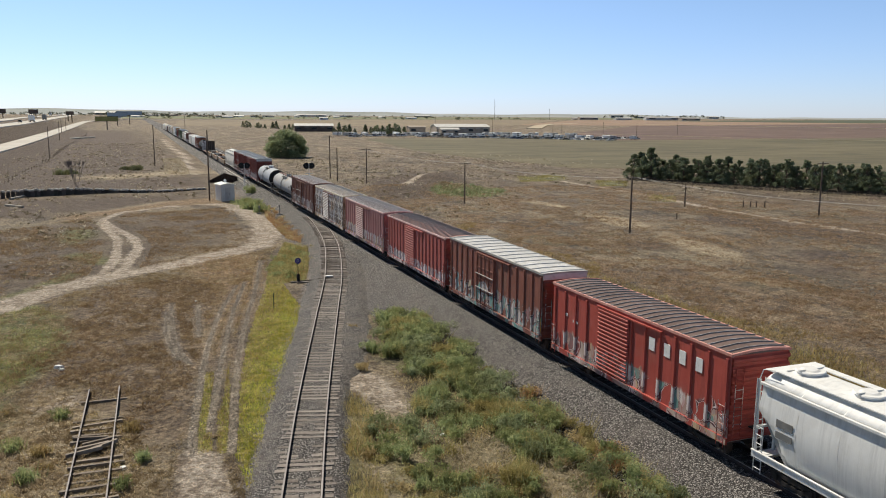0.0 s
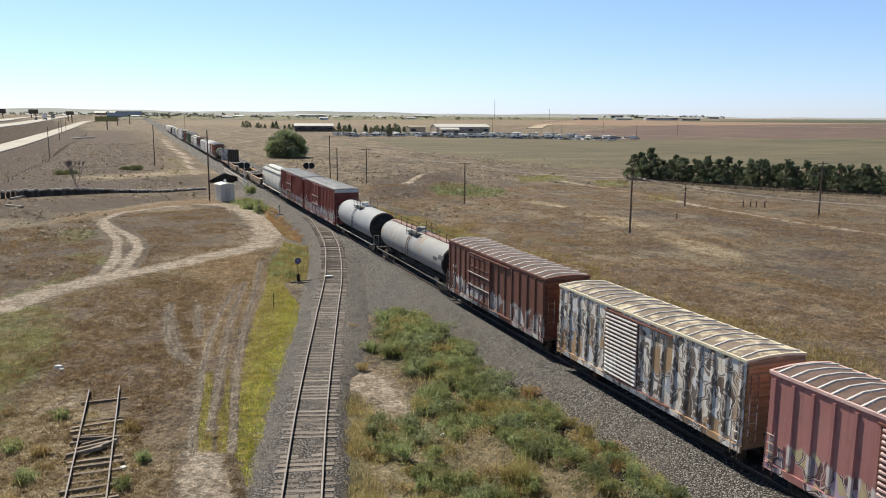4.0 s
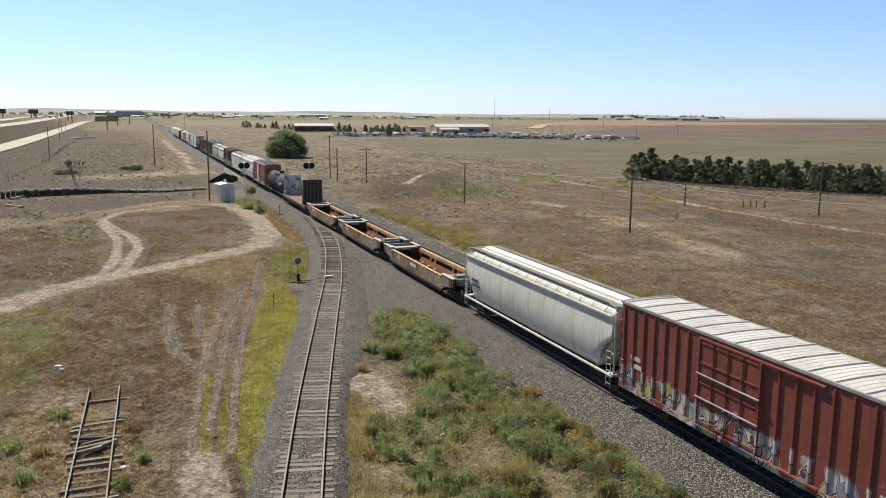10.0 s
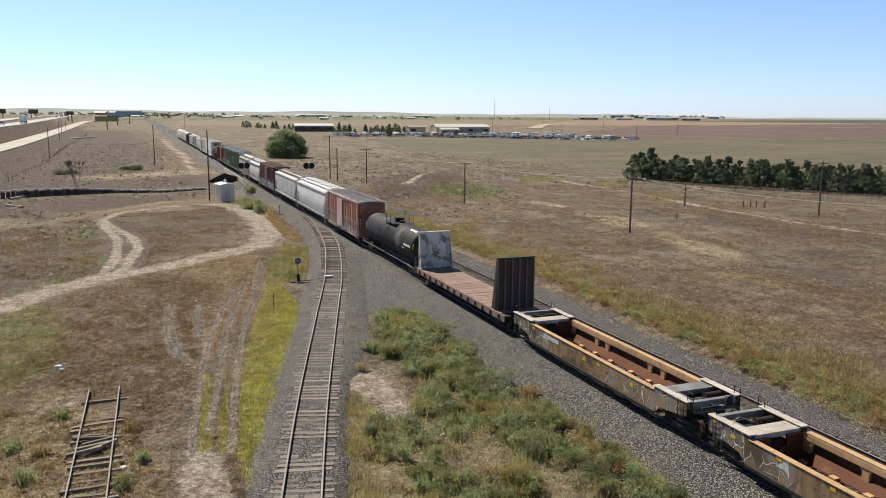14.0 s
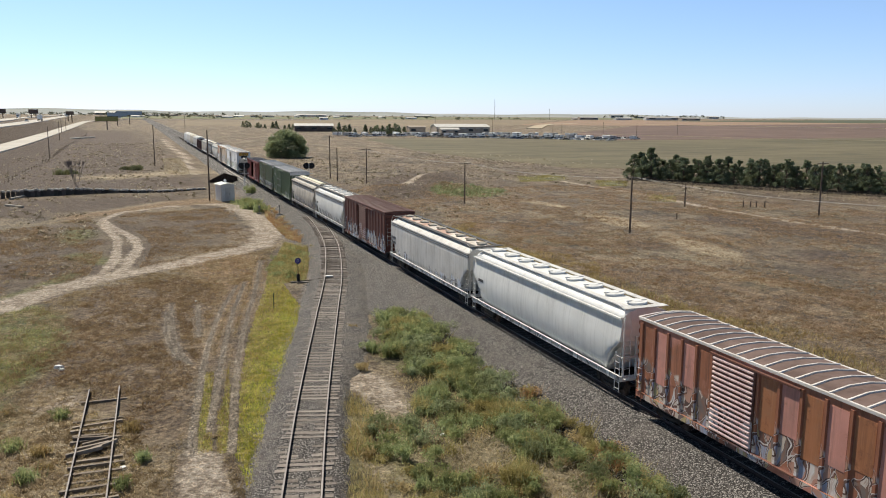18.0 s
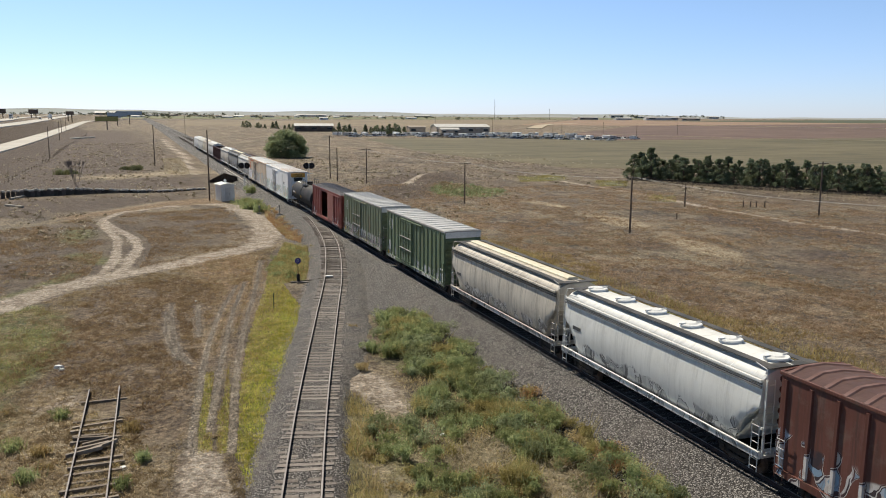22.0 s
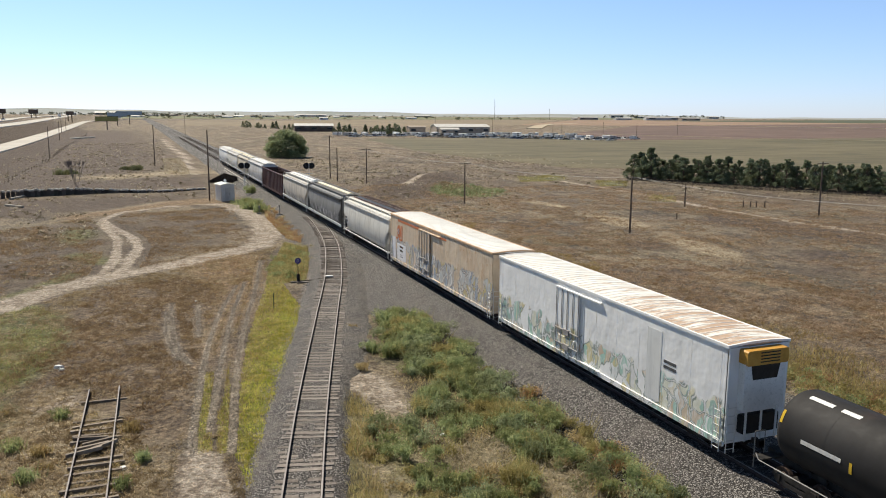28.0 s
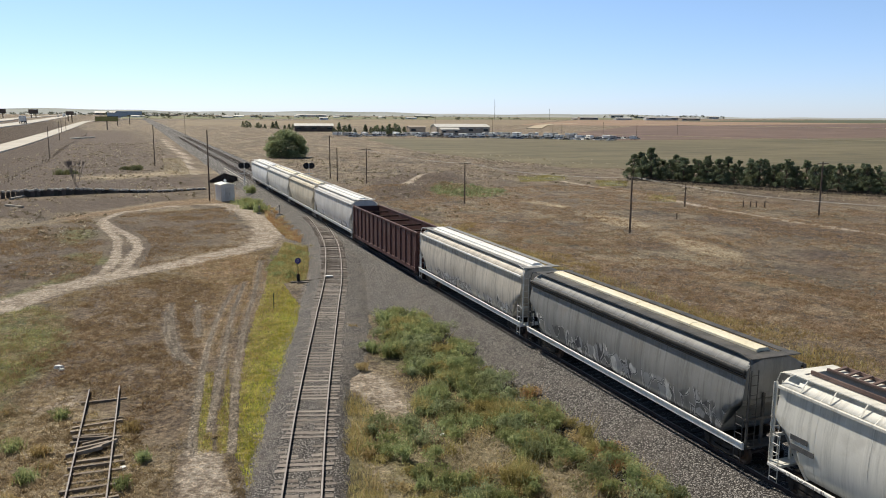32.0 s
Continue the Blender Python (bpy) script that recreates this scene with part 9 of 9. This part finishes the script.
def mast(x, y, top, label, r=0.5):
    g = float(height(x, y))
    t = thing("radio_mast", label, "radio mast", "", pose(x, y, g))
    s = Shape()
    for a in range(3):
        c, q = math.cos(a * 2.1) * r, math.sin(a * 2.1) * r
        s.rod((c, q, 0), (c * 0.6, q * 0.6, top - g), 0.18, 5)
    for k in range(12):
        z = (top - g) * k / 12
        s.rod((r, 0, z), (-r * 0.5, r * 0.8, z + (top - g) / 12), 0.1, 4)
    part("lattice", s, STEEL_DARK, t)


mast(921.6, 2059, 55.5, "slender radio mast on the horizon")
mast(1147, 2154, 30, "pale lattice mast on the horizon", 1.2)


def far_woods():
    rng = np.random.default_rng(77)
    t = []
    spots = [(rng.uniform(-900, 300), rng.uniform(2500, 4300), rng.uniform(8, 16)) for _ in range(150)]
    spots += [(rng.uniform(840, 1160), 2080 + rng.uniform(-30, 30), rng.uniform(3, 6)) for _ in range(26)]
    spots += [(rng.uniform(1900, 2500), 3000 + rng.uniform(-50, 80), rng.uniform(7, 20)) for _ in range(44)]
    spots += [(rng.uniform(300, 1800), rng.uniform(2800, 4200), rng.uniform(4, 9)) for _ in range(40)]
    spots += [(rng.uniform(-700, 1000), rng.uniform(1700, 2700), rng.uniform(4, 9)) for _ in range(130)]
    for x, y, h in spots:
        n = 46
        t.append(leaves(rng, dome(rng, n, h * 0.8, h, 5) + np.array([x, y, -0.6]), h * 0.16))
    stuff("far_woods", t, leafy("far_foliage", [(0.0, (0.055, 0.07, 0.05)), (1.0, (0.12, 0.13, 0.09))]), "distant dark trees along the horizon", "trees")


far_woods()


# ---- the yard's parked rows ----
def parked_car(m, body, label, long=4.6, wide=1.8, tall=1.45):
    t = thing("parked_vehicle", label, "vehicle", "vehicles parked in the far yard", m)
    part("body", Shape().box(-wide / 2, wide / 2, -long / 2, long / 2, 0.3, tall * 0.62, 0.1), body, t)
    part("cabin", Shape().run([(-wide / 2 + 0.08, tall * 0.6), (wide / 2 - 0.08, tall * 0.6), (wide / 2 - 0.25, tall), (-wide / 2 + 0.25, tall)], -long * 0.2, long * 0.32), GLASSY, t)
    part("roof_panel", Shape().box(-wide / 2 + 0.24, wide / 2 - 0.24, -long * 0.19, long * 0.31, tall + 0.004, tall + 0.05), body, t)
    for a in (-1, 1):
        for b in (-1, 1):
            part("wheel", Shape().rod((a * wide / 2 - 0.1, b * long * 0.32, 0.32), (a * wide / 2 + 0.1, b * long * 0.32, 0.32), 0.32, 10), BLACK, t)
    return t


paints = [WHITE, plain("silver_car", (0.4, 0.41, 0.42), (0.46, 0.47, 0.48), 1, 0.35, 0.3), plain("dark_car", (0.05, 0.05, 0.06), (0.08, 0.08, 0.09), 1, 0.3), plain("blue_car", (0.12, 0.16, 0.24), (0.16, 0.2, 0.28), 1, 0.3), plain("tan_car", (0.35, 0.30, 0.24), (0.4, 0.35, 0.28), 1, 0.4)]
cars = [parked_car(pose(0, 0, 0), q, "old vehicle parked in a far yard") for q in paints]
strip("yard_apron", [(112, 545), (146, 520), (181, 560), (225, 560)], 22, -0.3, CONCRETE, "pale gravel yard before the farm buildings", "yard")
r = random.Random(14)
for k in range(170):
    if k < 70:
        u = k / 69
        x, y = 150 + 90 * u + r.uniform(-2, 2), 492 - 84 * u + r.uniform(-6, 6)
    elif k >= 120:
        x, y = 196 + (k - 120) * 1.5 + r.uniform(-2, 2), 470 - (k - 120) * 0.9 + r.uniform(-5, 5)
    else:
        x, y = 105 + (k - 70) * 1.9 + r.uniform(-1, 1), 510 + r.uniform(-14, 14)
    m = pose(x, y, float(height(x, y)), 0, 0, r.uniform(-30, 30) + 90 * r.randrange(2))
    if k < 5:
        cars[k].matrix_basis = m
    else:
        copy_thing(cars[r.choice((0, 0, 0, 0, 1, 1, 4, 4, 3))], m)


def parked_trailer(m, body, label):
    t = thing("parked_trailer", label, "trailer", "trailers parked in the far yard", m)
    part("box", Shape().box(-1.25, 1.25, -3.0, 3.0, 0.6, 2.4, 0.12), body, t)
    part("window", Shape().box(-1.27, -1.25, -1.8, -0.4, 1.4, 2.0), GLASSY, t)
    part("hitch", Shape().box(-0.1, 0.1, 3.0, 4.2, 0.45, 0.6), DARK, t)
    for x in (-1.1, 1.1):
        part("wheel", Shape().rod((x - 0.12, -0.4, 0.38), (x + 0.12, -0.4, 0.38), 0.38, 10), BLACK, t)
    return t


trailers = [parked_trailer(pose(0, 0, 0), q, "pale box trailer parked in a far yard") for q in (WHITE, HAZE_WALL)]
r = random.Random(23)
for k in range(46):
    if k < 16:
        x, y = 104 + 4.6 * k + r.uniform(-1, 1), 522 + r.uniform(-10, 14)
    elif k < 34:
        u = (k - 16) / 17
        x, y = 165 + 95 * u + r.uniform(-2, 2), 500 - 78 * u + r.uniform(-8, 8)
    else:
        x, y = 205 + (k - 34) * 5.0 + r.uniform(-2, 2), 520 - (k - 34) * 3.0 + r.uniform(-6, 6)
    m = pose(x, y, float(height(x, y)), 0, 0, r.choice((75, 20, 130, 5, 95)) + r.uniform(-20, 20))
    if k < 2:
        trailers[k].matrix_basis = m
    else:
        copy_thing(trailers[k % 3 % 2], m)


# ---- highway traffic ----
TRAFFIC = []


def lorry(label, cab, box):
    t = thing("semi_truck", label, "truck", "highway traffic")
    part("trailer", Shape().box(-1.3, 1.3, -7.0, 5.2, 1.1, 4.1, 0.05), box, t)
    c = part("cab", Shape().box(-1.2, 1.2, 5.5, 8.2, 0.6, 3.4, 0.2), cab, t)
    part("windscreen", Shape().box(-1.05, 1.05, 8.2, 8.24, 2.0, 2.9), GLASSY, c)
    for y in (-6.2, -5.0, 4.3, 5.6, 7.4):
        for x in (-1.1, 1.1):
            part("wheel", Shape().rod((x - 0.15, y, 0.5), (x + 0.15, y, 0.5), 0.5, 12), BLACK, t)
    part("chassis", Shape().box(-0.5, 0.5, -6.8, 8.0, 0.8, 1.1), DARK, t)
    return t


def motor_car(label, paint_):
    t = parked_car(pose(0, 0, 0), paint_, label)
    t.name = "car"
    return tagged(t, label, "car", "highway traffic")


LANE = [(-118, -700), (-110, 0), (-105, 120), (-96, 220), (-83, 330), (-81, 400), (-84, 540), (-110, 1192), (-125, 1620)]
BACK = [(-145, 1620), (-137, 1364), (-125.6, 886), (-109, 625), (-104, 420), (-102, 300)]


def lane_rows(line, side, begin, speed, z):
    """Poses along a lane: begin is the metres run at 0 s."""
    pts = curve_points([(x + side, y, 0) for x, y in line], 5)
    run = [0.0]
    for a, b in zip(pts, pts[1:]):
        run.append(run[-1] + (b - a).length)
    rows = []
    for t in range(0, 33, 2):
        s = min(max(begin + speed * t, 0.5), run[-1] - 8)
        k = max(i for i in range(len(run) - 1) if run[i] <= s)
        q = pts[k] + (pts[k + 1] - pts[k]) * ((s - run[k]) / (run[k + 1] - run[k]))
        w = pts[min(k + 4, len(pts) - 1)] - pts[max(0, k - 3)]
        rows.append((t, pose(q.x, q.y, z, 0, 0, math.degrees(math.atan2(-w.x, w.y)))))
    return rows


TRAFFIC += [(lorry("white box truck driving away on the highway", WHITE, WHITE), lane_rows(LANE, 2.5, 1251, 34, 7.76)),
            (lorry("dark truck driving away on the highway", paints[2], STEEL_DARK), lane_rows(LANE, 2.5, 1381, 34, 7.76)),
            (motor_car("dark car on the highway", paints[2]), lane_rows(LANE, -2.0, 1226, 34, 7.76)),
            (lorry("white truck driving away on the highway", paints[3], WHITE), lane_rows(LANE, 2.5, 716, 34, 7.76)),
            (motor_car("silver car on the highway", paints[1]), lane_rows(LANE, -2.0, 661, 34, 7.76)),
            (lorry("grey truck entering along the highway", paints[2], STEEL), lane_rows(LANE, 2.5, 101, 34, 7.76)),
            (lorry("white truck approaching on the far lanes", WHITE, WHITE), lane_rows(BACK, 0.0, 330, 25, 8.01)),
            (motor_car("white car approaching on the far lanes", WHITE), lane_rows(BACK, 1.0, 120, 31, 8.01))]

# ---- what moves ----
def travelled(t):
    """Metres that the train has run since the middle of the clip."""
    return 16.7334 * (t - 16) + 0.0104 * (t - 16) ** 2 / 2


def motions():
    for car, middle in CARS:
        walk(car, [(t, pose(0, middle - travelled(t), 0)) for t in range(0, 33, 4)])

    for mover, rows in TRAFFIC:
        walk(mover, rows)


motions()
